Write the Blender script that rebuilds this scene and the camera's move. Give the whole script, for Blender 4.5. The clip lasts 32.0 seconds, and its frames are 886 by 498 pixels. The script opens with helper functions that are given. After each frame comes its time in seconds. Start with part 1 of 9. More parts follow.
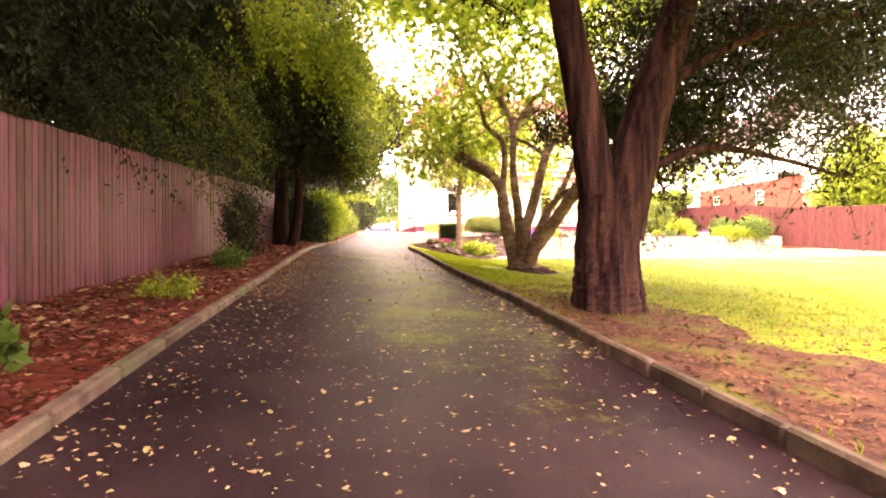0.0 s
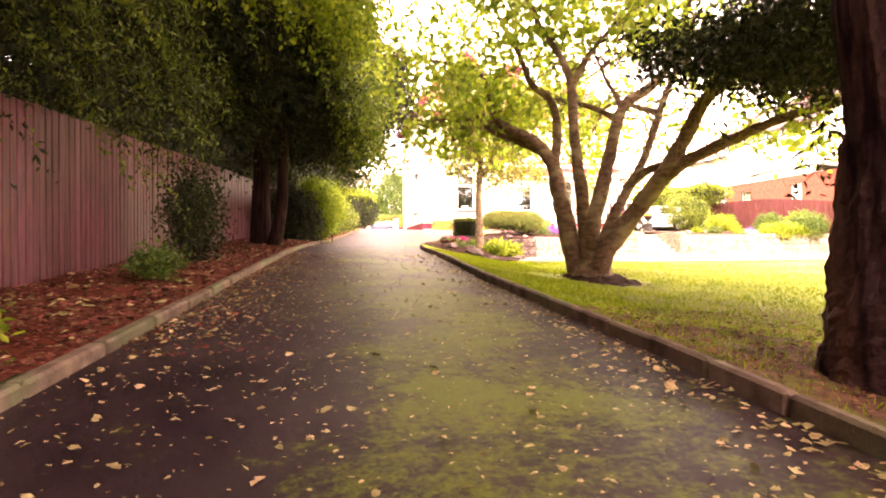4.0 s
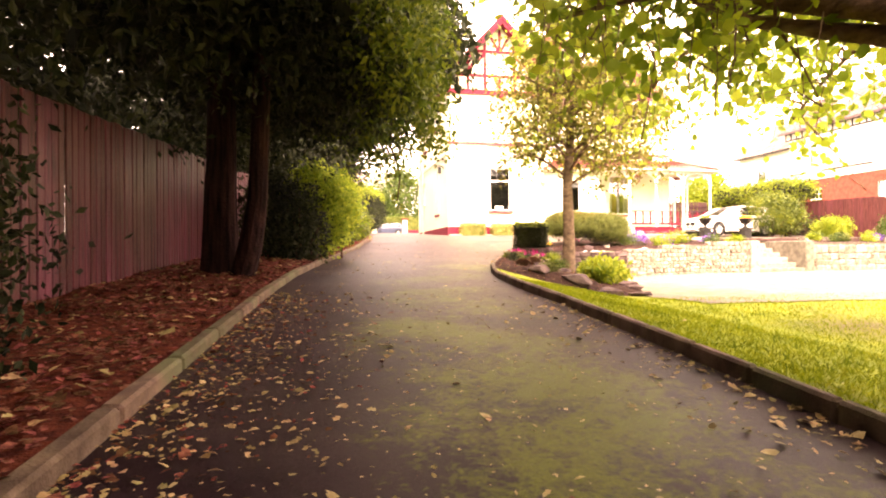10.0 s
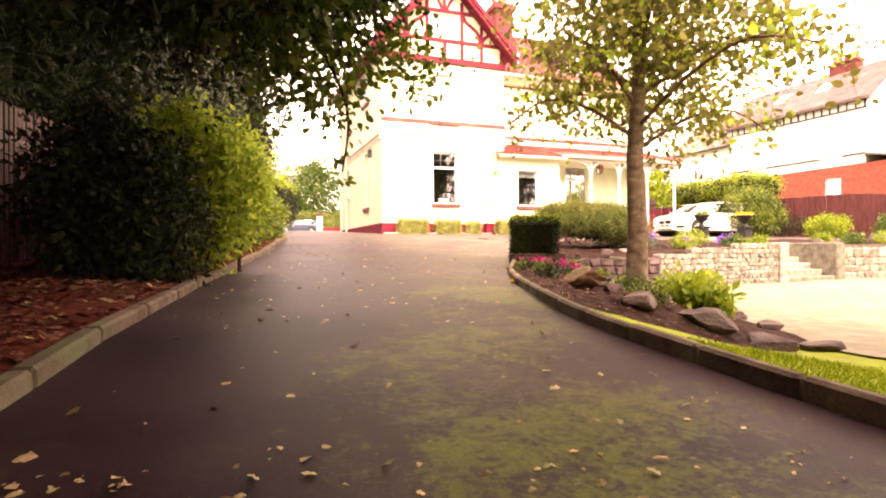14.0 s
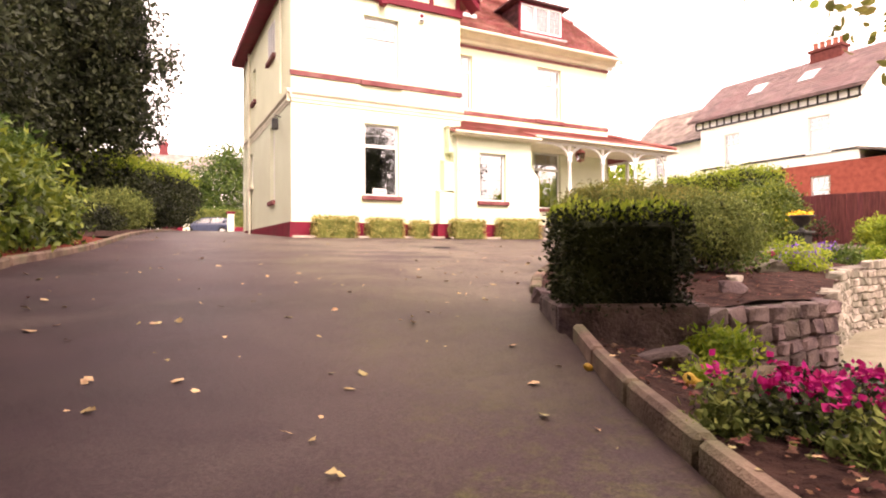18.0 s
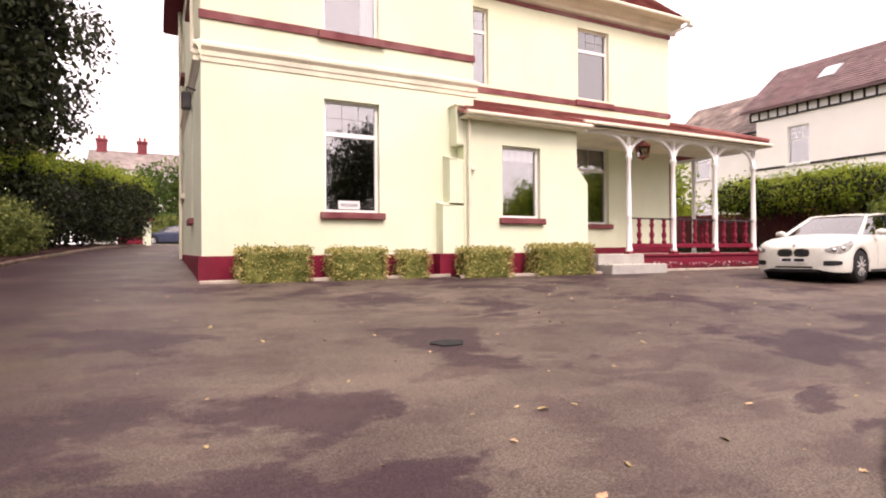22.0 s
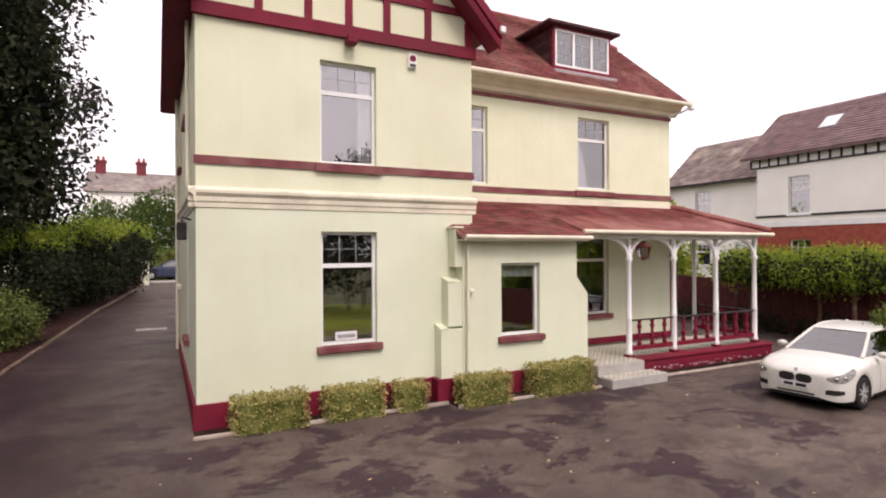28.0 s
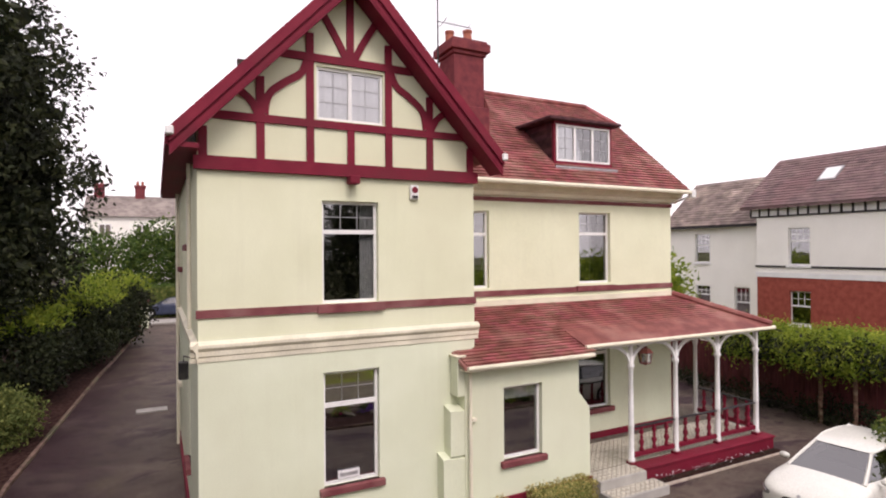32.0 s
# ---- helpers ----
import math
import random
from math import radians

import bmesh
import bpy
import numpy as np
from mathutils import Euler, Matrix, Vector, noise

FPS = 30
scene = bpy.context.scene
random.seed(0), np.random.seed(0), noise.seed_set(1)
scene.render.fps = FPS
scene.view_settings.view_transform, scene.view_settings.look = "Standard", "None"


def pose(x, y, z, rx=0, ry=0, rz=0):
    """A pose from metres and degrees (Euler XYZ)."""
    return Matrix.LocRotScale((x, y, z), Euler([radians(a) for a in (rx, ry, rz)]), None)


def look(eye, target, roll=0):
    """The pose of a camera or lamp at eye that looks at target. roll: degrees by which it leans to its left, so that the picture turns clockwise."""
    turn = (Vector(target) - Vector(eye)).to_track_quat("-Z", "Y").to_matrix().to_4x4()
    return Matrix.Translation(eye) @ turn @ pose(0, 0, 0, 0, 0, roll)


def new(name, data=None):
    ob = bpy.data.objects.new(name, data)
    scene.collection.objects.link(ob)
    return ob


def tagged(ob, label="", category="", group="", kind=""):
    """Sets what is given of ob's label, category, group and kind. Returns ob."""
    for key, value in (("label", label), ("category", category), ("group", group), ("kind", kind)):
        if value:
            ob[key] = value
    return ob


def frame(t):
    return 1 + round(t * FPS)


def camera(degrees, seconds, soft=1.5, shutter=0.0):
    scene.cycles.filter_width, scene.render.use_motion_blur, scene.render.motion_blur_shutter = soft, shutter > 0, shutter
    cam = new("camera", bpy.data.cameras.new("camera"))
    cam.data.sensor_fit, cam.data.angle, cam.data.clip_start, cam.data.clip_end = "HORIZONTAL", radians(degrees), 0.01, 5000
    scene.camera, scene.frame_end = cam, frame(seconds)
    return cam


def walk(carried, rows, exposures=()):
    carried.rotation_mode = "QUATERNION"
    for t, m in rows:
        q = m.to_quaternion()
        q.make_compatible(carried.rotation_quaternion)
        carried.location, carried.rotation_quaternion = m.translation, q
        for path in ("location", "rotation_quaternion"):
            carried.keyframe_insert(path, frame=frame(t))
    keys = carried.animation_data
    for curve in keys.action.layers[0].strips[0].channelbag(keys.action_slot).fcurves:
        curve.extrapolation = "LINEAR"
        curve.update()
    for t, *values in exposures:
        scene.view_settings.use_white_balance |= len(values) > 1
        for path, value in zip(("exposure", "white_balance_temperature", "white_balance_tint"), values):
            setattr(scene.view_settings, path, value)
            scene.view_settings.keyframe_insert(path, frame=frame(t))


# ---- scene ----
cam = camera(76.4, 32.0, soft=2.0)
METRES, EYE, TILT, LEAN, TURN = 33.0, 1.056, 0.0, 0.0, -11.6
ROWS = [
    (0.0, 0.0, 0.0, 0.0, 0.0, 0.38, 0.39),
    (0.5, -0.0018, 0.0129, 0.0001, -0.0, 0.37, 0.37),
    (1.0, -0.0034, 0.0259, 0.0002, -0.01, 0.37, 0.36),
    (1.5, -0.005, 0.0397, 0.0003, -0.02, 0.39, 0.28),
    (2.0, -0.0066, 0.054, 0.0005, 0.02, 0.4, 0.32),
    (2.5, -0.0082, 0.0687, 0.0006, 0.0, 0.43, 0.3),
    (4.5, -0.0184, 0.1253, 0.0017, 0.14, 0.25, 0.41),
    (5.0, -0.0222, 0.1408, 0.0019, 0.12, 0.25, 0.38),
    (5.5, -0.026, 0.1572, 0.0022, 0.09, 0.28, 0.38),
    (6.0, -0.0302, 0.1739, 0.0024, 0.08, 0.28, 0.33),
    (6.5, -0.0342, 0.1909, 0.0039, 0.08, 0.27, 0.35),
    (7.0, -0.0381, 0.2077, 0.0073, 0.05, 0.26, 0.39),
    (7.5, -0.0417, 0.224, 0.0088, 0.05, 0.26, 0.41),
    (8.0, -0.0456, 0.2397, 0.0095, 0.05, 0.26, 0.44),
    (8.5, -0.0493, 0.2551, 0.0109, 0.05, 0.26, 0.41),
    (9.0, -0.0529, 0.2707, 0.0125, 0.08, 0.28, 0.46),
    (9.5, -0.0569, 0.2867, 0.0147, 0.09, 0.28, 0.48),
    (10.0, -0.0606, 0.3031, 0.0166, 0.09, 0.33, 0.45),
    (10.5, -0.064, 0.3198, 0.0174, 0.07, 0.28, 0.38),
    (11.0, -0.0671, 0.3373, 0.0179, 0.07, 0.27, 0.4),
    (11.5, -0.0707, 0.3558, 0.0182, -0.32, 0.29, 0.43),
    (12.0, -0.0748, 0.3751, 0.0196, -1.6, 0.25, 0.43),
    (12.5, -0.079, 0.3957, 0.0205, -3.39, 0.26, 0.47),
    (13.0, -0.0827, 0.4173, 0.0207, -5.3, 0.16, 0.4),
    (13.5, -0.0851, 0.4399, 0.0207, -7.11, 0.13, 0.37),
    (14.0, -0.0867, 0.4632, 0.0214, -8.95, 0.12, 0.42),
    (14.5, -0.0867, 0.4865, 0.0228, -11.11, 0.14, 0.42),
    (16.5, -0.0762, 0.579, 0.0294, -17.02, 0.12, 0.25),
    (17.0, -0.0709, 0.6027, 0.0301, -17.43, 0.09, 0.27),
    (17.5, -0.0648, 0.6267, 0.0302, -16.49, 0.07, 0.28),
    (18.0, -0.0577, 0.6505, 0.0302, -15.59, 0.11, 0.25),
    (18.5, -0.0509, 0.6736, 0.0333, -15.5, 0.1, 0.28),
    (19.0, -0.0441, 0.6971, 0.0346, -15.43, 0.11, 0.32),
    (19.5, -0.0377, 0.7202, 0.037, -15.38, 0.1, 0.28),
    (20.0, -0.0314, 0.743, 0.0403, -15.35, 0.09, 0.28),
    (20.5, -0.0258, 0.7658, 0.0447, -15.31, 0.11, 0.32),
    (21.0, -0.0201, 0.7883, 0.0487, -15.3, 0.12, 0.34),
    (21.5, -0.0142, 0.8105, 0.0524, -15.29, 0.12, 0.36),
    (22.0, -0.0101, 0.824, 0.0568, -15.27, 0.1, 0.38),
    (22.5, -0.0088, 0.827, 0.0616, -15.25, 0.11, 0.36),
    (23.0, -0.0079, 0.8273, 0.0668, -15.25, 0.12, 0.4),
    (23.5, -0.0074, 0.827, 0.0726, -15.27, 0.13, 0.38),
    (24.0, -0.0071, 0.8265, 0.0791, -15.27, 0.13, 0.39),
    (24.5, -0.007, 0.8264, 0.0853, -15.26, 0.14, 0.37),
    (25.0, -0.0071, 0.8263, 0.0913, -15.26, 0.14, 0.36),
    (25.5, -0.0075, 0.826, 0.0975, -15.25, 0.12, 0.37),
    (27.5, -0.0078, 0.827, 0.1232, -15.28, 0.12, 0.3),
    (28.0, -0.0079, 0.827, 0.1318, -15.29, 0.12, 0.3),
    (28.5, -0.008, 0.8271, 0.1411, -15.32, 0.13, 0.3),
    (29.0, -0.008, 0.8272, 0.1508, -15.31, 0.13, 0.33),
    (29.5, -0.0083, 0.8271, 0.1603, -15.35, 0.14, 0.35),
    (30.0, -0.0086, 0.8273, 0.1697, -15.37, 0.14, 0.37),
    (30.5, -0.0089, 0.8274, 0.1795, -15.38, 0.16, 0.37),
    (31.0, -0.009, 0.8275, 0.1892, -15.39, 0.19, 0.36),
    (31.5, -0.0091, 0.8277, 0.1993, -15.39, 0.19, 0.41),
    (32.0, -0.0094, 0.8278, 0.21, -15.42, 0.16, 0.41),
]
EXPOSURES = [(0.0, 3.85, 8700, 36), (4.5, 3.85, 9300, 37), (6.0, 3.75, 9600, 37), (9.0, 3.4, 9600, 36), (14.0, 2.75, 9300, 34), (17.0, 2.05, 8200, 33), (19.5, 1.55, 7500, 32), (22.0, 1.0, 7000, 31), (25.5, 0.58, 6800, 30), (28.0, 0.36, 6600, 26), (32.0, 0.26, 6500, 25)]
walk(cam, [(t, pose(0, 0, EYE, TILT, LEAN, TURN) @ pose(METRES * x, METRES * y, METRES * z, 90 + pitch, roll, yaw)) for t, x, y, z, yaw, pitch, roll in ROWS], EXPOSURES)

# ---- light: bright overcast sky, soft sun from behind the start ----
SUN_EL, SUN_AZ = radians(48), radians(181)   # azimuth from +y towards +x
world = bpy.data.worlds.new("sky")
scene.world = world
world.use_nodes = True
wn, wl = world.node_tree.nodes, world.node_tree.links
wn.clear()
sky = wn.new("ShaderNodeTexSky")
sky.sky_type, sky.sun_disc, sky.sun_elevation, sky.sun_rotation = "NISHITA", False, SUN_EL, SUN_AZ
sky.air_density, sky.dust_density = 1.0, 4.0
cloud = wn.new("ShaderNodeMixRGB")
cloud.inputs[0].default_value = 0.85
cloud.inputs[2].default_value = (9.5, 9.3, 9.0, 1)
bg = wn.new("ShaderNodeBackground")
bg.inputs[1].default_value = 0.13
wo = wn.new("ShaderNodeOutputWorld")
wl.new(sky.outputs[0], cloud.inputs[1]), wl.new(cloud.outputs[0], bg.inputs[0]), wl.new(bg.outputs[0], wo.inputs[0])
sun = new("sun", bpy.data.lights.new("sun", "SUN"))
sun.data.energy, sun.data.angle, sun.data.color = 1.4, radians(20), (1.0, 0.96, 0.88)
sun_dir = Vector((math.sin(SUN_AZ) * math.cos(SUN_EL), math.cos(SUN_AZ) * math.cos(SUN_EL), math.sin(SUN_EL)))
sun.matrix_world = look(sun_dir * 80, (0, 0, 0))

# ---- materials ----
def pmat(name, c1, c2, scale=3.0, rough=0.8, bump=0.2, fine=60.0, rand=0.0, metal=0.0, c3=None, scale3=0.4, island=False, stretch=(1, 1, 1), trans=0.0, spec=0.18):
    """Two-colour noise with fine grain and bump, in metres; rand: lightness spread from piece to piece; c3: large stains."""
    m = bpy.data.materials.new(name)
    m.use_nodes = True
    n, l = m.node_tree.nodes, m.node_tree.links
    b = n["Principled BSDF"]
    geo = n.new("ShaderNodeNewGeometry")
    mp = n.new("ShaderNodeMapping")
    mp.inputs["Scale"].default_value = stretch
    l.new(geo.outputs["Position"], mp.inputs[0])
    t1 = n.new("ShaderNodeTexNoise")
    t1.inputs["Scale"].default_value, t1.inputs["Detail"].default_value = scale, 6
    l.new(mp.outputs[0], t1.inputs[0])
    r = n.new("ShaderNodeValToRGB")
    r.color_ramp.elements[0].position, r.color_ramp.elements[1].position = 0.35, 0.65
    r.color_ramp.elements[0].color, r.color_ramp.elements[1].color = (*c1, 1), (*c2, 1)
    l.new(t1.outputs[0], r.inputs[0])
    col = r.outputs[0]
    if c3:
        t3 = n.new("ShaderNodeTexNoise")
        t3.inputs["Scale"].default_value, t3.inputs["Detail"].default_value = scale3, 5
        l.new(mp.outputs[0], t3.inputs[0])
        r3 = n.new("ShaderNodeValToRGB")
        r3.color_ramp.elements[0].position, r3.color_ramp.elements[1].position = 0.5, 0.68
        l.new(t3.outputs[0], r3.inputs[0])
        mx = n.new("ShaderNodeMixRGB")
        mx.inputs[2].default_value = (*c3, 1)
        l.new(r3.outputs[0], mx.inputs[0]), l.new(col, mx.inputs[1])
        col = mx.outputs[0]
    t2 = n.new("ShaderNodeTexNoise")
    t2.inputs["Scale"].default_value, t2.inputs["Detail"].default_value = fine, 3
    l.new(geo.outputs["Position"], t2.inputs[0])
    hs = n.new("ShaderNodeHueSaturation")
    mr = n.new("ShaderNodeMapRange")
    mr.inputs[3].default_value, mr.inputs[4].default_value = 0.8, 1.2
    l.new(t2.outputs[0], mr.inputs[0])
    val = mr.outputs[0]
    if rand:
        src = geo.outputs["Random Per Island"] if island else n.new("ShaderNodeObjectInfo").outputs["Random"]
        m2 = n.new("ShaderNodeMapRange")
        m2.inputs[3].default_value, m2.inputs[4].default_value = 1 - rand, 1 + rand
        l.new(src, m2.inputs[0])
        mu = n.new("ShaderNodeMath")
        mu.operation = "MULTIPLY"
        l.new(val, mu.inputs[0]), l.new(m2.outputs[0], mu.inputs[1])
        val = mu.outputs[0]
        m3 = n.new("ShaderNodeMapRange")
        m3.inputs[3].default_value, m3.inputs[4].default_value = 0.5 + rand * 0.06, 0.5 - rand * 0.06
        l.new(src, m3.inputs[0])
        l.new(m3.outputs[0], hs.inputs["Hue"])
    l.new(val, hs.inputs["Value"]), l.new(col, hs.inputs["Color"])
    l.new(hs.outputs[0], b.inputs["Base Color"])
    b.inputs["Roughness"].default_value, b.inputs["Metallic"].default_value = rough, metal
    b.inputs["Specular IOR Level"].default_value = spec
    if bump:
        bp = n.new("ShaderNodeBump")
        bp.inputs["Strength"].default_value, bp.inputs["Distance"].default_value = bump, 0.02
        l.new(t2.outputs[0], bp.inputs["Height"]), l.new(bp.outputs[0], b.inputs["Normal"])
    if trans:
        tr = n.new("ShaderNodeBsdfTranslucent")
        l.new(hs.outputs[0], tr.inputs[0])
        ms = n.new("ShaderNodeMixShader")
        ms.inputs[0].default_value = trans
        l.new(b.outputs[0], ms.inputs[1]), l.new(tr.outputs[0], ms.inputs[2])
        l.new(ms.outputs[0], n["Material Output"].inputs[0])
    return m


def glass_mat(name, tint=(0.9, 0.95, 0.95), mirror=0.12):
    m = bpy.data.materials.new(name)
    m.use_nodes = True
    n, l = m.node_tree.nodes, m.node_tree.links
    n.remove(n["Principled BSDF"])
    gl, tr, ms, fr = n.new("ShaderNodeBsdfGlossy"), n.new("ShaderNodeBsdfTransparent"), n.new("ShaderNodeMixShader"), n.new("ShaderNodeFresnel")
    ad = n.new("ShaderNodeMath")
    ad.operation = "ADD"
    ad.inputs[1].default_value = mirror
    gl.inputs["Roughness"].default_value = 0.02
    tr.inputs[0].default_value = (*tint, 1)
    l.new(fr.outputs[0], ad.inputs[0]), l.new(ad.outputs[0], ms.inputs[0]), l.new(tr.outputs[0], ms.inputs[1]), l.new(gl.outputs[0], ms.inputs[2])
    l.new(ms.outputs[0], n["Material Output"].inputs[0])
    return m


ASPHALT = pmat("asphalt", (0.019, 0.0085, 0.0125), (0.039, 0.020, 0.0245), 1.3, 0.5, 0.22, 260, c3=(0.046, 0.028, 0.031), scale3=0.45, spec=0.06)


def add_moss(m):
    """Moss in loose drifts along the crown of the drive, and pale stone flecks."""
    n, l = m.node_tree.nodes, m.node_tree.links
    b = n["Principled BSDF"]
    old = b.inputs["Base Color"].links[0].from_socket
    geo, sep = n.new("ShaderNodeNewGeometry"), n.new("ShaderNodeSeparateXYZ")
    l.new(geo.outputs["Position"], sep.inputs[0])

    def ramp(src, a, b_, lo, hi):
        r = n.new("ShaderNodeMapRange")
        r.interpolation_type = "SMOOTHSTEP"
        for i, q in enumerate((a, b_, lo, hi)):
            r.inputs[i + 1].default_value = q
        l.new(src, r.inputs[0])
        return r.outputs[0]

    def math_(op, a, c):
        q = n.new("ShaderNodeMath")
        q.operation = op
        for i, s in enumerate((a, c)):
            if isinstance(s, (int, float)):
                q.inputs[i].default_value = s
            else:
                l.new(s, q.inputs[i])
        return q.outputs[0]

    crown = ramp(sep.outputs[1], 16.0, 26.0, 1.15, 4.45)
    across = ramp(math_("ABSOLUTE", math_("SUBTRACT", sep.outputs[0], crown), 0), 0.25, 1.6, 1.0, 0.0)
    along = ramp(sep.outputs[1], 13.0, 19.5, 1.0, 0.8)
    start = ramp(sep.outputs[1], 2.5, 6.0, 0.2, 1.0)
    reach = math_("MULTIPLY", math_("MULTIPLY", across, along), start)
    big, small = n.new("ShaderNodeTexNoise"), n.new("ShaderNodeTexNoise")
    big.inputs["Scale"].default_value, big.inputs["Detail"].default_value = 1.1, 12
    small.inputs["Scale"].default_value, small.inputs["Detail"].default_value = 30, 4
    for t in (big, small):
        l.new(geo.outputs["Position"], t.inputs[0])
    mid = n.new("ShaderNodeTexNoise")
    mid.inputs["Scale"].default_value, mid.inputs["Detail"].default_value, mid.inputs["Roughness"].default_value = 7.0, 8, 0.7
    l.new(geo.outputs["Position"], mid.inputs[0])
    amount = math_("ADD", math_("ADD", math_("MULTIPLY", big.outputs[0], 0.75), math_("MULTIPLY", mid.outputs[0], 0.75)), math_("MULTIPLY", small.outputs[0], 0.45))
    fade = ramp(sep.outputs[1], 13.0, 19.0, 0.9, 0.62)
    mask = math_("MULTIPLY", ramp(math_("ADD", amount, math_("MULTIPLY", reach, 0.36)), 1.15, 1.43, 0.0, 0.85), math_("MULTIPLY", fade, ramp(sep.outputs[1], 20.5, 24.0, 1.0, 0.25)))
    mix = n.new("ShaderNodeMixRGB")
    mix.inputs[2].default_value = (0.115, 0.132, 0.010, 1)
    l.new(mask, mix.inputs[0]), l.new(old, mix.inputs[1])
    fl = n.new("ShaderNodeTexVoronoi")
    fl.inputs["Scale"].default_value = 55
    l.new(geo.outputs["Position"], fl.inputs[0])
    fleck = ramp(fl.outputs["Distance"], 0.08, 0.16, 0.4, 0.0)
    mix2 = n.new("ShaderNodeMixRGB")
    mix2.inputs[2].default_value = (0.13, 0.115, 0.10, 1)
    l.new(fleck, mix2.inputs[0]), l.new(mix.outputs[0], mix2.inputs[1])
    # dark oily stains and pale worn tracks on the forecourt
    def cloud_(scale, stretch, detail):
        mp = n.new("ShaderNodeMapping")
        mp.inputs["Scale"].default_value = stretch
        l.new(geo.outputs["Position"], mp.inputs[0])
        q = n.new("ShaderNodeTexNoise")
        q.inputs["Scale"].default_value, q.inputs["Detail"].default_value, q.inputs["Distortion"].default_value, q.inputs["Roughness"].default_value = scale, detail, 0.3, 0.64
        l.new(mp.outputs[0], q.inputs[0])
        return q.outputs[0]

    court = math_("MULTIPLY", ramp(sep.outputs[1], 21.0, 30.0, 0.25, 1.0), ramp(sep.outputs[0], 3.0, 6.5, 0.5, 1.0))
    stain = math_("MULTIPLY", ramp(cloud_(0.7, (0.8, 1.1, 1), 13), 0.53, 0.575, 0.0, 0.7), court)
    scuff = math_("MULTIPLY", ramp(cloud_(2.2, (0.8, 1.2, 1), 13), 0.49, 0.60, 0.0, 0.55), court)
    worn = math_("MULTIPLY", ramp(cloud_(0.4, (0.8, 1.2, 1), 8), 0.50, 0.66, 0.0, 0.6), court)
    grit = n.new("ShaderNodeTexNoise")
    grit.inputs["Scale"].default_value, grit.inputs["Detail"].default_value, grit.inputs["Roughness"].default_value = 85, 6, 0.7
    l.new(geo.outputs["Position"], grit.inputs[0])
    tone = n.new("ShaderNodeCombineColor")
    g_ = ramp(grit.outputs[0], 0.36, 0.66, 0.72, 1.3)
    for k in range(3):
        l.new(g_, tone.inputs[k])
    col = mix2.outputs[0]
    # paler forecourt tone; leaving it off the drive paints in the tree shade
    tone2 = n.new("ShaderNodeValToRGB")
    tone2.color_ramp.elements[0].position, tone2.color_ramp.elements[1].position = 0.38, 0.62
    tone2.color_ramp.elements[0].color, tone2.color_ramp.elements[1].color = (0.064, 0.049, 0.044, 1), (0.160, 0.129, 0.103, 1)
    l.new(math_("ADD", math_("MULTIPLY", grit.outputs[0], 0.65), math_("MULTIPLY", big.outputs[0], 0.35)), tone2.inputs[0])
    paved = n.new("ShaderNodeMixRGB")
    unshaded_part = math_("MULTIPLY", math_("MULTIPLY", ramp(sep.outputs[1], 21.5, 28.0, 0.4, 0.9), ramp(sep.outputs[0], 2.6, 6.2, 0.1, 1.0)), ramp(sep.outputs[1], 17.0, 22.0, 0.0, 1.0))
    l.new(unshaded_part, paved.inputs[0]), l.new(col, paved.inputs[1]), l.new(tone2.outputs[0], paved.inputs[2])
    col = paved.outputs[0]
    last = n.new("ShaderNodeMixRGB")
    last.blend_type = "MULTIPLY"
    last.inputs[0].default_value = 1.0
    for mask_, c in ((worn, (0.165, 0.130, 0.105)), (scuff, (0.062, 0.040, 0.040)), (stain, (0.032, 0.016, 0.026))):
        q = n.new("ShaderNodeMixRGB")
        q.inputs[2].default_value = (*c, 1)
        l.new(mask_, q.inputs[0]), l.new(col, q.inputs[1])
        col = q.outputs[0]
    l.new(col, last.inputs[1]), l.new(tone.outputs[0], last.inputs[2])
    l.new(last.outputs[0], b.inputs["Base Color"])


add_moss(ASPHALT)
KERB = pmat("concrete_kerb", (0.085, 0.055, 0.045), (0.19, 0.13, 0.098), 5, 0.9, 0.4, 70, rand=0.18, c3=(0.12, 0.12, 0.07), scale3=1.5)
NEEDLE = pmat("brown_needle_litter", (0.09, 0.038, 0.024), (0.24, 0.115, 0.065), 6, 0.9, 0, 40, rand=0.4, island=True)
MULCH = pmat("bark_mulch_soil", (0.06, 0.014, 0.012), (0.15, 0.035, 0.022), 14, 0.95, 0.9, 60, spec=0.05)
FALLEN_GOLD = pmat("golden_leaf", (0.42, 0.22, 0.03), (0.6, 0.4, 0.07), 25, 0.6, 0.3, 60)
CHIP = pmat("bark_chip", (0.105, 0.028, 0.02), (0.25, 0.095, 0.062), 20, 0.9, 0.3, 80, rand=0.5, island=True)
DLITTER = pmat("dead_leaf_crumbs", (0.05, 0.022, 0.018), (0.17, 0.075, 0.05), 20, 0.9, 0.2, 80, rand=0.5, island=True)
SOIL = pmat("garden_soil", (0.020, 0.010, 0.010), (0.060, 0.032, 0.026), 9, 0.95, 0.9, 50, spec=0.04)
NBED = pmat("needle_bed", (0.055, 0.020, 0.016), (0.155, 0.065, 0.042), 5, 0.95, 0.8, 50, c3=(0.125, 0.125, 0.022), scale3=1.9)
LAWN = pmat("lawn_turf", (0.17, 0.225, 0.014), (0.26, 0.31, 0.022), 2.5, 0.9, 0.8, 90, c3=(0.16, 0.14, 0.05), scale3=0.35)
BLADE = pmat("grass_blade", (0.16, 0.22, 0.014), (0.29, 0.34, 0.026), 3, 0.8, 0, 20, rand=0.3, island=True, trans=0.35)
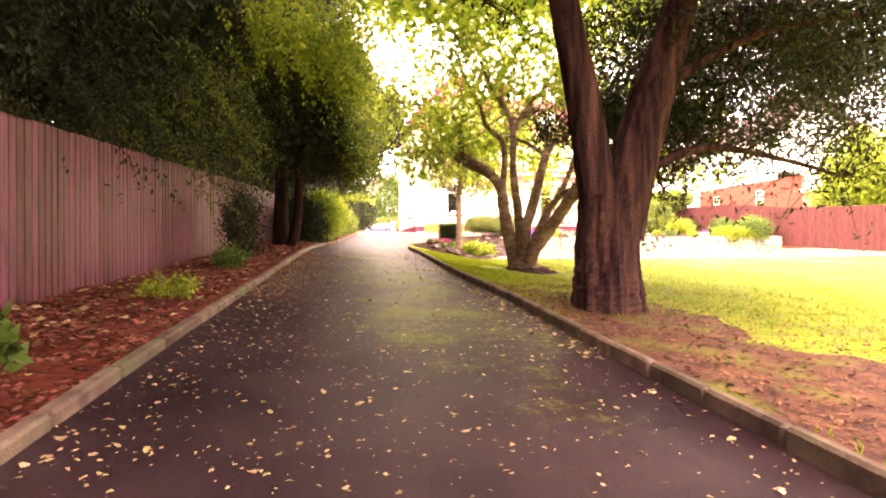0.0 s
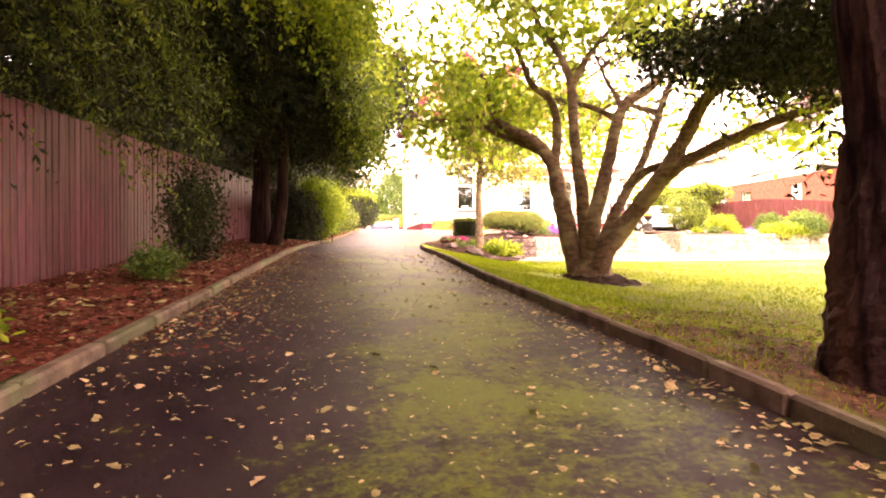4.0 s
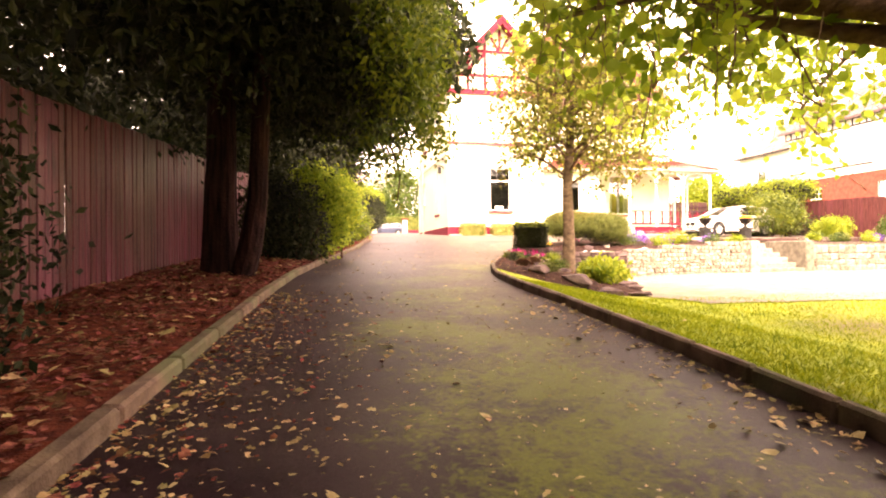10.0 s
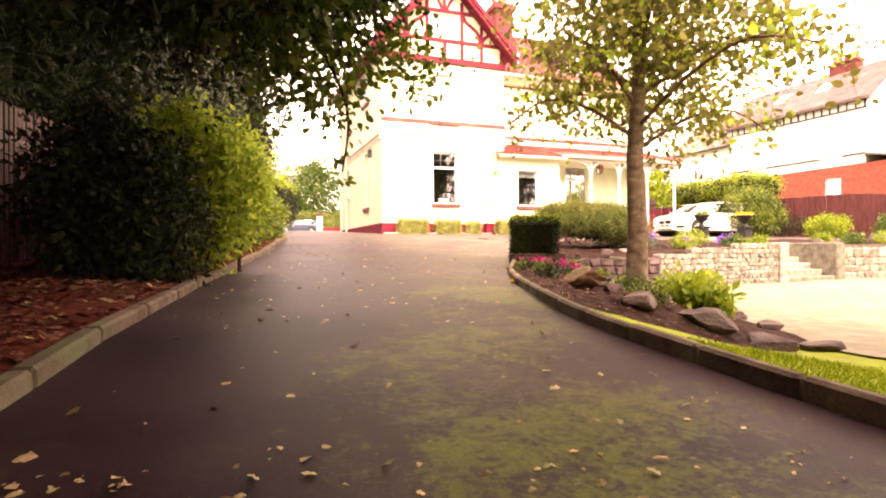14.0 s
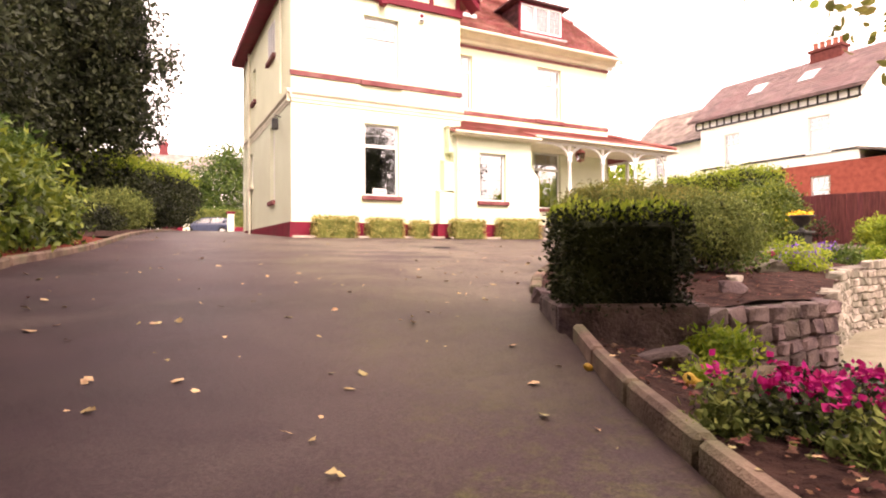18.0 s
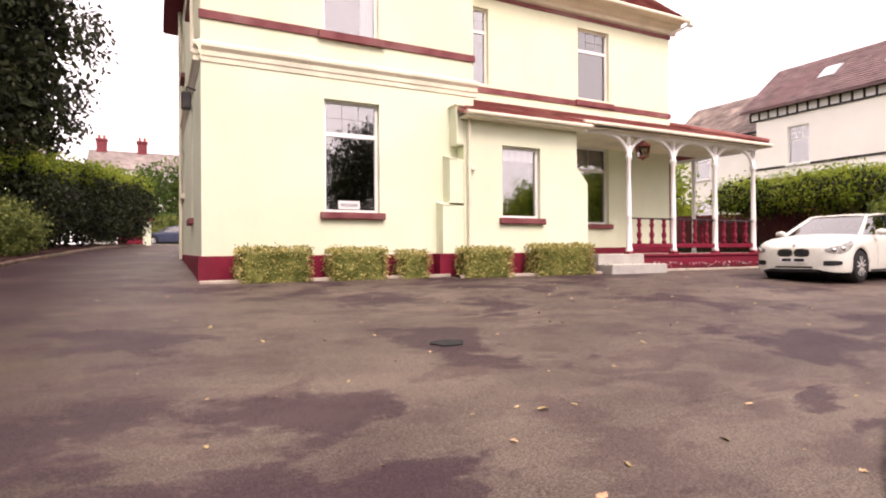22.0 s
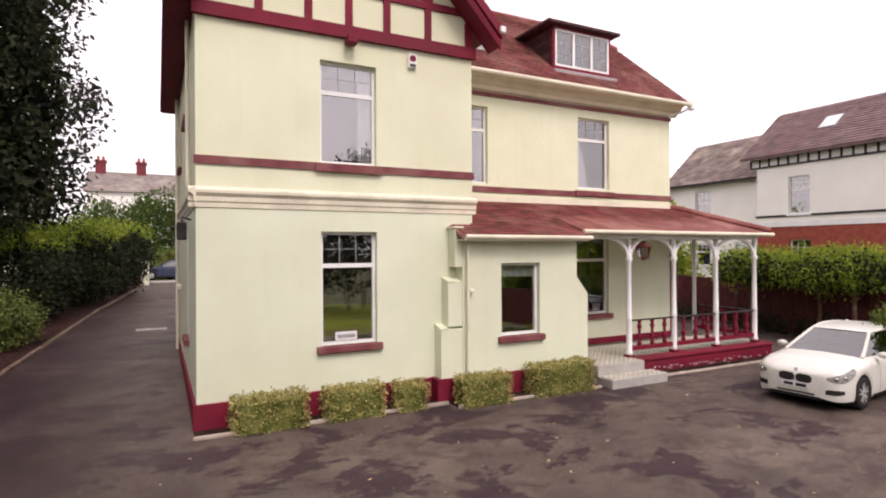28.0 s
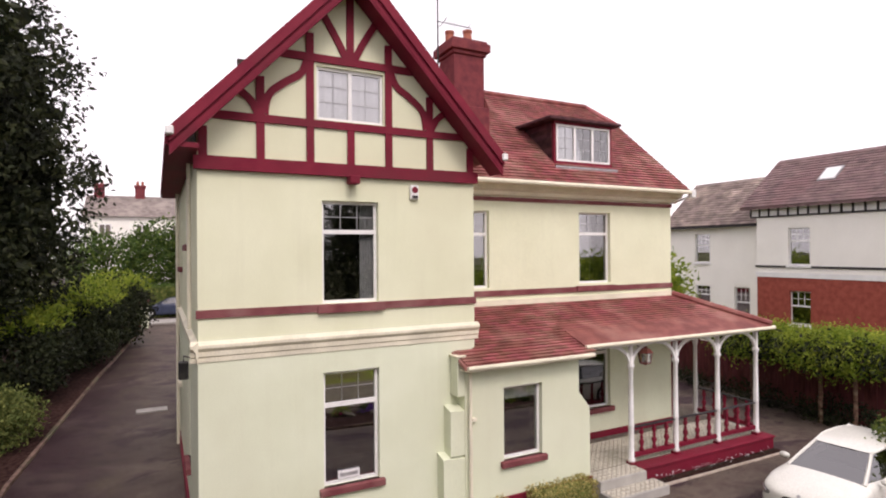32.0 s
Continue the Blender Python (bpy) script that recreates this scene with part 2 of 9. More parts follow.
EDGING = pmat("pale_edging_stone", (0.34, 0.28, 0.23), (0.46, 0.40, 0.33), 6, 0.9, 0.3, 60, rand=0.15)
PATIO = pmat("pale_gravel", (0.17, 0.145, 0.105), (0.25, 0.22, 0.165), 4, 0.95, 0.6, 120, c3=(0.20, 0.18, 0.125), scale3=0.6)
GROUND = pmat("far_ground", (0.07, 0.08, 0.03), (0.12, 0.12, 0.05), 0.3, 0.95, 0.3, 8)
STONE = pmat("rubble_stone", (0.17, 0.145, 0.12), (0.31, 0.275, 0.225), 7, 0.9, 0.6, 50, rand=0.35)
SLAB = pmat("mossy_slab", (0.075, 0.058, 0.032), (0.17, 0.135, 0.085), 6, 0.9, 0.6, 45, rand=0.3)
DSTONE = pmat("rockery_stone", (0.055, 0.034, 0.038), (0.15, 0.105, 0.098), 5, 0.9, 0.7, 40, rand=0.3)
MORTAR = pmat("wall_mortar", (0.11, 0.09, 0.075), (0.17, 0.15, 0.125), 8, 0.95, 0.5, 60)
FENCE = pmat("stained_fence_board", (0.06, 0.013, 0.023), (0.145, 0.034, 0.049), 3, 0.42, 0.2, 60, rand=0.3, stretch=(6, 6, 0.7), c3=(0.14, 0.045, 0.056), scale3=0.8, spec=0.3)
RFENCE = pmat("red_fence_board", (0.085, 0.024, 0.026), (0.145, 0.042, 0.040), 3, 0.7, 0.3, 60, rand=0.15, stretch=(6, 6, 0.7))
BARK = pmat("brown_bark", (0.018, 0.008, 0.011), (0.060, 0.030, 0.028), 3.0, 0.9, 1.0, 26, stretch=(6, 6, 0.5), c3=(0.11, 0.052, 0.042), scale3=1.0, spec=0.05)
DBARK = pmat("dark_evergreen_bark", (0.013, 0.008, 0.009), (0.042, 0.021, 0.021), 3.0, 0.9, 0.8, 26, stretch=(6, 6, 0.5), spec=0.03)
PALEBARK = pmat("pale_smooth_bark", (0.075, 0.048, 0.036), (0.22, 0.155, 0.105), 5, 0.85, 0.5, 40, stretch=(1.5, 1.5, 2.5), c3=(0.12, 0.085, 0.05), scale3=1.2)
MBARK = pmat("smooth_branch_bark", (0.085, 0.048, 0.036), (0.21, 0.125, 0.085), 8, 0.85, 0.7, 40, stretch=(1.2, 1.2, 2.2), c3=(0.27, 0.20, 0.13), scale3=2.4)
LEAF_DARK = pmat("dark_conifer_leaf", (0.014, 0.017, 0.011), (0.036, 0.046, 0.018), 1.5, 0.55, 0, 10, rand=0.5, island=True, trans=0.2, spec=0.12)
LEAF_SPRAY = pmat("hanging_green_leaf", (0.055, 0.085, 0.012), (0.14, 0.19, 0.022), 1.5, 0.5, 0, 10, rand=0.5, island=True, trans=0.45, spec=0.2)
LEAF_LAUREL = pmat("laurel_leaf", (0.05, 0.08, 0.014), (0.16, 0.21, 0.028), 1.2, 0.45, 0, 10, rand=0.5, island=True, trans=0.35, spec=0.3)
LEAF_MID = pmat("green_shrub_leaf", (0.045, 0.085, 0.018), (0.095, 0.15, 0.03), 1.5, 0.45, 0, 10, rand=0.4, island=True, trans=0.25)
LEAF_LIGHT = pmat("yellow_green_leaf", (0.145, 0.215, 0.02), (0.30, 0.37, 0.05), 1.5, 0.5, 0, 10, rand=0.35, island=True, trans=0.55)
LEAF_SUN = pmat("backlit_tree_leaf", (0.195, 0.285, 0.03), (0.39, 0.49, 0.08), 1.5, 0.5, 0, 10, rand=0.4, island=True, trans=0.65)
LEAF_VAR = pmat("variegated_box_leaf", (0.24, 0.23, 0.06), (0.52, 0.47, 0.18), 8, 0.6, 0, 30, rand=0.5, island=True, trans=0.25)
LEAF_OLIVE = pmat("olive_brown_leaf", (0.12, 0.115, 0.03), (0.25, 0.245, 0.065), 2, 0.6, 0, 20, rand=0.4, island=True, trans=0.5)
LEAF_YEW = pmat("yew_needle", (0.075, 0.10, 0.028), (0.175, 0.205, 0.06), 4, 0.7, 0, 20, rand=0.4, island=True, trans=0.15, spec=0.08)
LEAF_TAN = pmat("dry_grass", (0.085, 0.04, 0.026), (0.19, 0.10, 0.055), 4, 0.9, 0, 20, rand=0.3, island=True, trans=0.2)
FALLEN = pmat("fallen_leaf", (0.27, 0.175, 0.085), (0.50, 0.39, 0.21), 12, 0.8, 0, 60, rand=0.45, island=True)
PINK = pmat("pink_petal", (0.42, 0.012, 0.13), (0.62, 0.03, 0.24), 8, 0.6, 0, 20, rand=0.25, island=True, trans=0.2)
YELLOW = pmat("yellow_petal", (0.75, 0.42, 0.03), (0.85, 0.55, 0.05), 8, 0.6, 0, 20, rand=0.2, island=True, trans=0.2)
PURPLE = pmat("purple_petal", (0.12, 0.05, 0.28), (0.22, 0.08, 0.4), 8, 0.6, 0, 20, rand=0.2, island=True)
CREAM = pmat("cream_painted_render", (0.695, 0.715, 0.51), (0.75, 0.77, 0.565), 0.9, 0.85, 0.16, 70, c3=(0.665, 0.665, 0.475), scale3=0.25)


def lower_tint(m, height, tint):
    """Tints the render below a height paler and greener, with faint rain streaks."""
    n, l = m.node_tree.nodes, m.node_tree.links
    b = n["Principled BSDF"]
    old = b.inputs["Base Color"].links[0].from_socket
    geo, sep = n.new("ShaderNodeNewGeometry"), n.new("ShaderNodeSeparateXYZ")
    l.new(geo.outputs["Position"], sep.inputs[0])
    step = n.new("ShaderNodeMath")
    step.operation = "LESS_THAN"
    step.inputs[1].default_value = height
    l.new(sep.outputs[2], step.inputs[0])
    mix = n.new("ShaderNodeMixRGB")
    mix.blend_type = "MULTIPLY"
    mix.inputs[2].default_value = (*tint, 1)
    l.new(step.outputs[0], mix.inputs[0]), l.new(old, mix.inputs[1])
    mp, streak, ramp = n.new("ShaderNodeMapping"), n.new("ShaderNodeTexNoise"), n.new("ShaderNodeMapRange")
    mp.inputs["Scale"].default_value = (3.2, 3.2, 0.22)
    streak.inputs["Scale"].default_value, streak.inputs["Detail"].default_value = 1.6, 7
    l.new(geo.outputs["Position"], mp.inputs[0]), l.new(mp.outputs[0], streak.inputs[0])
    for k, q in enumerate((0.52, 0.78, 0.0, 0.13)):
        ramp.inputs[k + 1].default_value = q
    l.new(streak.outputs[0], ramp.inputs[0])
    dirt = n.new("ShaderNodeMixRGB")
    dirt.inputs[2].default_value = (0.52, 0.51, 0.36, 1)
    l.new(ramp.outputs[0], dirt.inputs[0]), l.new(mix.outputs[0], dirt.inputs[1])
    l.new(dirt.outputs[0], b.inputs["Base Color"])


lower_tint(CREAM, 6.52, (0.965, 1.0, 1.05))
TRIMC = pmat("cream_moulding", (0.70, 0.66, 0.51), (0.77, 0.73, 0.58), 2, 0.7, 0.2, 40, c3=(0.62, 0.585, 0.46), scale3=1.2)
SILL = pmat("weathered_maroon_paint", (0.16, 0.045, 0.05), (0.235, 0.085, 0.085), 3, 0.75, 0.2, 50, c3=(0.26, 0.13, 0.12), scale3=1.0)
MAROON = pmat("maroon_paint", (0.165, 0.010, 0.027), (0.21, 0.017, 0.036), 2.5, 0.6, 0.2, 45, c3=(0.15, 0.018, 0.03), scale3=0.8)
TILE = pmat("red_clay_tile", (0.165, 0.048, 0.044), (0.26, 0.085, 0.072), 3, 0.75, 0.3, 50, rand=0.26, island=True, c3=(0.33, 0.155, 0.13), scale3=0.8, spec=0.3)
TILE_P = pmat("porch_clay_tile", (0.165, 0.048, 0.044), (0.26, 0.085, 0.072), 3, 0.75, 0.3, 50, rand=0.26, c3=(0.33, 0.155, 0.13), scale3=0.8, spec=0.3)
SLATE = pmat("grey_slate", (0.128, 0.107, 0.097), (0.215, 0.184, 0.162), 2, 0.7, 0.3, 40, rand=0.2, island=True, c3=(0.25, 0.22, 0.19), scale3=0.6)
PLUM = pmat("plum_roof_tile", (0.132, 0.086, 0.086), (0.205, 0.138, 0.132), 2, 0.7, 0.3, 40, rand=0.16, island=True, c3=(0.17, 0.10, 0.10), scale3=0.5)
WSLATE = pmat("patchy_slate", (0.15, 0.115, 0.105), (0.24, 0.19, 0.165), 2, 0.7, 0.3, 40, rand=0.2, island=True, c3=(0.36, 0.29, 0.24), scale3=0.9)
OBRICK = pmat("orange_brick", (0.24, 0.135, 0.095), (0.34, 0.20, 0.145), 4, 0.85, 0.3, 30, rand=0.2, island=True)
BRICK = pmat("red_brick", (0.28, 0.058, 0.046), (0.38, 0.092, 0.068), 4, 0.85, 0.3, 30, rand=0.2, island=True)
DORMER = pmat("dark_hung_tile", (0.045, 0.018, 0.022), (0.095, 0.04, 0.042), 6, 0.8, 0.4, 40, rand=0.3)
CHIMNEY = pmat("chimney_brick", (0.12, 0.028, 0.03), (0.18, 0.045, 0.042), 5, 0.85, 0.4, 40, rand=0.2)
WHITE = pmat("white_paint", (0.74, 0.74, 0.72), (0.82, 0.82, 0.80), 2, 0.5, 0.1, 40, spec=0.5)
WHITEWALL = pmat("white_render", (0.85, 0.84, 0.77), (0.90, 0.89, 0.82), 0.8, 0.85, 0.3, 30)
BLACKT = pmat("black_timber", (0.025, 0.022, 0.025), (0.045, 0.04, 0.04), 4, 0.6, 0.2, 40)
IRON = pmat("black_iron", (0.02, 0.02, 0.022), (0.045, 0.042, 0.04), 8, 0.45, 0.2, 60, metal=0.4, spec=0.5)
STEP = pmat("grey_step_tile", (0.36, 0.35, 0.32), (0.43, 0.42, 0.385), 3, 0.7, 0.08, 60, rand=0.2)
PATTERN = pmat("patterned_floor_tile", (0.50, 0.47, 0.38), (0.60, 0.57, 0.47), 3, 0.6, 0.08, 60, rand=0.1)


def add_pattern(m, size=0.147):
    """Dark diamonds and rings laid into the pale floor tiles."""
    n, l = m.node_tree.nodes, m.node_tree.links
    b = n["Principled BSDF"]
    old = b.inputs["Base Color"].links[0].from_socket
    geo, sep = n.new("ShaderNodeNewGeometry"), n.new("ShaderNodeSeparateXYZ")
    l.new(geo.outputs["Position"], sep.inputs[0])

    def op(kind, a, c=0.0):
        q = n.new("ShaderNodeMath")
        q.operation = kind
        for i, v_ in enumerate((a, c)):
            if isinstance(v_, float):
                q.inputs[i].default_value = v_
            else:
                l.new(v_, q.inputs[i])
        return q.outputs[0]

    u, w = (op("ABSOLUTE", op("SUBTRACT", op("FRACT", op("DIVIDE", sep.outputs[k], size)), 0.5)) for k in (0, 1))
    d = op("ADD", u, w)
    line = op("LESS_THAN", op("ABSOLUTE", op("SUBTRACT", d, 0.5)), 0.085)
    ring = op("LESS_THAN", op("ABSOLUTE", op("SUBTRACT", d, 0.22)), 0.05)
    mix = n.new("ShaderNodeMixRGB")
    mix.inputs[2].default_value = (0.13, 0.115, 0.10, 1)
    l.new(op("MULTIPLY", op("MAXIMUM", line, ring), 0.8), mix.inputs[0]), l.new(old, mix.inputs[1])
    l.new(mix.outputs[0], b.inputs["Base Color"])


add_pattern(PATTERN)
OAKDOOR = pmat("orange_brown_wood", (0.30, 0.13, 0.03), (0.44, 0.21, 0.055), 3, 0.5, 0.1, 40, stretch=(8, 8, 0.8))
GATE = pmat("dark_gate_board", (0.035, 0.016, 0.017), (0.07, 0.03, 0.03), 3, 0.7, 0.2, 50, rand=0.2, stretch=(6, 6, 0.7))
GREYSTONE = pmat("grey_concrete", (0.25, 0.24, 0.22), (0.36, 0.34, 0.31), 6, 0.9, 0.4, 60)
# near-black lining puts the rooms' lack of light into their colour
DARKROOM = pmat("unlit_room_lining", (0.05, 0.04, 0.035), (0.08, 0.065, 0.055), 2, 0.9, 0, 20)
CURTAIN = pmat("white_net_curtain", (0.70, 0.70, 0.68), (0.80, 0.80, 0.78), 10, 0.9, 0.1, 60, trans=0.3)
PAPER = pmat("white_card", (0.7, 0.7, 0.7), (0.8, 0.8, 0.8), 10, 0.8, 0, 60)
CARPAINT = pmat("white_car_paint", (0.66, 0.66, 0.60), (0.69, 0.69, 0.63), 2, 0.22, 0, 30, spec=0.5)
RUBBER = pmat("black_rubber", (0.018, 0.018, 0.02), (0.03, 0.03, 0.03), 8, 0.8, 0.2, 60)
CHROME = pmat("bright_metal", (0.6, 0.6, 0.6), (0.7, 0.7, 0.7), 8, 0.2, 0, 60, metal=1.0, spec=0.5)
LEAD = pmat("dull_grey_metal", (0.32, 0.32, 0.33), (0.45, 0.45, 0.45), 8, 0.55, 0.1, 60, metal=0.5, spec=0.5)
POT = pmat("terracotta_pot", (0.30, 0.10, 0.07), (0.40, 0.15, 0.10), 6, 0.8, 0.2, 40)
LAMPRED = pmat("brown_lantern_metal", (0.15, 0.045, 0.035), (0.23, 0.08, 0.06), 6, 0.5, 0.1, 40)
CARBLUE = pmat("dark_blue_paint", (0.03, 0.04, 0.07), (0.04, 0.05, 0.09), 3, 0.3, 0, 30, spec=0.5)
GLASS = glass_mat("window_glass", (0.83, 0.84, 0.85), 0.23)
HEADLAMP = pmat("clear_headlamp", (0.16, 0.16, 0.15), (0.34, 0.34, 0.32), 14, 0.12, 0, 30, spec=0.5)
ALLOY = pmat("silver_alloy", (0.62, 0.62, 0.60), (0.70, 0.70, 0.68), 8, 0.35, 0, 40, metal=0.4, spec=0.5)
CARGLASS = glass_mat("car_glass", (0.16, 0.17, 0.18), 0.2)


# ---- mesh helpers ----
def link(name, bm, mat, parent=None, label="", smooth=False):
    me = bpy.data.meshes.new(name)
    bmesh.ops.recalc_face_normals(bm, faces=bm.faces)
    if smooth:
        for f in bm.faces:
            f.smooth = True
    bm.to_mesh(me)
    bm.free()
    me.materials.append(mat)
    ob = new(name, me)
    if parent:
        ob.parent = parent
    if label:
        ob["label"] = label
    return ob


def part(name, bm, mat, parent, label="", smooth=False):
    return link(name, bm, mat, parent, label, smooth)


def empty(name, at=(0, 0, 0), label="", category="", group="", kind=""):
    ob = new(name)
    ob.location = at
    ob.empty_display_size = 0.1
    return tagged(ob, label, category, group, kind)


def under(ob, parent):
    """Makes ob, built in world places, a part of an empty that stands elsewhere."""
    ob.parent = parent
    ob.matrix_parent_inverse = Matrix.Translation(parent.location).inverted()
    return ob


def box(bm, x0, x1, y0, y1, z0, z1, bevel=0.0):
    vs = [bm.verts.new(c) for c in ((x0, y0, z0), (x1, y0, z0), (x1, y1, z0), (x0, y1, z0), (x0, y0, z1), (x1, y0, z1), (x1, y1, z1), (x0, y1, z1))]
    fs = [bm.faces.new([vs[i] for i in q]) for q in ((3, 2, 1, 0), (4, 5, 6, 7), (0, 1, 5, 4), (1, 2, 6, 5), (2, 3, 7, 6), (3, 0, 4, 7))]
    if bevel:
        bmesh.ops.bevel(bm, geom=list({e for f in fs for e in f.edges}), offset=bevel, segments=1, affect="EDGES")
    return bm


def boxes(*bs, bevel=0.0):
    bm = bmesh.new()
    for b in bs:
        box(bm, *b, bevel=bevel)
    return bm


def prism(poly, lo, hi, axis="y"):
    """A flat outline (pairs) drawn out along an axis from lo to hi."""
    bm = bmesh.new()
    put = {"y": lambda a, b, c: (a, c, b), "x": lambda a, b, c: (c, a, b), "z": lambda a, b, c: (a, b, c)}[axis]
    lower, upper = ([bm.verts.new(put(a, b, c)) for a, b in poly] for c in (lo, hi))
    bm.faces.new(lower), bm.faces.new(upper[::-1])
    for i in range(len(poly)):
        j = (i + 1) % len(poly)
        bm.faces.new((lower[i], upper[i], upper[j], lower[j]))
    return bm


def tube(bm, pts, radii, seg=8, wobble=0.0, rng=random, ridge=0.0):
    """A tapering limb through points; ridge cuts fissures along it."""
    furrow = [1 + rng.uniform(-ridge, ridge) for _ in range(seg)] if ridge else [1.0] * seg
    pts = [Vector(p) for p in pts]
    rings = []
    for i, p in enumerate(pts):
        d = (pts[min(i + 1, len(pts) - 1)] - pts[max(i - 1, 0)]).normalized()
        a = d.orthogonal().normalized() if abs(d.z) < 0.9 else d.cross(Vector((0, 1, 0))).normalized()
        b = d.cross(a)
        if ridge:
            furrow = [0.8 * q + 0.2 * (1 + rng.uniform(-1.6 * ridge, 1.6 * ridge)) for q in furrow]
        rings.append([bm.verts.new(p + radii[i] * furrow[k] * (1 + rng.uniform(-wobble, wobble)) * (math.cos(k * 2 * math.pi / seg) * a + math.sin(k * 2 * math.pi / seg) * b)) for k in range(seg)])
    for r, s in zip(rings, rings[1:]):
        # turn the next ring so that it starts nearest
        k0 = min(range(seg), key=lambda k: (s[k].co - r[0].co).length)
        s[:] = s[k0:] + s[:k0]
        if (s[1].co - r[1].co).length > (s[-1].co - r[1].co).length:
            s[:] = [s[0]] + s[:0:-1]
        for k in range(seg):
            bm.faces.new((r[k], r[(k + 1) % seg], s[(k + 1) % seg], s[k]))
    bm.faces.new(rings[0][::-1]), bm.faces.new(rings[-1])
    return bm


def smooth_path(pts, n=4):
    """Points in between on a soft curve."""
    pts = [Vector(p) for p in pts]
    out = []
    for i in range(len(pts) - 1):
        a, b, c, d = pts[max(i - 1, 0)], pts[i], pts[i + 1], pts[min(i + 2, len(pts) - 1)]
        for k in range(n):
            t = k / n
            out.append(0.5 * (2 * b + (c - a) * t + (2 * a - 5 * b + 4 * c - d) * t * t + (3 * b - a - 3 * c + d) * t ** 3))
    return out + [pts[-1]]


def lathe(bm, prof, at=(0, 0, 0), seg=16):
    rings = [[bm.verts.new((at[0] + r * math.cos(2 * math.pi * k / seg), at[1] + r * math.sin(2 * math.pi * k / seg), at[2] + z)) for k in range(seg)] for r, z in prof]
    for r, s in zip(rings, rings[1:]):
        for k in range(seg):
            bm.faces.new((r[k], r[(k + 1) % seg], s[(k + 1) % seg], s[k]))
    bm.faces.new(rings[0][::-1]), bm.faces.new(rings[-1])
    return bm


def raw(name, verts, faces, mat, parent=None, smooth=False):
    me = bpy.data.meshes.new(name)
    me.from_pydata(verts if isinstance(verts, list) else verts.tolist(), [], faces if isinstance(faces, list) else faces.tolist())
    me.materials.append(mat)
    if smooth:
        me.polygons.foreach_set("use_smooth", [True] * len(me.polygons))
    ob = new(name, me)
    if parent:
        ob.parent = parent
    return ob


RNG = np.random.default_rng(7)


def unit(v):
    return v / np.maximum(np.linalg.norm(v, axis=1, keepdims=True), 1e-9)


def leaves(name, pts, size, mat, parent=None, aspect=0.5, droop=0.3, flat=0.0, out=None, oval=False):
    """Many small folded leaves at the points; droop pulls the tips down, flat lays them level, oval rounds them."""
    n = len(pts)
    d = RNG.normal(size=(n, 3))
    if out is not None:
        d = d * 0.7 + out
    d = unit(d)
    d[:, 2] = d[:, 2] * (1 - flat) - droop
    d = unit(d)
    s = unit(np.cross(d, RNG.normal(size=(n, 3)) * (1 - flat) + np.array([0, 0, 1.0]) * flat * 3))
    if flat:
        s = unit(np.cross(d, np.array([0, 0, 1.0]) + RNG.normal(size=(n, 3)) * 0.35))
    nn = np.cross(d, s)
    L = size * RNG.uniform(0.6, 1.3, (n, 1))
    if oval:
        lo, hi = pts + d * L * 0.25 - nn * L * 0.05, pts + d * L * 0.68 - nn * L * 0.07
        w = s * L * aspect * 0.5
        v = np.stack([pts, lo + w * 0.85, hi + w * 0.8, pts + d * L + nn * L * 0.06, hi - w * 0.8, lo - w * 0.85], 1).reshape(-1, 3)
        i = np.arange(n)[:, None] * 6
        return raw(name, v, np.concatenate([i + q for q in ([0, 1, 5], [1, 2, 4], [1, 4, 5], [2, 3, 4])], 0), mat, parent)
    mid = pts + d * L * 0.45 - nn * L * 0.06
    v = np.stack([pts, mid + s * L * aspect * 0.5, pts + d * L, mid - s * L * aspect * 0.5], 1).reshape(-1, 3)
    i = np.arange(n)[:, None] * 4
    f = np.concatenate([i + [0, 1, 2], i + [0, 2, 3]], 0)
    return raw(name, v, f, mat, parent)


def crown_points(blobs, clumps, per, spread, shell=0.4, sag=0.0):
    """Points in clumps through a union of ellipsoids (x, y, z, rx, ry, rz), thicker towards the outside."""
    blobs = np.array(blobs, float)
    w = blobs[:, 3] * blobs[:, 4] * blobs[:, 5]
    pick = RNG.choice(len(blobs), clumps, p=w / w.sum())
    d = unit(RNG.normal(size=(clumps, 3))) * RNG.uniform(0, 1, (clumps, 1)) ** shell
    c = blobs[pick, :3] + d * blobs[pick, 3:]
    p = np.repeat(c, per, 0) + RNG.normal(size=(clumps * per, 3)) * spread
    if sag:
        p[:, 2] -= np.abs(RNG.normal(size=len(p))) * sag
    return p


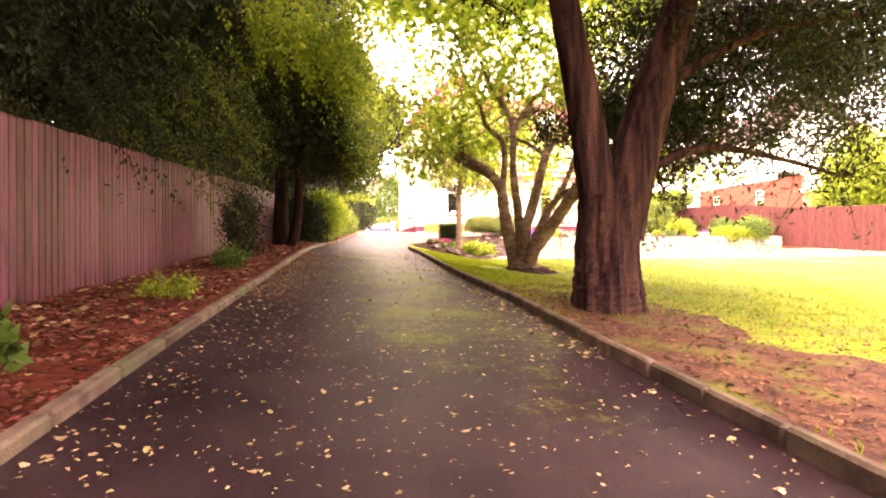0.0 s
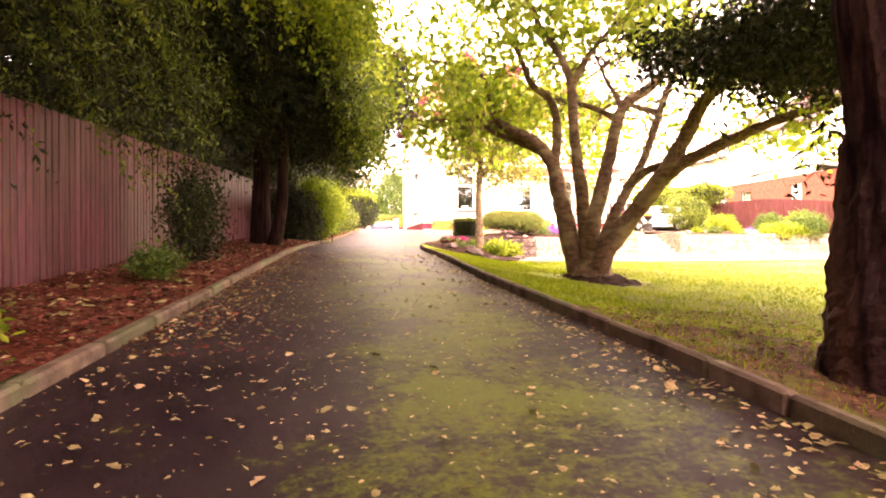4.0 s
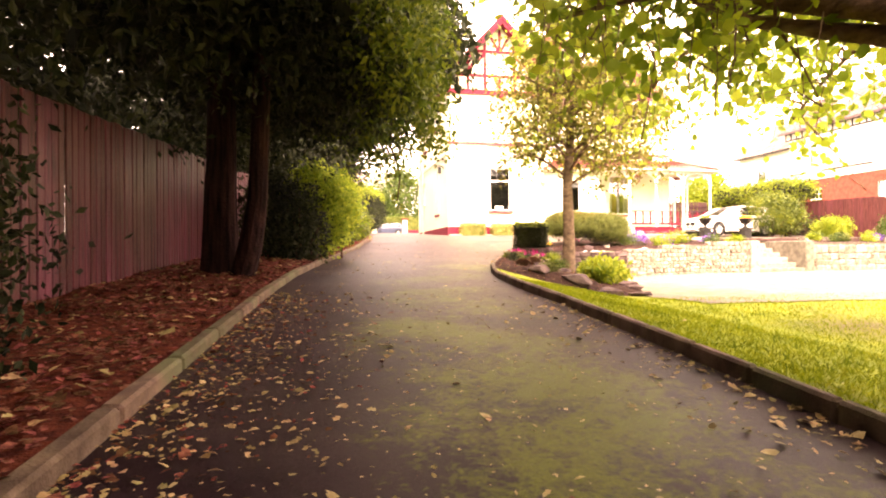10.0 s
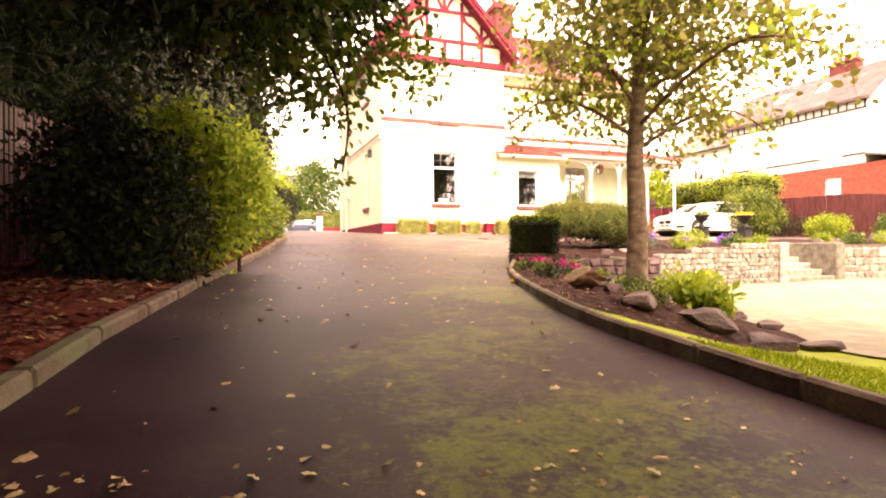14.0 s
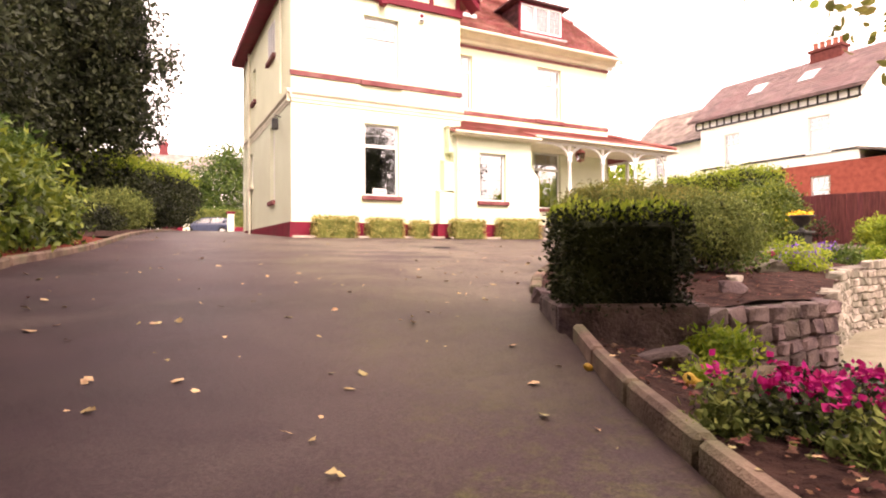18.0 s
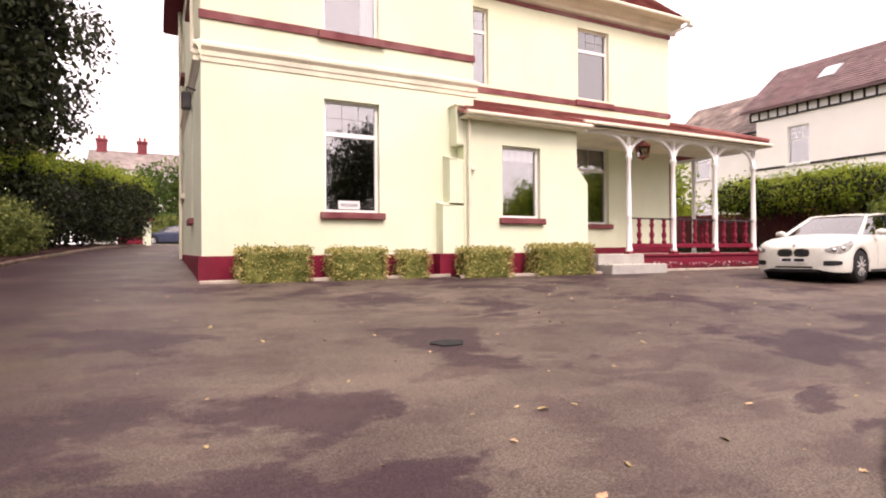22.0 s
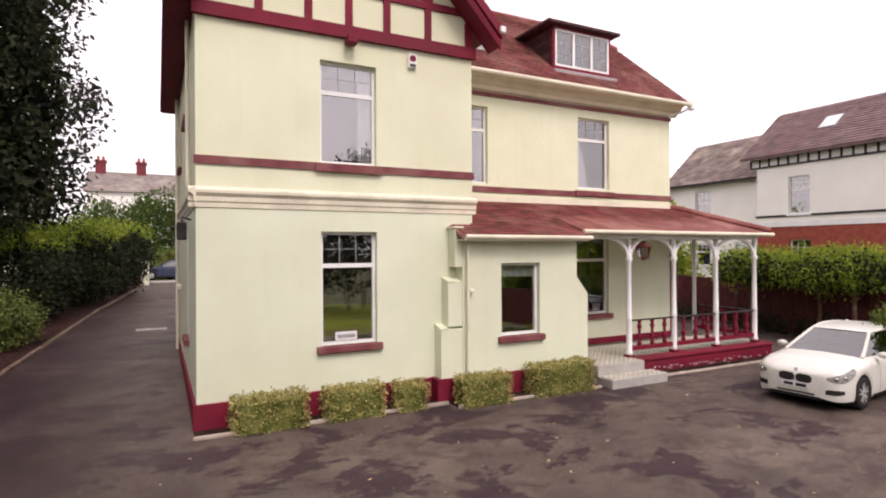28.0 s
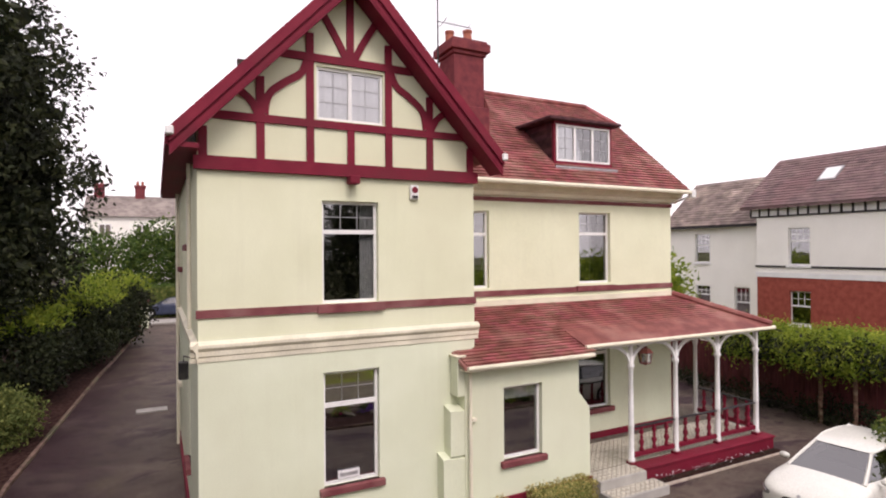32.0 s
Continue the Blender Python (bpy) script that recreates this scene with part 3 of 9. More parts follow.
def curled(name, pts, size, mat, label, category):
    """Dry curled leaves lying on the ground: lobed, bent along the rib, each at its own tilt."""
    n = len(pts)
    a = RNG.uniform(0, 2 * math.pi, n)
    L = (size * np.minimum(RNG.lognormal(-0.2, 0.35, n), 1.5))[:, None]
    d = np.stack([np.cos(a), np.sin(a), RNG.normal(0, 0.12, n)], 1)
    s = np.stack([-np.sin(a), np.cos(a), RNG.normal(0, 0.25, n)], 1) * RNG.uniform(0.18, 0.55, (n, 1))
    up = np.array([0, 0, 1.0]) * RNG.uniform(0.05, 0.30, (n, 1))
    k = []
    for t, w, h in ((0, 0, 0), (0.25, 0.8, 0.7), (0.45, 0.55, 0.9), (0.65, 1.0, 1.0), (1.0, 0.0, 0.6), (0.6, -1.0, 0.8), (0.4, -0.5, 0.5), (0.22, -0.85, 0.4)):
        j = RNG.normal(0, 0.12, (n, 3))
        k.append(pts + (d * t + s * w + up * h + j * 0.3 * (1 if t else 0)) * L)
    v = np.stack(k, 1)
    v[:, :, 2] = np.maximum(v[:, :, 2], pts[:, None, 2] - 0.004)
    i = np.arange(n)[:, None] * 8
    f = np.concatenate([i + q for q in ([0, 1, 2], [0, 2, 6], [0, 6, 7], [2, 3, 4], [2, 4, 6], [4, 5, 6])], 0)
    return tagged(raw(name, v.reshape(-1, 3), f, mat), label, category, kind="stuff")


# ---- the lie of the land ----
GY = [-60, 0, 4.5, 8, 10, 16.6, 20, 23.7, 25.2, 26.5, 28.3, 36.6, 53, 70, 120]
GZ = [-1.5, 0, 0.27, 0.48, 0.61, 1.055, 1.28, 1.46, 1.60, 1.72, 1.92, 2.41, 3.1, 3.4, 3.4]


def gz(y):
    return float(np.interp(y, GY, GZ))


def lawn_z(x, y):
    low = float(np.interp(y, [-20, 0, 6.5, 11.6, 18, 26, 40], [-0.8, 0.0, 0.34, 0.60, 0.80, 0.86, 0.9]))
    k = min(max((x - kerb_r(y)) / 2.2, 0), 1)
    return (gz(y) + 0.07) * (1 - k) + low * k


KL = [(-14, -1.7), (0, -1.42), (4.3, -1.31), (8.5, -1.12), (12.5, -0.92), (14.7, -0.79), (17.2, -0.65), (18.5, -0.53), (19.6, -0.42), (20.9, -0.21), (22.84, 0.04), (25.4, 0.60), (26.9, 0.98), (28.4, 1.25), (30.5, 1.62), (36, 1.95), (42.7, 2.2), (57.6, 3.7), (66, 4.5)]
KR = [(-14, 1.7), (0, 1.95), (4.4, 2.14), (7, 2.30), (11.4, 2.35), (14, 2.49), (16, 2.55), (17.5, 2.54), (18.5, 2.60), (19.3, 2.71), (20.2, 2.95), (20.95, 3.21), (21.5, 3.40), (22.14, 3.65), (22.8, 3.96), (23.3, 4.22), (23.7, 4.46)]


def kerb_l(y):
    return float(np.interp(y, *zip(*KL)))


def kerb_r(y):
    return float(np.interp(y, *zip(*KR)))


def fence_x(y):
    return -3.36 + 0.05 * y


def sheet(name, xs_of_y, ys, nx, zf, mat, label, category, kind="structure"):
    """A ground sheet between two edges, as a grid."""
    v, f = [], []
    for y in ys:
        a, b = xs_of_y(y)
        for i in range(nx + 1):
            x = a + (b - a) * i / nx
            v.append((x, y, zf(x, y)))
    for j in range(len(ys) - 1):
        for i in range(nx):
            k = j * (nx + 1) + i
            f.append((k, k + 1, k + nx + 2, k + nx + 1))
    return tagged(raw(name, v, f, mat, smooth=True), label, category, kind=kind)


# ---- ground, drive, beds, kerbs ----
def rough(x, y, s=0.02, f=2.0):
    return s * noise.noise((x * f, y * f, 0.3))


def ground_z(x, y):
    return gz(min(max(y, -60), 120)) * (0.8 if x > 2 else 1.0) - (1.3 if x > 2 else 0.45)


far = [-600, -200, -60, -20, 0, 10, 20, 30, 40, 60, 90, 140, 300, 700]
sheet("ground", lambda y: (-600, 600), far, 40, ground_z, GROUND, "dull green ground reaching to the horizon", "ground")

ISLAND = [(24.0, 4.64), (24.5, 4.9), (25.2, 5.35), (25.65, 5.52), (26.03, 5.80), (26.49, 6.15), (27.08, 6.75), (27.42, 7.1), (27.68, 7.4), (27.95, 7.85), (28.3, 8.6), (28.6, 9.49), (28.85, 11.0), (29.0, 13.0), (29.1, 19.0), (29.15, 25.0)]


def drive_edges(y):
    right = kerb_r(y) if y < 23.7 else float(np.interp(y, *zip(*([(23.7, 4.46)] + ISLAND))))
    return kerb_l(y) - 0.02, right + 0.02


ys = list(np.arange(-14, 23, 0.5)) + list(np.arange(23, 29.2, 0.12)) + list(np.arange(29.2, 67, 0.8))
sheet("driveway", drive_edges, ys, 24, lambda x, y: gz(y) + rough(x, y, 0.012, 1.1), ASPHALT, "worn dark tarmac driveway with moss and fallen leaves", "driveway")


def bed_l_z(x, y):
    k = min(max((kerb_l(y) - x) / 1.6, 0), 1)
    return gz(y) + 0.06 + 0.12 * k + rough(x, y, 0.05, 1.8)


sheet("bed", lambda y: (fence_x(y) - 6, kerb_l(y) - 0.10), list(np.arange(-14, 34, 0.4)), 14, bed_l_z, MULCH, "border bed covered in red-brown bark mulch", "flower bed")
sheet("bed_rear", lambda y: (-16, kerb_l(y) - 0.10), list(np.arange(33.6, 68, 1.0)), 14, lambda x, y: gz(y) + 0.08 + rough(x, y, 0.05, 1.2), SOIL, "dark soil border beside the rear drive", "flower bed")
sheet("lawn", lambda y: (max(kerb_r(y) + 0.1, min(4.2 + (y - 22.5) * 2.0, 8.0) if y > 22.5 else -9), 24.95), list(np.arange(-14, 27.2, 0.35)), 46, lambda x, y: lawn_z(x, y) + rough(x, y, 0.03, 0.9), LAWN, "bright green mown lawn beside the drive", "lawn")


def needle_edge(y):
    w = float(np.interp(y, [-3, 1, 2.5, 4.2, 5.6, 6.8, 7.6, 8.8], [2.6, 2.3, 1.9, 1.5, 1.9, 1.7, 0.7, 0.12]))
    return kerb_r(y) + 0.11, kerb_r(y) + 0.12 + max(w + 0.5 * noise.noise((y * 1.3, 3.0, 0)) + 0.25 * noise.noise((y * 4.0, 7.0, 0)), 0.04)


sheet("needle_bed", needle_edge, list(np.arange(-3, 8.8, 0.1)), 18, lambda x, y: lawn_z(x, y) + rough(x, y, 0.03, 0.9) + 0.01 + rough(x, y, 0.012, 6.0), NBED, "bare red-brown needle-covered ground under the conifer", "ground")


def patio_edge(y):
    return (float(np.interp(y, [17.6, 18.9, 19.3, 20.9, 22, 24.4, 26.8], [5.6, 5.4, 5.5, 6.2, 6.6, 8.0, 8.6])), 24.95)


sheet("patio", patio_edge, list(np.arange(17.6, 27.0, 0.3)), 30, lambda x, y: lawn_z(x, y) + 0.02 + rough(x, y, 0.03, 0.9), PATIO, "pale gravel terrace below the stone wall", "patio")


def rockery_z(x, y):
    k = min(max((x - kerb_r(y)) / max(patio_edge(y)[0] - kerb_r(y), 0.5), 0), 1)
    near = min(max((y - 19.3) / 0.5, 0), 1)
    low = lawn_z(x, y) + 0.035
    top = (gz(y) + 0.075 * min(1, 0.45 + k * 6)) * (1 - k) + low * k + (rough(x, y, 0.06, 2.2) * min(1, k * 5) + rough(x, y, 0.02, 9.0)) * (1 - k)
    top -= 0.13 * min(1, k * 5) * min(max((y - 22.6) / 0.9, 0), 1)
    return max(top, low) * near + (lawn_z(x, y) - 0.03) * (1 - near)


sheet("rockery", lambda y: ((kerb_r(y) if y < 23.7 else drive_edges(y)[1]) + 0.05, patio_edge(y)[0] + 0.1), list(np.arange(19.3, 24.7, 0.06)), 60, rockery_z, SOIL, "dark soil rockery bed with stones and low plants", "flower bed")


def terrace_lo(x):
    return float(np.interp(x, [4.4, 5.6, 8.1, 9.0, 11, 13.5, 16, 20, 25], [24.1, 24.4, 24.45, 24.9, 25.75, 26.1, 26.4, 26.6, 27.0]))


def terrace_hi(x):
    return float(np.interp(x, *zip(*[(b, a) for a, b in ISLAND])))


def terrace_z(x, y):
    base = float(np.interp(x, [5, 6, 8, 10.4, 17, 25], [1.52, 1.60, 1.60, 1.74, 1.82, 1.85]))
    lo, hi = terrace_lo(x), terrace_hi(x)
    k = min(max((y - lo) / max(hi - lo, 0.3), 0), 1)
    return base * (1 - k) + (gz(hi) + 0.07) * k + rough(x, y, 0.06, 2.0)


v, f = [], []
tx = list(np.arange(4.9, 25.0, 0.3))
for x in tx:
    lo, hi = (28.3 if 13.7 < x < 15.5 else terrace_lo(x)), terrace_hi(x) - 0.06
    for i in range(13):
        y = lo + (hi - lo) * i / 12
        v.append((x, y, terrace_z(x, y)))
for j in range(len(tx) - 1):
    for i in range(12):
        k = j * 13 + i
        f.append((k, k + 13, k + 14, k + 1))
tagged(raw("terrace_bed", v, f, SOIL, smooth=True), "raised planted bed of dark soil above the stone wall", "flower bed", kind="structure")


def kerb_run(name, pts, label, w=0.11, h=0.085, length=0.9, mat=None):
    """Kerb stones laid end to end along a line of (x, y)."""
    top = empty(name, (0, 0, 0), label, "kerb", kind="structure")
    path = [Vector((x, y, 0)) for x, y in pts]
    total = sum((b - a).length for a, b in zip(path, path[1:]))
    length = total / max(round(total / length), 1) - 0.004
    bm = boxes((-length / 2 + 0.004, length / 2 - 0.004, -w / 2, w / 2, -0.25, h), bevel=0.018)
    me = None
    # even steps along the line
    run = np.concatenate([[0], np.cumsum([(b - a).length for a, b in zip(path, path[1:])])])
    marks = np.linspace(0, total, max(round(total / length), 1) + 1)
    line = [Vector((np.interp(q, run, [p.x for p in path]), np.interp(q, run, [p.y for p in path]), 0)) for q in marks]
    for last, p in zip(line, line[1:]):
        mid, d = (p + last) / 2, (p - last).normalized()
        slope = math.degrees(math.atan2(gz(p.y) - gz(last.y), (p - last).length))
        if me is None:
            ob = part("kerb_stone", bm, mat or KERB, top)
            me = ob.data
        else:
            ob = new("kerb_stone", me)
            ob.parent = top
        ob.matrix_basis = pose(mid.x, mid.y, gz(mid.y) + random.uniform(-0.004, 0.004), 0, -slope, math.degrees(math.atan2(d.y, d.x)) + random.uniform(-0.5, 0.5))
    return top


kerb_run("kerb_left", [(x - 0.06, y) for y, x in KL if y < 67], "weathered tan concrete kerb edging the drive")
kerb_run("kerb_right", [(x + 0.06, y) for y, x in KR if y < 18.6], "weathered tan concrete kerb edging the lawn", length=0.6, h=0.11, w=0.075)
kerb_run("kerb_rockery", [(x + 0.065, y) for y, x in KR if y > 18.45] + [(4.78, 24.12)], "low dark concrete kerb edging the rockery", length=0.6, h=0.098, w=0.075)
kerb_run("kerb_island", [(5.60, 25.66), (5.86, 26.0), (6.21, 26.45), (6.80, 27.03), (7.15, 27.37), (7.45, 27.63), (7.88, 27.90), (8.63, 28.25), (9.51, 28.55), (11, 28.78), (13, 28.92), (19, 29.0), (25, 29.05)], "curved brick and concrete kerb round the planted island", length=0.42)
kerb_run("kerb_island_front", [(5.66, 25.62), (6.1, 25.40), (6.5, 25.22)], "short concrete kerb closing the planted island", length=0.42)

# ---- fences ----


def board_fence(name, pts, zf, height, mat, label, width=0.135, facing=1, gap=0.009):
    top = empty(name, (0, 0, 0), label, "fence", kind="structure")
    bm = bmesh.new()
    box(bm, -width / 2 + gap, width / 2 - gap, -0.011, 0.011, -0.2, height, bevel=0.006)
    me = None
    (xa, ya), (xb, yb) = pts
    L = math.hypot(xb - xa, yb - ya)
    ang = math.degrees(math.atan2(yb - ya, xb - xa))
    n = int(L / width)
    rails = []
    for i in range(n):
        t = (i + 0.5) / n
        x, y = xa + (xb - xa) * t, ya + (yb - ya) * t
        if me is None:
            ob = part("board", bm, mat, top)
            me = ob.data
        else:
            ob = new("board", me)
            ob.parent = top
        off = random.uniform(0.0, 0.005)
        ob.matrix_basis = pose(x, y, zf(x, y) + random.uniform(-0.012, 0.012), random.uniform(-0.3, 0.3), 0, ang + random.uniform(-280, 280) * gap) @ pose(0, off * facing, 0)
    nx, ny = -(yb - ya) / L, (xb - xa) / L
    for h in (0.35, 1.0, height - 0.3):
        r = bmesh.new()
        a = Vector((xa - nx * 0.05 * facing, ya - ny * 0.05 * facing, zf(xa, ya) + h))
        b = Vector((xb - nx * 0.05 * facing, yb - ny * 0.05 * facing, zf(xb, yb) + h))
        k = 14
        tube(r, [a.lerp(b, q / k).to_tuple()[:2] + (zf(*a.lerp(b, q / k).to_tuple()[:2]) + h,) for q in range(k + 1)], [0.04] * (k + 1), 4)
        part("rail", r, mat, top)
    return top


board_fence("fence_left", [(fence_x(-6), -6), (fence_x(33), 33)], lambda x, y: gz(y) + 0.12, 1.95, FENCE, "tall red-brown stained close-boarded wooden fence", width=0.13, facing=-1)
board_fence("fence_right", [(25.0, 12), (25.0, 46)], lambda x, y: float(np.interp(y, [12, 22, 27, 29.5, 32, 46], [0.9, 1.2, 1.5, 1.85, 2.1, 2.4])), 1.95, RFENCE, "red-brown wooden boundary fence", width=0.18, gap=0.001)
kerb_run("kerb_house", [(5.72, 36.55), (10.3, 36.55)], "thin pale edging stones before the house wall", w=0.07, h=0.05, mat=EDGING)
kerb_run("kerb_house_wing", [(10.35, 36.26), (13.9, 36.22)], "thin pale edging stones before the lean-to", w=0.07, h=0.05, mat=EDGING)
kerb_run("kerb_verandah", [(15.7, 36.32), (20.5, 36.32)], "thin pale edging stones before the verandah", w=0.07, h=0.05, mat=EDGING)
tagged(link("bed_house", boxes((5.75, 10.35, 36.58, 37.0, 2.2, 2.43), (10.35, 13.9, 36.28, 36.7, 2.2, 2.42)), SOIL), "narrow soil strip at the foot of the house", "flower bed", kind="structure")


# ---- the house ----
house = empty("house", (8.4, 40, 2.4), "large cream rendered villa with maroon half-timbered gable and red tiled roof", "house")
SIDES = {"front": lambda u, w, v, c: (u, c - w, v), "left": lambda u, w, v, c: (c - w, u, v), "right": lambda u, w, v, c: (c + w, u, v)}


def on_wall(bs, side, c):
    """Boxes given as (u0, u1, out0, out1, v0, v1) on a wall whose face stands at c."""
    put, bm = SIDES[side], bmesh.new()
    for u0, u1, w0, w1, v0, v1 in bs:
        a, b = put(u0, w0, v0, c), put(u1, w1, v1, c)
        box(bm, *[q for i in range(3) for q in sorted((a[i], b[i]))])
    return bm


def hpart(name, bm, mat, label="", smooth=False):
    return under(link(name, bm, mat, None, label, smooth), house)


def wall_mesh(u0, u1, v0, v1, holes, side, c, thick=0.3):
    """One slab of wall with openings cut through it."""
    us = sorted({u0, u1, *[q for h in holes for q in h[:2]]})
    vs = sorted({v0, v1, *[q for h in holes for q in h[2:]]})
    put, bm = SIDES[side], bmesh.new()
    node = {}

    def at_(i, j, k):
        if (i, j, k) not in node:
            node[i, j, k] = bm.verts.new(put(us[i], -thick if k else 0.0, vs[j], c))
        return node[i, j, k]

    def solid(i, j):
        if not (0 <= i < len(us) - 1 and 0 <= j < len(vs) - 1):
            return False
        mu, mv = (us[i] + us[i + 1]) / 2, (vs[j] + vs[j + 1]) / 2
        return not any(h[0] < mu < h[1] and h[2] < mv < h[3] for h in holes)

    for i in range(len(us) - 1):
        for j in range(len(vs) - 1):
            if not solid(i, j):
                continue
            for k in (0, 1):
                bm.faces.new([at_(i, j, k), at_(i + 1, j, k), at_(i + 1, j + 1, k), at_(i, j + 1, k)])
            for di, dj, e in ((-1, 0, ((i, j), (i, j + 1))), (1, 0, ((i + 1, j), (i + 1, j + 1))), (0, -1, ((i, j), (i + 1, j))), (0, 1, ((i, j + 1), (i + 1, j + 1)))):
                if not solid(i + di, j + dj):
                    (a, b), (c_, d) = e
                    bm.faces.new([at_(a, b, 0), at_(c_, d, 0), at_(c_, d, 1), at_(a, b, 1)])
    return bm


def window(u0, u1, v0, v1, side, c, sill=True, split=0.30, grid=(3, 2), curtain="", mullions=0, sill_mat=None, depth=0.11, owner=None, bar=0.006, bar_mat=None):
    """A white casement in a wall opening: outer frame, transom, leaded top light, panes, sill and curtains."""
    own = owner or house
    e = 0.055
    t = v1 - (v1 - v0) * split if split else None
    bars = []
    cells = [(u0 + e, u1 - e, v0 + e, v1 - e)]
    if t:
        bars.append(("transom", (u0 + e, u1 - e, -depth - 0.06, -depth, t - 0.04, t + 0.04)))
        cells = [(u0 + e, u1 - e, v0 + e, t - 0.04), (u0 + e, u1 - e, t + 0.04, v1 - e)]
    for k in range(mullions):
        um = u0 + (u1 - u0) * (k + 1) / (mullions + 1)
        bars.append(("mullion", (um - 0.035, um + 0.035, -depth - 0.06, -depth + 0.004, v0 + e, v1 - e)))
    frame_c = c - depth if side == "right" else c + depth
    win = under(link("window", wall_mesh(u0, u1, v0, v1, [(u0 + e, u1 - e, v0 + e, v1 - e)], side, frame_c, 0.06), WHITE, None, "white framed window"), own)
    for nm, b_ in bars:
        link(nm, on_wall([b_], side, c), WHITE).parent = win
    for i, (a, b, lo, hi) in enumerate(cells):
        pane = link("pane", on_wall([(a, b, -depth - 0.035, -depth - 0.029, lo, hi)], side, c), GLASS)
        pane.parent = win
        pane.visible_shadow = False
        if grid and (i == len(cells) - 1):
            nb = []
            for k in range(1, grid[0]):
                x = a + (b - a) * k / grid[0]
                nb.append((x - bar, x + bar, -depth - 0.03, -depth - 0.018, lo, hi))
            for k in range(1, grid[1]):
                z = lo + (hi - lo) * k / grid[1]
                nb.append((a, b, -depth - 0.03, -depth - 0.02, z - bar, z + bar))
            if nb:
                link("glazing_bar", on_wall(nb, side, c), bar_mat or LEAD).parent = win
    if sill:
        s = on_wall([(u0 - 0.09, u1 + 0.09, -0.1, 0.10, v0 - 0.13, v0)], side, c)
        bmesh.ops.bevel(s, geom=s.edges[:], offset=0.015, segments=1, affect="EDGES")
        link("sill", s, sill_mat or SILL, None, "painted stone sill").parent = win
    if curtain:
        put = SIDES[side]
        rng = random.Random(u0 * 31 + v0)
        spans = {"right": [(u1 - 0.30, u1 - 0.02)], "both": [(u0 + 0.03, u0 + 0.24), (u1 - 0.32, u1 - 0.03)], "net": [(u0 + 0.03, u1 - 0.03)], "blind": [(u0 + 0.04, u1 - 0.04)]}[curtain]
        bm = bmesh.new()
        for a, b in spans:
            n = 18
            lo, hi = (v1 - 0.32, v1 - 0.03) if curtain == "blind" else (v0 + 0.03, v1 - 0.03)
            cols = []
            for k in range(n + 1):
                u = a + (b - a) * k / n
                w = -depth - (0.05 if curtain in ("net", "blind") else 0.12) - 0.012 * math.sin(k * 1.9 + rng.random())
                low = lo + (0.035 * abs(math.sin(k * 0.95)) if curtain == "blind" else 0)
                cols.append((bm.verts.new(put(u, w, low, c)), bm.verts.new(put(u, w, hi, c))))
            for p, q in zip(cols, cols[1:]):
                bm.faces.new((p[0], q[0], q[1], p[1]))
        link("curtain", bm, CURTAIN, None, "pale curtain").parent = win
    return win


FX0, FX1, FY, RY, RX1, BY = 5.80, 11.10, 37.0, 38.75, 18.93, 45.6
W_GF, W_FF, W_GAB = (7.91, 8.99, 3.65, 5.76), (7.90, 8.99, 7.02, 8.92), (7.81, 9.11, 10.40, 11.38)
W_R1, W_R2, W_P = (11.55, 12.56, 7.05, 8.96), (15.42, 16.54, 7.06, 9.0), (15.25, 16.50, 3.62, 5.75)
hpart("wall", wall_mesh(FX0, FX1, 2.2, 9.5, [W_GF, W_FF], "front", FY), CREAM)
S1, S2, S3, S4 = (39.35, 40.1, 3.62, 6.0), (43.6, 44.5, 4.5, 5.75), (39.2, 40.3, 8.15, 9.2), (42.9, 43.6, 7.6, 8.8)
hpart("wall", wall_mesh(FY + 0.3, BY, 2.2, 9.8, [S1, S2, S3, S4], "left", FX0), CREAM)
hpart("wall", wall_mesh(FY + 0.3, RY, 2.2, 9.8, [], "right", FX1), CREAM)
hpart("wall", wall_mesh(FX1 - 0.3, RX1, 2.2, 9.75, [W_R1, W_R2, W_P], "front", RY), CREAM)
hpart("wall", wall_mesh(RY + 0.3, BY, 2.2, 9.75, [], "right", RX1), CREAM)
hpart("wall", wall_mesh(FX0, RX1, 2.2, 9.75, [], "front", BY + 0.3), CREAM)
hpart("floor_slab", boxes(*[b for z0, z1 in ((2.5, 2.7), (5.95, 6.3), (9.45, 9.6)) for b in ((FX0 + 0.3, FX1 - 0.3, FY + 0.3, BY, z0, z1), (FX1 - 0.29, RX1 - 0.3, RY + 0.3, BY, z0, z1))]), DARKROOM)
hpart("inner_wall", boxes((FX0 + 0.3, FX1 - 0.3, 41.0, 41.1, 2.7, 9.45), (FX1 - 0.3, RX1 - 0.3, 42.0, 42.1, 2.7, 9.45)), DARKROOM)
window(*W_GF, "front", FY, bar=0.004)
window(*W_FF, "front", FY, sill=False, curtain="right")
window(*W_R1, "front", RY, sill=False, curtain="")
window(*W_R2, "front", RY, sill=False, curtain="both")
window(*W_P, "front", RY, curtain="both", grid=(2, 1))
window(*S1, "left", FX0, grid=None)
window(*S2, "left", FX0, grid=None, sill_mat=TRIMC)
window(*S3, "left", FX0, grid=None, split=0, mullions=2, sill=True, depth=-0.02)
window(*S4, "left", FX0, grid=None)

hpart("inner_door", boxes((15.3, 15.95, 39.25, 39.3, 2.8, 5.9), (15.3, 16.5, 39.25, 39.3, 5.15, 5.9), bevel=0.01), OAKDOOR, "orange-brown inner door behind the glass")

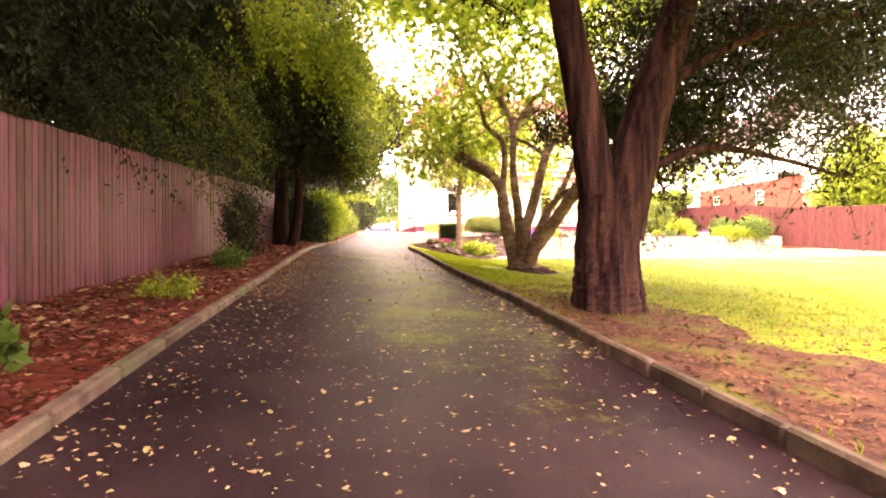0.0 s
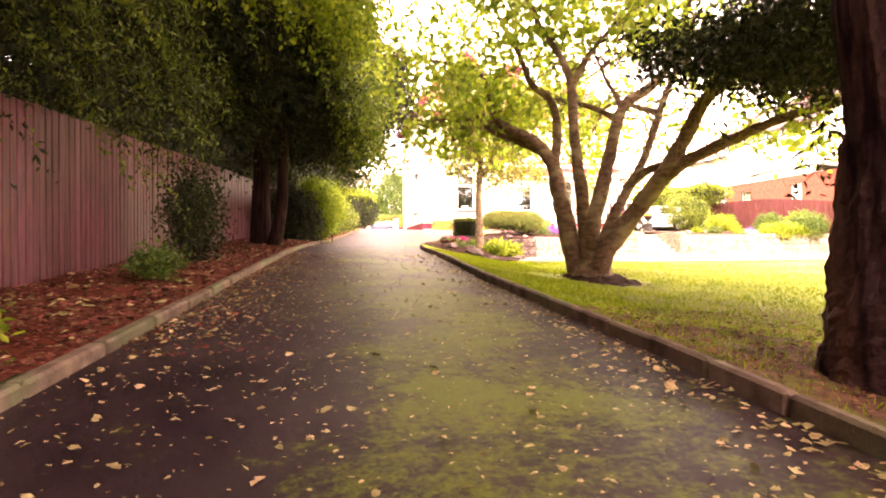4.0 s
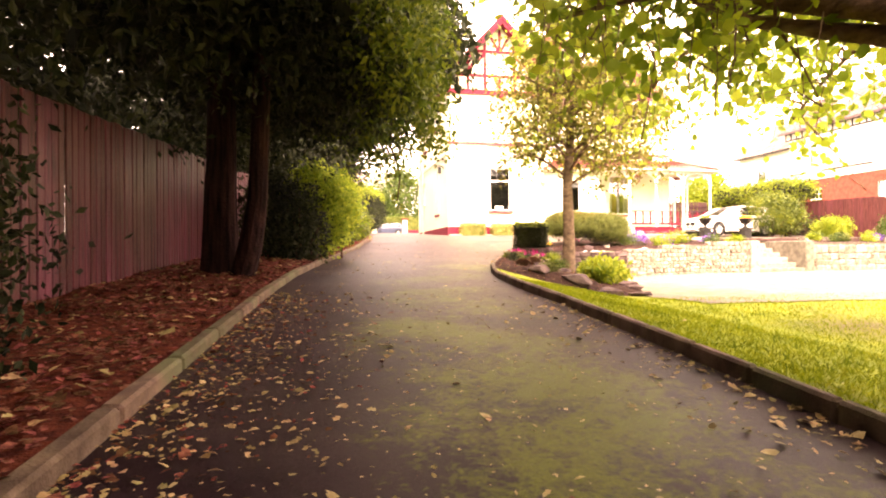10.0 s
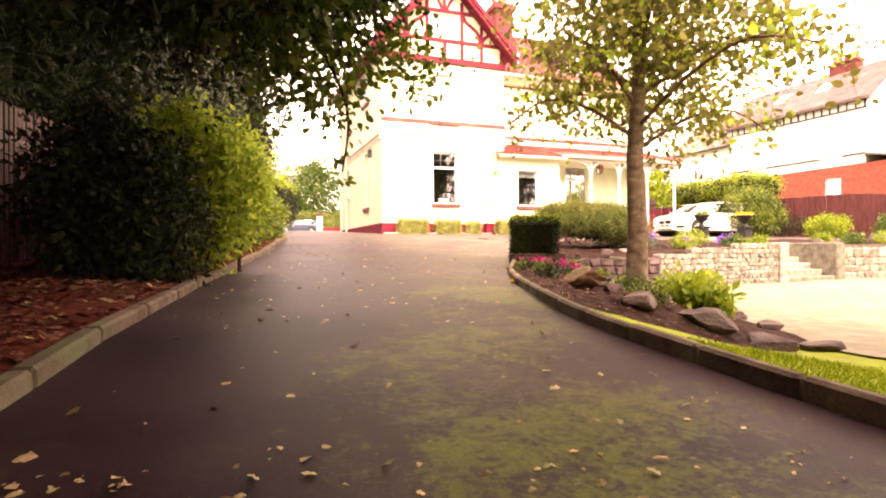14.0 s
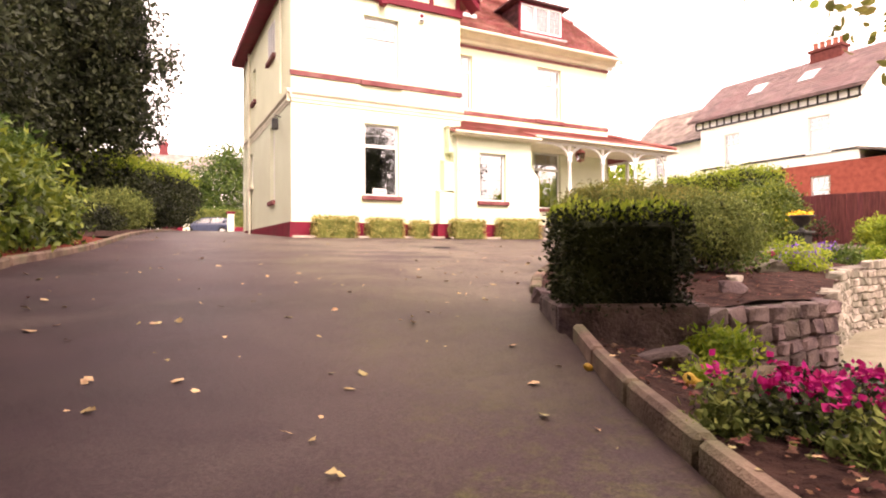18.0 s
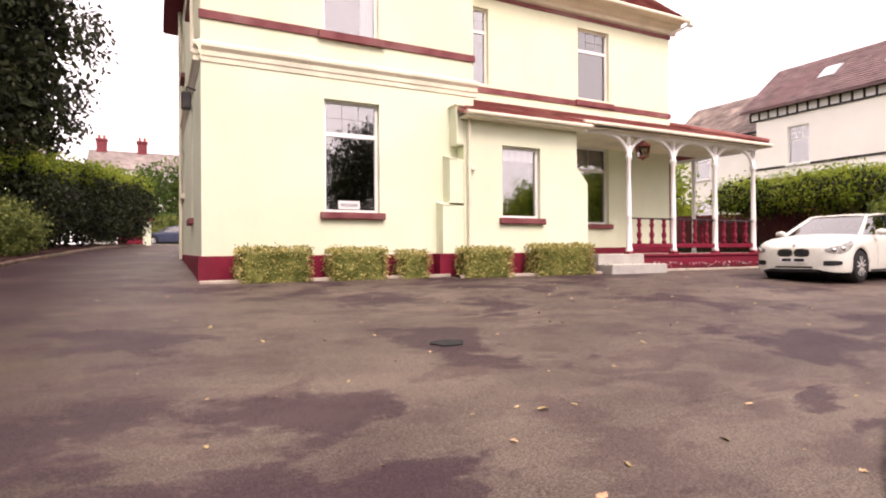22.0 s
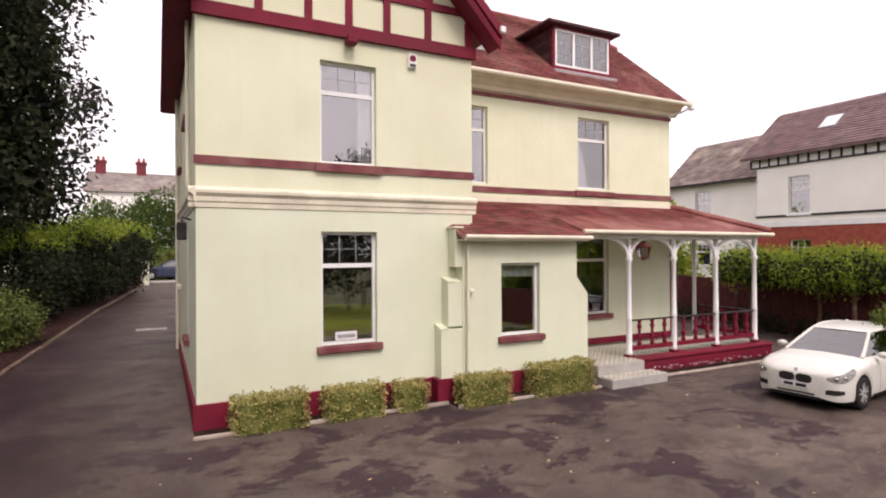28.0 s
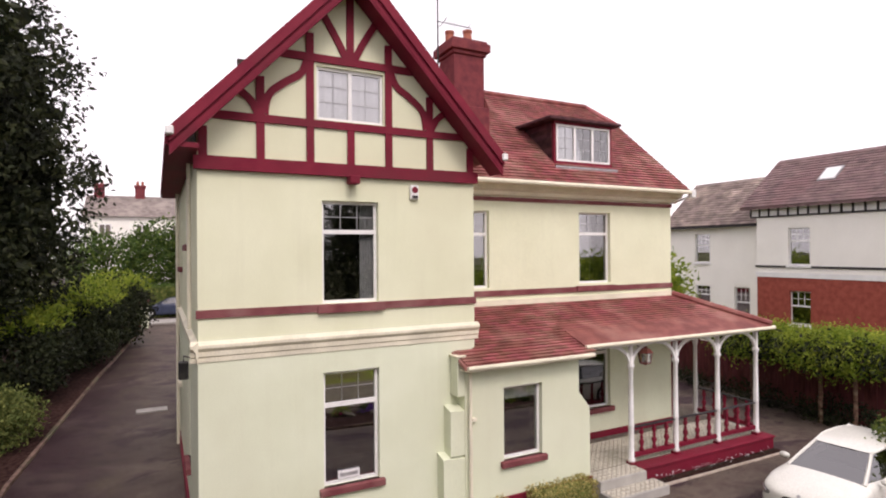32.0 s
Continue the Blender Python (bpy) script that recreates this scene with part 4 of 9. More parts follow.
# plinth, bands, cornice
hpart("plinth", on_wall([(FX0 - 0.055, FX1, 0, 0.05, 2.2, 2.85)], "front", FY), MAROON, "maroon painted plinth")
hpart("plinth", on_wall([(FY + 0.003, BY, -0.02, 0.05, 2.2, 2.85)], "left", FX0), MAROON, "maroon painted plinth")
hpart("string_band", on_wall([(FX0 - 0.03, FX1 + 0.03, 0, 0.035, 6.88, 7.02), (7.80, 9.09, 0.0, 0.09, 6.86, 7.0)], "front", FY), SILL, "faded maroon string band and sill")
hpart("string_band", on_wall([(FX1, RX1 + 0.03, 0, 0.035, 6.84, 6.98), (15.3, 16.66, 0.0, 0.08, 6.86, 7.0)], "front", RY), SILL, "faded maroon string band and sill")
hpart("string_band", on_wall([(FX1, RX1 + 0.03, 0, 0.03, 9.22, 9.32)], "front", RY), SILL, "thin faded maroon band under the eaves")
cor = [(0.0, 6.14), (0.02, 6.15), (0.02, 6.23), (0.04, 6.25), (0.04, 6.33), (0.09, 6.39), (0.09, 6.44), (0.0, 6.50)]
hpart("cornice", prism([(FY - a, b) for a, b in cor], FX0 - 0.12, FX1 + 0.08, "x"), TRIMC, "moulded cream cornice")
hpart("cornice", prism([(FX0 - a, b) for a, b in cor], FY - 0.12, BY, "y"), TRIMC, "moulded cream cornice")
hpart("flashing", on_wall([(FX1, RX1 + 0.04, 0, 0.05, 6.58, 6.74)], "front", RY), TRIMC)
hpart("eaves_cornice", prism([(RY, 9.34), (RY - 0.08, 9.37), (RY - 0.10, 9.46), (RY - 0.24, 9.50), (RY - 0.30, 9.60), (38.31, 9.63), (38.31, 9.70), (RY, 9.74)], FX1, 19.14, "x"), TRIMC, "cream moulded boxed eaves")

# gable with half-timbering
AP_X, AP_Z, EV = 8.45, 13.05, 9.95


def gable_top(x):
    return AP_Z - 0.12 - abs(x - AP_X) * 1.05


cols = []
for a, b in zip([5.8, 6.6, 7.81, 8.45, 9.11, 10.3], [6.6, 7.81, 8.45, 9.11, 10.3, 11.1]):
    if a >= 7.8 and b <= 9.12:
        cols += [[(a, 9.5), (b, 9.5), (b, 10.40), (a, 10.40)], [(a, 11.38), (b, 11.38), (b, gable_top(b)), (a, gable_top(a))]]
    else:
        cols.append([(a, 9.5), (b, 9.5), (b, max(gable_top(b), 9.51)), (a, max(gable_top(a), 9.51))])
gb = bmesh.new()
for poly in cols:
    me_t = bpy.data.meshes.new("t")
    pr = prism(poly, FY, FY + 0.3, "y")
    pr.to_mesh(me_t)
    pr.free()
    gb.from_mesh(me_t)
    bpy.data.meshes.remove(me_t)
bmesh.ops.remove_doubles(gb, verts=gb.verts[:], dist=0.0005)
hpart("gable", gb, CREAM, "cream rendered gable")
window(*W_GAB, "front", FY, sill=False, split=0, mullions=1, grid=None, curtain="net", depth=0.05)
dl = []
for k in range(3):
    a = 14.915 + k * 0.632
    dl += [(a + 0.26, a + 0.272, -0.035, -0.02, 10.46, 11.34), (a, a + 0.53, -0.035, -0.022, 10.74, 10.752), (a, a + 0.53, -0.035, -0.022, 11.04, 11.052)]
hpart("glazing_bar", on_wall(dl, "front", 38.98), LEAD)
lead = []
for a, b in ((7.865, 8.425), (8.495, 9.055)):
    for k in (1,):
        lead.append((a + (b - a) / 2 - 0.006, a + (b - a) / 2 + 0.006, -0.085, -0.07, 10.46, 11.32))
    for k in (1, 2):
        lead.append((a, b, -0.085, -0.072, 10.46 + 0.86 * k / 3 - 0.006, 10.46 + 0.86 * k / 3 + 0.006))
hpart("glazing_bar", on_wall(lead, "front", FY), LEAD)
ROOMB = hpart("attic_room", boxes((6.6, 10.4, 38.2, 38.3, 9.7, 11.7)), DARKROOM)


def timber(u0, u1, v0, v1, out=0.04):
    hpart("timber", on_wall([(u0, u1, 0, out, v0, v1)], "front", FY), MAROON)


timber(5.74, 11.16, 9.37, 9.60, 0.09)
timber(5.95, 10.98, 10.24, 10.38, 0.045)
timber(7.0, 9.95, 11.44, 11.58, 0.045)
timber(5.82, 5.96, 9.60, 10.1)
timber(10.94, 11.08, 9.60, 10.1)
timber(6.75, 6.89, 9.60, 11.05)
timber(10.02, 10.16, 9.60, 11.05)
timber(7.62, 7.76, 9.60, 11.95)
timber(9.14, 9.28, 9.60, 11.95)
timber(8.38, 8.52, 9.60, 10.24)
timber(8.38, 8.52, 11.58, 12.75)


def brace(pts, w=0.13):
    """A curved timber brace in the plane of the gable."""
    p = smooth_path([(x, 0, z) for x, z in pts], 6)
    bm, prev = bmesh.new(), None
    for i, q in enumerate(p):
        d = (p[min(i + 1, len(p) - 1)] - p[max(i - 1, 0)]).normalized()
        nrm = Vector((-d.z, 0, d.x)) * w / 2
        ring = [bm.verts.new((c.x, FY + y, c.z)) for c in (q + nrm, q - nrm) for y in (0, -0.036)]
        if prev:
            for a, b in ((0, 1), (1, 3), (3, 2), (2, 0)):
                bm.faces.new((prev[a], prev[b], ring[b], ring[a]))
        prev = ring
    hpart("brace", bm, MAROON)


for s in (-1, 1):
    X = lambda d: AP_X + s * d
    brace([(X(1.56), 10.40), (X(1.48), 10.75), (X(1.20), 11.0), (X(0.92), 11.2), (X(0.80), 11.5)])
    brace([(X(0.08), 11.56), (X(0.22), 11.85), (X(0.52), 12.35)])
    brace([(X(1.66), 10.38), (X(1.80), 10.62), (X(2.10), 10.86)])

# roofs: slabs under rows of tiles
ZE, KR_ = 9.70, 0.85            # main eaves and pitch
RIDGE_Y, RIDGE_Z = 42.1, 12.93


def slab(name, quads, mat, thick=0.06, label=""):
    bm = bmesh.new()
    for q in quads:
        up = [bm.verts.new(c) for c in q]
        dn = [bm.verts.new((c[0], c[1], c[2] - thick)) for c in q]
        bm.faces.new(up), bm.faces.new(dn[::-1])
        for i in range(len(q)):
            j = (i + 1) % len(q)
            bm.faces.new((up[i], dn[i], dn[j], up[j]))
    return hpart(name, bm, mat, label)


GXL, GXR, GZE = 5.38, 11.50, 9.92
slab("roof", [[(GXL, 36.5, GZE), (GXL, 46.0, GZE), (AP_X, 46.0, AP_Z + 0.1), (AP_X, 36.5, AP_Z + 0.1)], [(AP_X, 36.5, AP_Z + 0.1), (AP_X, 46.0, AP_Z + 0.1), (GXR, 46.0, GZE), (GXR, 36.5, GZE)]], TILE, 0.08, "red clay tiled gable roof")
slab("roof", [[(9.0, 38.3, ZE), (19.2, 38.3, ZE), (19.2, 41.2, ZE + KR_ * 2.9), (18.6, RIDGE_Y, RIDGE_Z), (9.0, RIDGE_Y, RIDGE_Z)],
              [(9.0, RIDGE_Y, RIDGE_Z), (18.6, RIDGE_Y, RIDGE_Z), (19.2, 43.0, ZE + KR_ * 2.9), (19.2, 45.9, ZE), (9.0, 45.9, ZE)],
              [(18.6, RIDGE_Y, RIDGE_Z), (19.2, 41.2, ZE + KR_ * 2.9), (19.2, 43.0, ZE + KR_ * 2.9)]], TILE, 0.08, "red clay tiled main roof with clipped hip")
hpart("end_gable", prism([(RY + 0.1, 9.6), (BY - 0.1, 9.6), (42.9, 12.1), (41.3, 12.1)], RX1 - 0.3, RX1 - 0.01, "x"), CREAM)
for s in (-1, 1):
    foot, apex = (GXL if s < 0 else GXR), AP_X
    for k, (dz, th, y0, y1) in enumerate(((0.0, 0.16, 36.42, 36.50), (-0.15, 0.20, 36.47, 36.53), (-0.30, 0.06, 36.46, 36.98))):
        ft, at_ = GZE + 0.02 + dz, AP_Z + 0.14 + dz
        hpart("bargeboard", prism([(foot, ft), (apex, at_), (apex, at_ - th * 1.45), (foot, ft - th * 1.45)], y0, y1, "y"), MAROON, "maroon moulded bargeboard" if k == 0 else "")
    hpart("soffit", prism([(foot, GZE - 0.1), (apex, AP_Z - 0.02), (apex, AP_Z - 0.06), (foot, GZE - 0.14)], 36.5, 37.0, "y"), MAROON)
    hpart("gutter_end", boxes((foot - 0.06, foot + 0.06, 36.36, 36.52, GZE - 0.12, GZE + 0.02), bevel=0.02), WHITE)
hpart("eaves_board", boxes((GXL - 0.02, FX0, 36.5, 46.0, GZE - 0.28, GZE - 0.2), (GXL - 0.06, GXL + 0.04, 36.5, 46.0, GZE - 0.25, GZE - 0.04)), MAROON)
hpart("gable_corbel", boxes((8.35, 8.55, 36.72, 36.95, 9.22, 9.38), bevel=0.02), MAROON, "small maroon corbel under the gable beam")


def tile_courses(u0, u1, gauge, width, origin, du, dv, nrm, n_rows, clip=None):
    """Small lapped tiles over a slope: 5 faces each, as vertices and faces."""
    v, f = [], []
    rng = random.Random(5)
    for r in range(n_rows):
        k = int((u1 - u0) / width) + 1
        for c in range(k):
            ua = u0 + c * width - (width / 2 if r % 2 else 0)
            ub = min(ua + width - 0.006, u1)
            ua = max(ua, u0)
            if ub - ua < 0.03 or (clip and not clip((ua + ub) / 2, r * gauge)):
                continue
            j = rng.uniform(-0.003, 0.003)
            va, vb, lift = r * gauge + j, (r + 1) * gauge + 0.01, 0.030 + rng.uniform(0, 0.008)
            i = len(v)
            for u, w, h in ((ua, va, 0), (ub, va, 0), (ua, va, lift), (ub, va, lift), (ua, vb, 0.006), (ub, vb, 0.006)):
                v.append(tuple(origin + du * u + dv * w + nrm * h))
            f += [(i, i + 1, i + 3, i + 2), (i + 2, i + 3, i + 5, i + 4), (i, i + 2, i + 4), (i + 1, i + 5, i + 3)]
    return v, f


def slope(a, b, top):
    """Frame of a slope: along the eaves a to b, and up towards top."""
    a, b, top = Vector(a), Vector(b), Vector(top)
    du = (b - a).normalized()
    dv = (top - a) - du * (top - a).dot(du)
    h = dv.length
    dv.normalize()
    n = du.cross(dv)
    return a, du, dv, n if n.z > 0 else -n, (b - a).length, h


def tiled(name, a, b, top, gauge, width, mat, label, clip=None):
    o, du, dv, n, L, h = slope(a, b, top)
    v, f = tile_courses(0, L, gauge, width, o, du, dv, n, int(h / gauge), clip)
    ob = under(raw(name, v, f, mat), house)
    return tagged(ob, label, kind="stuff")


main_clip = lambda u, w: not (u > 9.6 and w > 3.75 - (u - 10.2) * 1.4)
tiled("roof_tiles", (9.0, 38.28, ZE + 0.01), (19.22, 38.28, ZE + 0.01), (9.0, RIDGE_Y, RIDGE_Z + 0.01), 0.14, 0.20, TILE, "weathered red clay tiles in courses", main_clip)
tiled("roof_tiles", (GXR, 36.5, GZE + 0.01), (GXR, 42.0, GZE + 0.01), (AP_X, 36.5, AP_Z + 0.11), 0.14, 0.20, TILE, "weathered red clay tiles in courses")
rt = bmesh.new()
tube(rt, [(9.0, RIDGE_Y, RIDGE_Z + 0.03), (18.6, RIDGE_Y, RIDGE_Z + 0.03)], [0.10, 0.10], 8)
tube(rt, [(18.6, RIDGE_Y, RIDGE_Z + 0.03), (19.2, 41.2, ZE + KR_ * 2.9 + 0.03)], [0.09, 0.09], 8)
tube(rt, [(AP_X, 36.5, AP_Z + 0.12), (AP_X, 46.0, AP_Z + 0.12)], [0.10, 0.10], 8)
hpart("ridge_tile", rt, TILE)
gt = bmesh.new()
tube(gt, [(FX1 + 0.2, 38.22, ZE - 0.04), (19.25, 38.22, ZE - 0.06)], [0.06, 0.06], 8)
hpart("gutter", gt, TRIMC, "cream eaves gutter")
gp = bmesh.new()
tube(gp, smooth_path([(19.2, 38.22, ZE - 0.1), (19.12, 38.35, ZE - 0.22), (18.85, 38.68, ZE - 0.36)], 3), [0.035] * 7, 8)
box(gp, 19.15, 19.32, 38.14, 38.30, ZE - 0.22, ZE + 0.02, bevel=0.02)
hpart("downpipe", gp, WHITE)
# dormer
hpart("dormer_wall", boxes((14.78, 14.86, 39.0, 40.5, 10.2, 11.46), (16.76, 16.84, 39.0, 40.5, 10.2, 11.46), (14.78, 16.84, 38.98, 39.06, 10.2, 10.40), (14.78, 16.84, 38.98, 39.06, 11.40, 11.5)), MAROON, "maroon painted dormer frame")
for k in range(9):
    z = 10.22 + k * 0.135
    hpart("cheek_tile", prism([(14.78, z), (14.752, z), (14.772, z + 0.15), (14.78, z + 0.15)], 39.07, 40.5, "y"), DORMER, "dark hung tiles on the dormer cheek" if k == 0 else "")
    hpart("cheek_tile", prism([(16.84, z), (16.868, z), (16.848, z + 0.15), (16.84, z + 0.15)], 39.07, 40.5, "y"), DORMER)
hpart("dormer_roof", boxes((14.5, 17.06, 38.80, 41.2, 11.48, 11.57), bevel=0.02), DORMER, "flat dormer roof with worn edge")
hpart("dormer_room", boxes((14.9, 16.7, 39.9, 40.0, 10.4, 11.4)), DARKROOM)
window(14.86, 16.76, 10.40, 11.40, "front", 38.98, sill=False, split=0, mullions=2, grid=None, curtain="net", depth=0.0)
hpart("lead_apron", boxes((14.7, 16.9, 38.80, 38.98, 10.16, 10.24)), LEAD)
# chimney stack
ch = boxes((11.97, 12.86, 39.42, 40.25, 10.4, 13.1), bevel=0.01)
for b in ((11.97, 13.0, 39.38, 40.27, 10.4, 11.7), (11.92, 12.91, 39.37, 40.30, 13.02, 13.12), (11.84, 12.99, 39.29, 40.38, 13.12, 13.34), (11.9, 12.93, 39.35, 40.32, 13.34, 13.42)):
    box(ch, *b, bevel=0.015)
chimney = hpart("chimney", ch, CHIMNEY, "red brick chimney stack with corbelled cap")
ch2 = prism([(12.86, 11.7), (13.0, 11.7), (12.86, 11.95)], 39.40, 40.26, "y")
link("chimney_shoulder", ch2, CHIMNEY).parent = chimney
for x, y in ((12.15, 40.0), (12.55, 39.75)):
    p = lathe(bmesh.new(), [(0.13, 0), (0.12, 0.05), (0.11, 0.3), (0.13, 0.32), (0.13, 0.38), (0.09, 0.38)], (x, y, 13.40))
    link("chimney_pot", p, POT, None, "clay chimney pot").parent = chimney
hpart("chimney", boxes((9.35, 10.15, 43.2, 43.9, 11.5, 13.9), (9.28, 10.22, 43.13, 43.97, 13.9, 14.15), bevel=0.015), CHIMNEY, "red brick rear chimney stack")
hpart("lead_apron", boxes((11.9, 13.06, 39.26, 39.41, 10.45, 10.72)), LEAD)
ae = bmesh.new()
tube(ae, [(11.75, 39.9, 12.2), (11.75, 39.9, 16.2)], [0.025, 0.02], 6)
tube(ae, [(11.75, 39.9, 13.95), (12.65, 39.7, 13.85)], [0.012, 0.012], 5)
for k in range(9):
    x = 11.85 + k * 0.09
    tube(ae, [(x, 39.78 - 0.2, 13.92), (x + 0.05, 39.78 + 0.2, 13.9)], [0.006, 0.006], 4)
tube(ae, [(11.75, 39.9, 13.75), (12.05, 39.9, 14.15)], [0.01, 0.01], 4)
hpart("aerial", ae, IRON, "thin television aerial on a mast")

# lean-to wing and verandah
LY = 36.7
lean = [(10.70, 2.2), (13.93, 2.2), (13.93, 4.42), (13.62, 4.80), (13.62, 5.62), (10.70, 5.62)]
W_L = (11.62, 12.60, 3.60, 5.13)
lb = wall_mesh(10.70, 13.62, 2.2, 5.62, [W_L], "front", LY, 0.2)
hpart("lean_to_wall", lb, CREAM, "cream rendered lean-to wing")
hpart("lean_to_corner", prism([(13.62, 2.2), (13.93, 2.2), (13.93, 4.42), (13.62, 4.80)], LY, LY + 0.2, "y"), CREAM)
hpart("lean_to_return", boxes((13.42, 13.62, LY + 0.2, RY, 2.2, 5.9)), CREAM)
hpart("lean_to_return", boxes((10.70, 10.9, LY + 0.2, FY, 2.2, 5.62)), CREAM)
window(*W_L, "front", LY, split=0, grid=None, curtain="blind")
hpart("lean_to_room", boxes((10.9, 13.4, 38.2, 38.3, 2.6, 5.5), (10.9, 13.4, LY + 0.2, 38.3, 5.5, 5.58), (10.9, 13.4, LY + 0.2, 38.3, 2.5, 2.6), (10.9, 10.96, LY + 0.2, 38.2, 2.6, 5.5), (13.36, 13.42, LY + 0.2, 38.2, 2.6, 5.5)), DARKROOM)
hpart("plinth", on_wall([(10.55, 13.96, 0, 0.05, 2.2, 2.86)], "front", LY), MAROON, "maroon painted plinth")
# stepped buttress beside the lean-to
for x0, z0, z1 in ((10.22, 2.85, 3.88), (10.38, 3.88, 4.82)):
    hpart("buttress", prism([(FY, z0), (FY - 0.28, z0), (FY - 0.28, z1 - 0.06), (FY, z1 + 0.02)], x0, 10.72, "x"), CREAM)
    hpart("buttress_cap", prism([(FY - 0.292, z1 - 0.055), (FY - 0.292, z1 - 0.035), (FY, z1 + 0.04), (FY, z1 + 0.02)], x0 - 0.012, x0 + 0.17, "x"), CREAM)
hpart("plinth", boxes((10.12, 10.6, 36.66, 37.0, 2.2, 2.86)), MAROON)
hpart("parapet", boxes((10.53, 10.699, 36.70, 37.0, 5.06, 5.84), bevel=0.01), CREAM)
hpart("parapet_cap", boxes((10.49, 10.72, 36.67, 37.0, 5.842, 5.88), bevel=0.01), TRIMC)
PT, PE, PEL = 6.60, 5.84, 5.70
slab("verandah_roof", [[(10.55, 36.42, PEL), (13.72, 36.42, PEL), (13.72, RY, PT), (11.12, RY, PT), (11.12, 36.98, PEL + 0.22), (10.55, 36.98, PEL + 0.22)], [(13.72, 36.60, PE), (20.42, 36.60, PE), (18.95, RY, PT), (13.72, RY, PT)], [(20.42, 36.60, PE), (20.42, 40.4, PE), (18.95, 40.4, PT), (18.95, RY, PT)]], TILE, 0.07, "red tiled verandah roof")
vo, vdu, vdv, vn, vL, vh = slope((10.6, 36.44, PEL + 0.02), (20.42, 36.44, PEL + 0.02), (10.6, RY, PT + 0.02))
# single tiles on the verandah: the run over the posts as pieces, the rest joined
TW, TG = 0.30, 0.115
tv, tf = tile_courses(0, 9.82, TG, TW, vo, vdu, vdv, vn, int(vh / TG), lambda u, w: (u > 0.55 or w < 0.55) and u < 9.75 - w * 0.62 and not (u > 3.15 and w < 0.22))
tiles_mesh = {}
NP = 300
per = 6
verts_np = np.array(tv).reshape(-1, per, 3)
cx = verts_np[:, :, 0].mean(1)
order = np.argsort(np.abs(cx - 14.6))
near = set(order[:NP].tolist())
verandah_tiles = [i for i in range(len(verts_np)) if i not in near]
rest_v = verts_np[verandah_tiles].reshape(-1, 3)
base = np.arange(len(verandah_tiles))[:, None] * per
quad = np.concatenate([base + [0, 1, 3, 2], base + [2, 3, 5, 4]], 0).tolist() + np.concatenate([base + [0, 2, 4], base + [1, 5, 3]], 0).tolist()
tagged(under(raw("verandah_tiles", rest_v, quad, TILE), house), "red clay verandah tiles", kind="stuff")
ht = bmesh.new()
tube(ht, [(20.42, 36.62, PE + 0.05), (18.95, RY, PT + 0.06)], [0.09, 0.09], 8)
hpart("hip_tile", ht, TILE)
hpart("fascia", boxes((10.6, 13.74, 36.405, 36.425, 5.59, 5.70)), TRIMC)
hpart("soffit", boxes((10.6, 13.70, 36.425, 36.70, 5.59, 5.62)), TRIMC)
gt = bmesh.new()
tube(gt, [(10.6, 36.38, PEL - 0.03), (13.8, 36.38, PEL - 0.04)], [0.045, 0.045], 8)
tube(gt, [(13.72, 36.56, PE - 0.03), (20.46, 36.56, PE - 0.05)], [0.045, 0.045], 8)
tube(gt, [(20.46, 36.56, PE - 0.05), (20.46, 40.3, PE - 0.05)], [0.055, 0.055], 8)
hpart("gutter", gt, TRIMC, "cream verandah gutter")
dp = bmesh.new()
tube(dp, [(10.78, 36.62, PEL - 0.05), (10.78, 36.62, 2.9)], [0.035, 0.035], 8)
hpart("verandah_bed", boxes((15.7, 20.45, 36.36, 36.60, 2.2, 2.44)), SOIL, "narrow soil strip along the verandah foot")
hpart("tap_box", boxes((10.82, 10.92, 36.60, 36.70, 4.55, 4.62), bevel=0.008), TRIMC, "small white fitting on the wall")
hpart("downpipe", dp, TRIMC)
hpart("verandah_beam", boxes((13.6, 20.2, 36.84, 36.94, 5.66, 5.74)), WHITE)
hpart("verandah_beam", boxes((20.1, 20.2, 36.94, 40.2, 5.66, 5.74)), WHITE)
hpart("verandah_ceiling", boxes((13.7, 20.3, 36.7, RY, 5.742, 5.77)), TRIMC)
DZ = 2.80
hpart("verandah_deck", boxes((15.42, 20.42, 36.60, RY, 2.2, DZ - 0.05), (18.95, 20.42, RY, 40.2, 2.2, DZ - 0.05)), MAROON, "maroon painted verandah base")
hpart("verandah_coping", boxes((15.42, 20.46, 36.56, 36.95, DZ - 0.06, DZ), bevel=0.012), MAROON, "maroon painted coping along the verandah edge")
hpart("verandah_floor", boxes((13.95, 20.46, 36.95, RY, DZ - 0.05, DZ - 0.012), (18.95, 20.46, RY, 40.2, DZ - 0.05, DZ - 0.012)), MORTAR, "tiled verandah floor")
hpart("corner_strip", boxes((RX1 - 0.02, RX1 + 0.012, RY - 0.012, RY + 0.1, DZ, 5.7)), MAROON)
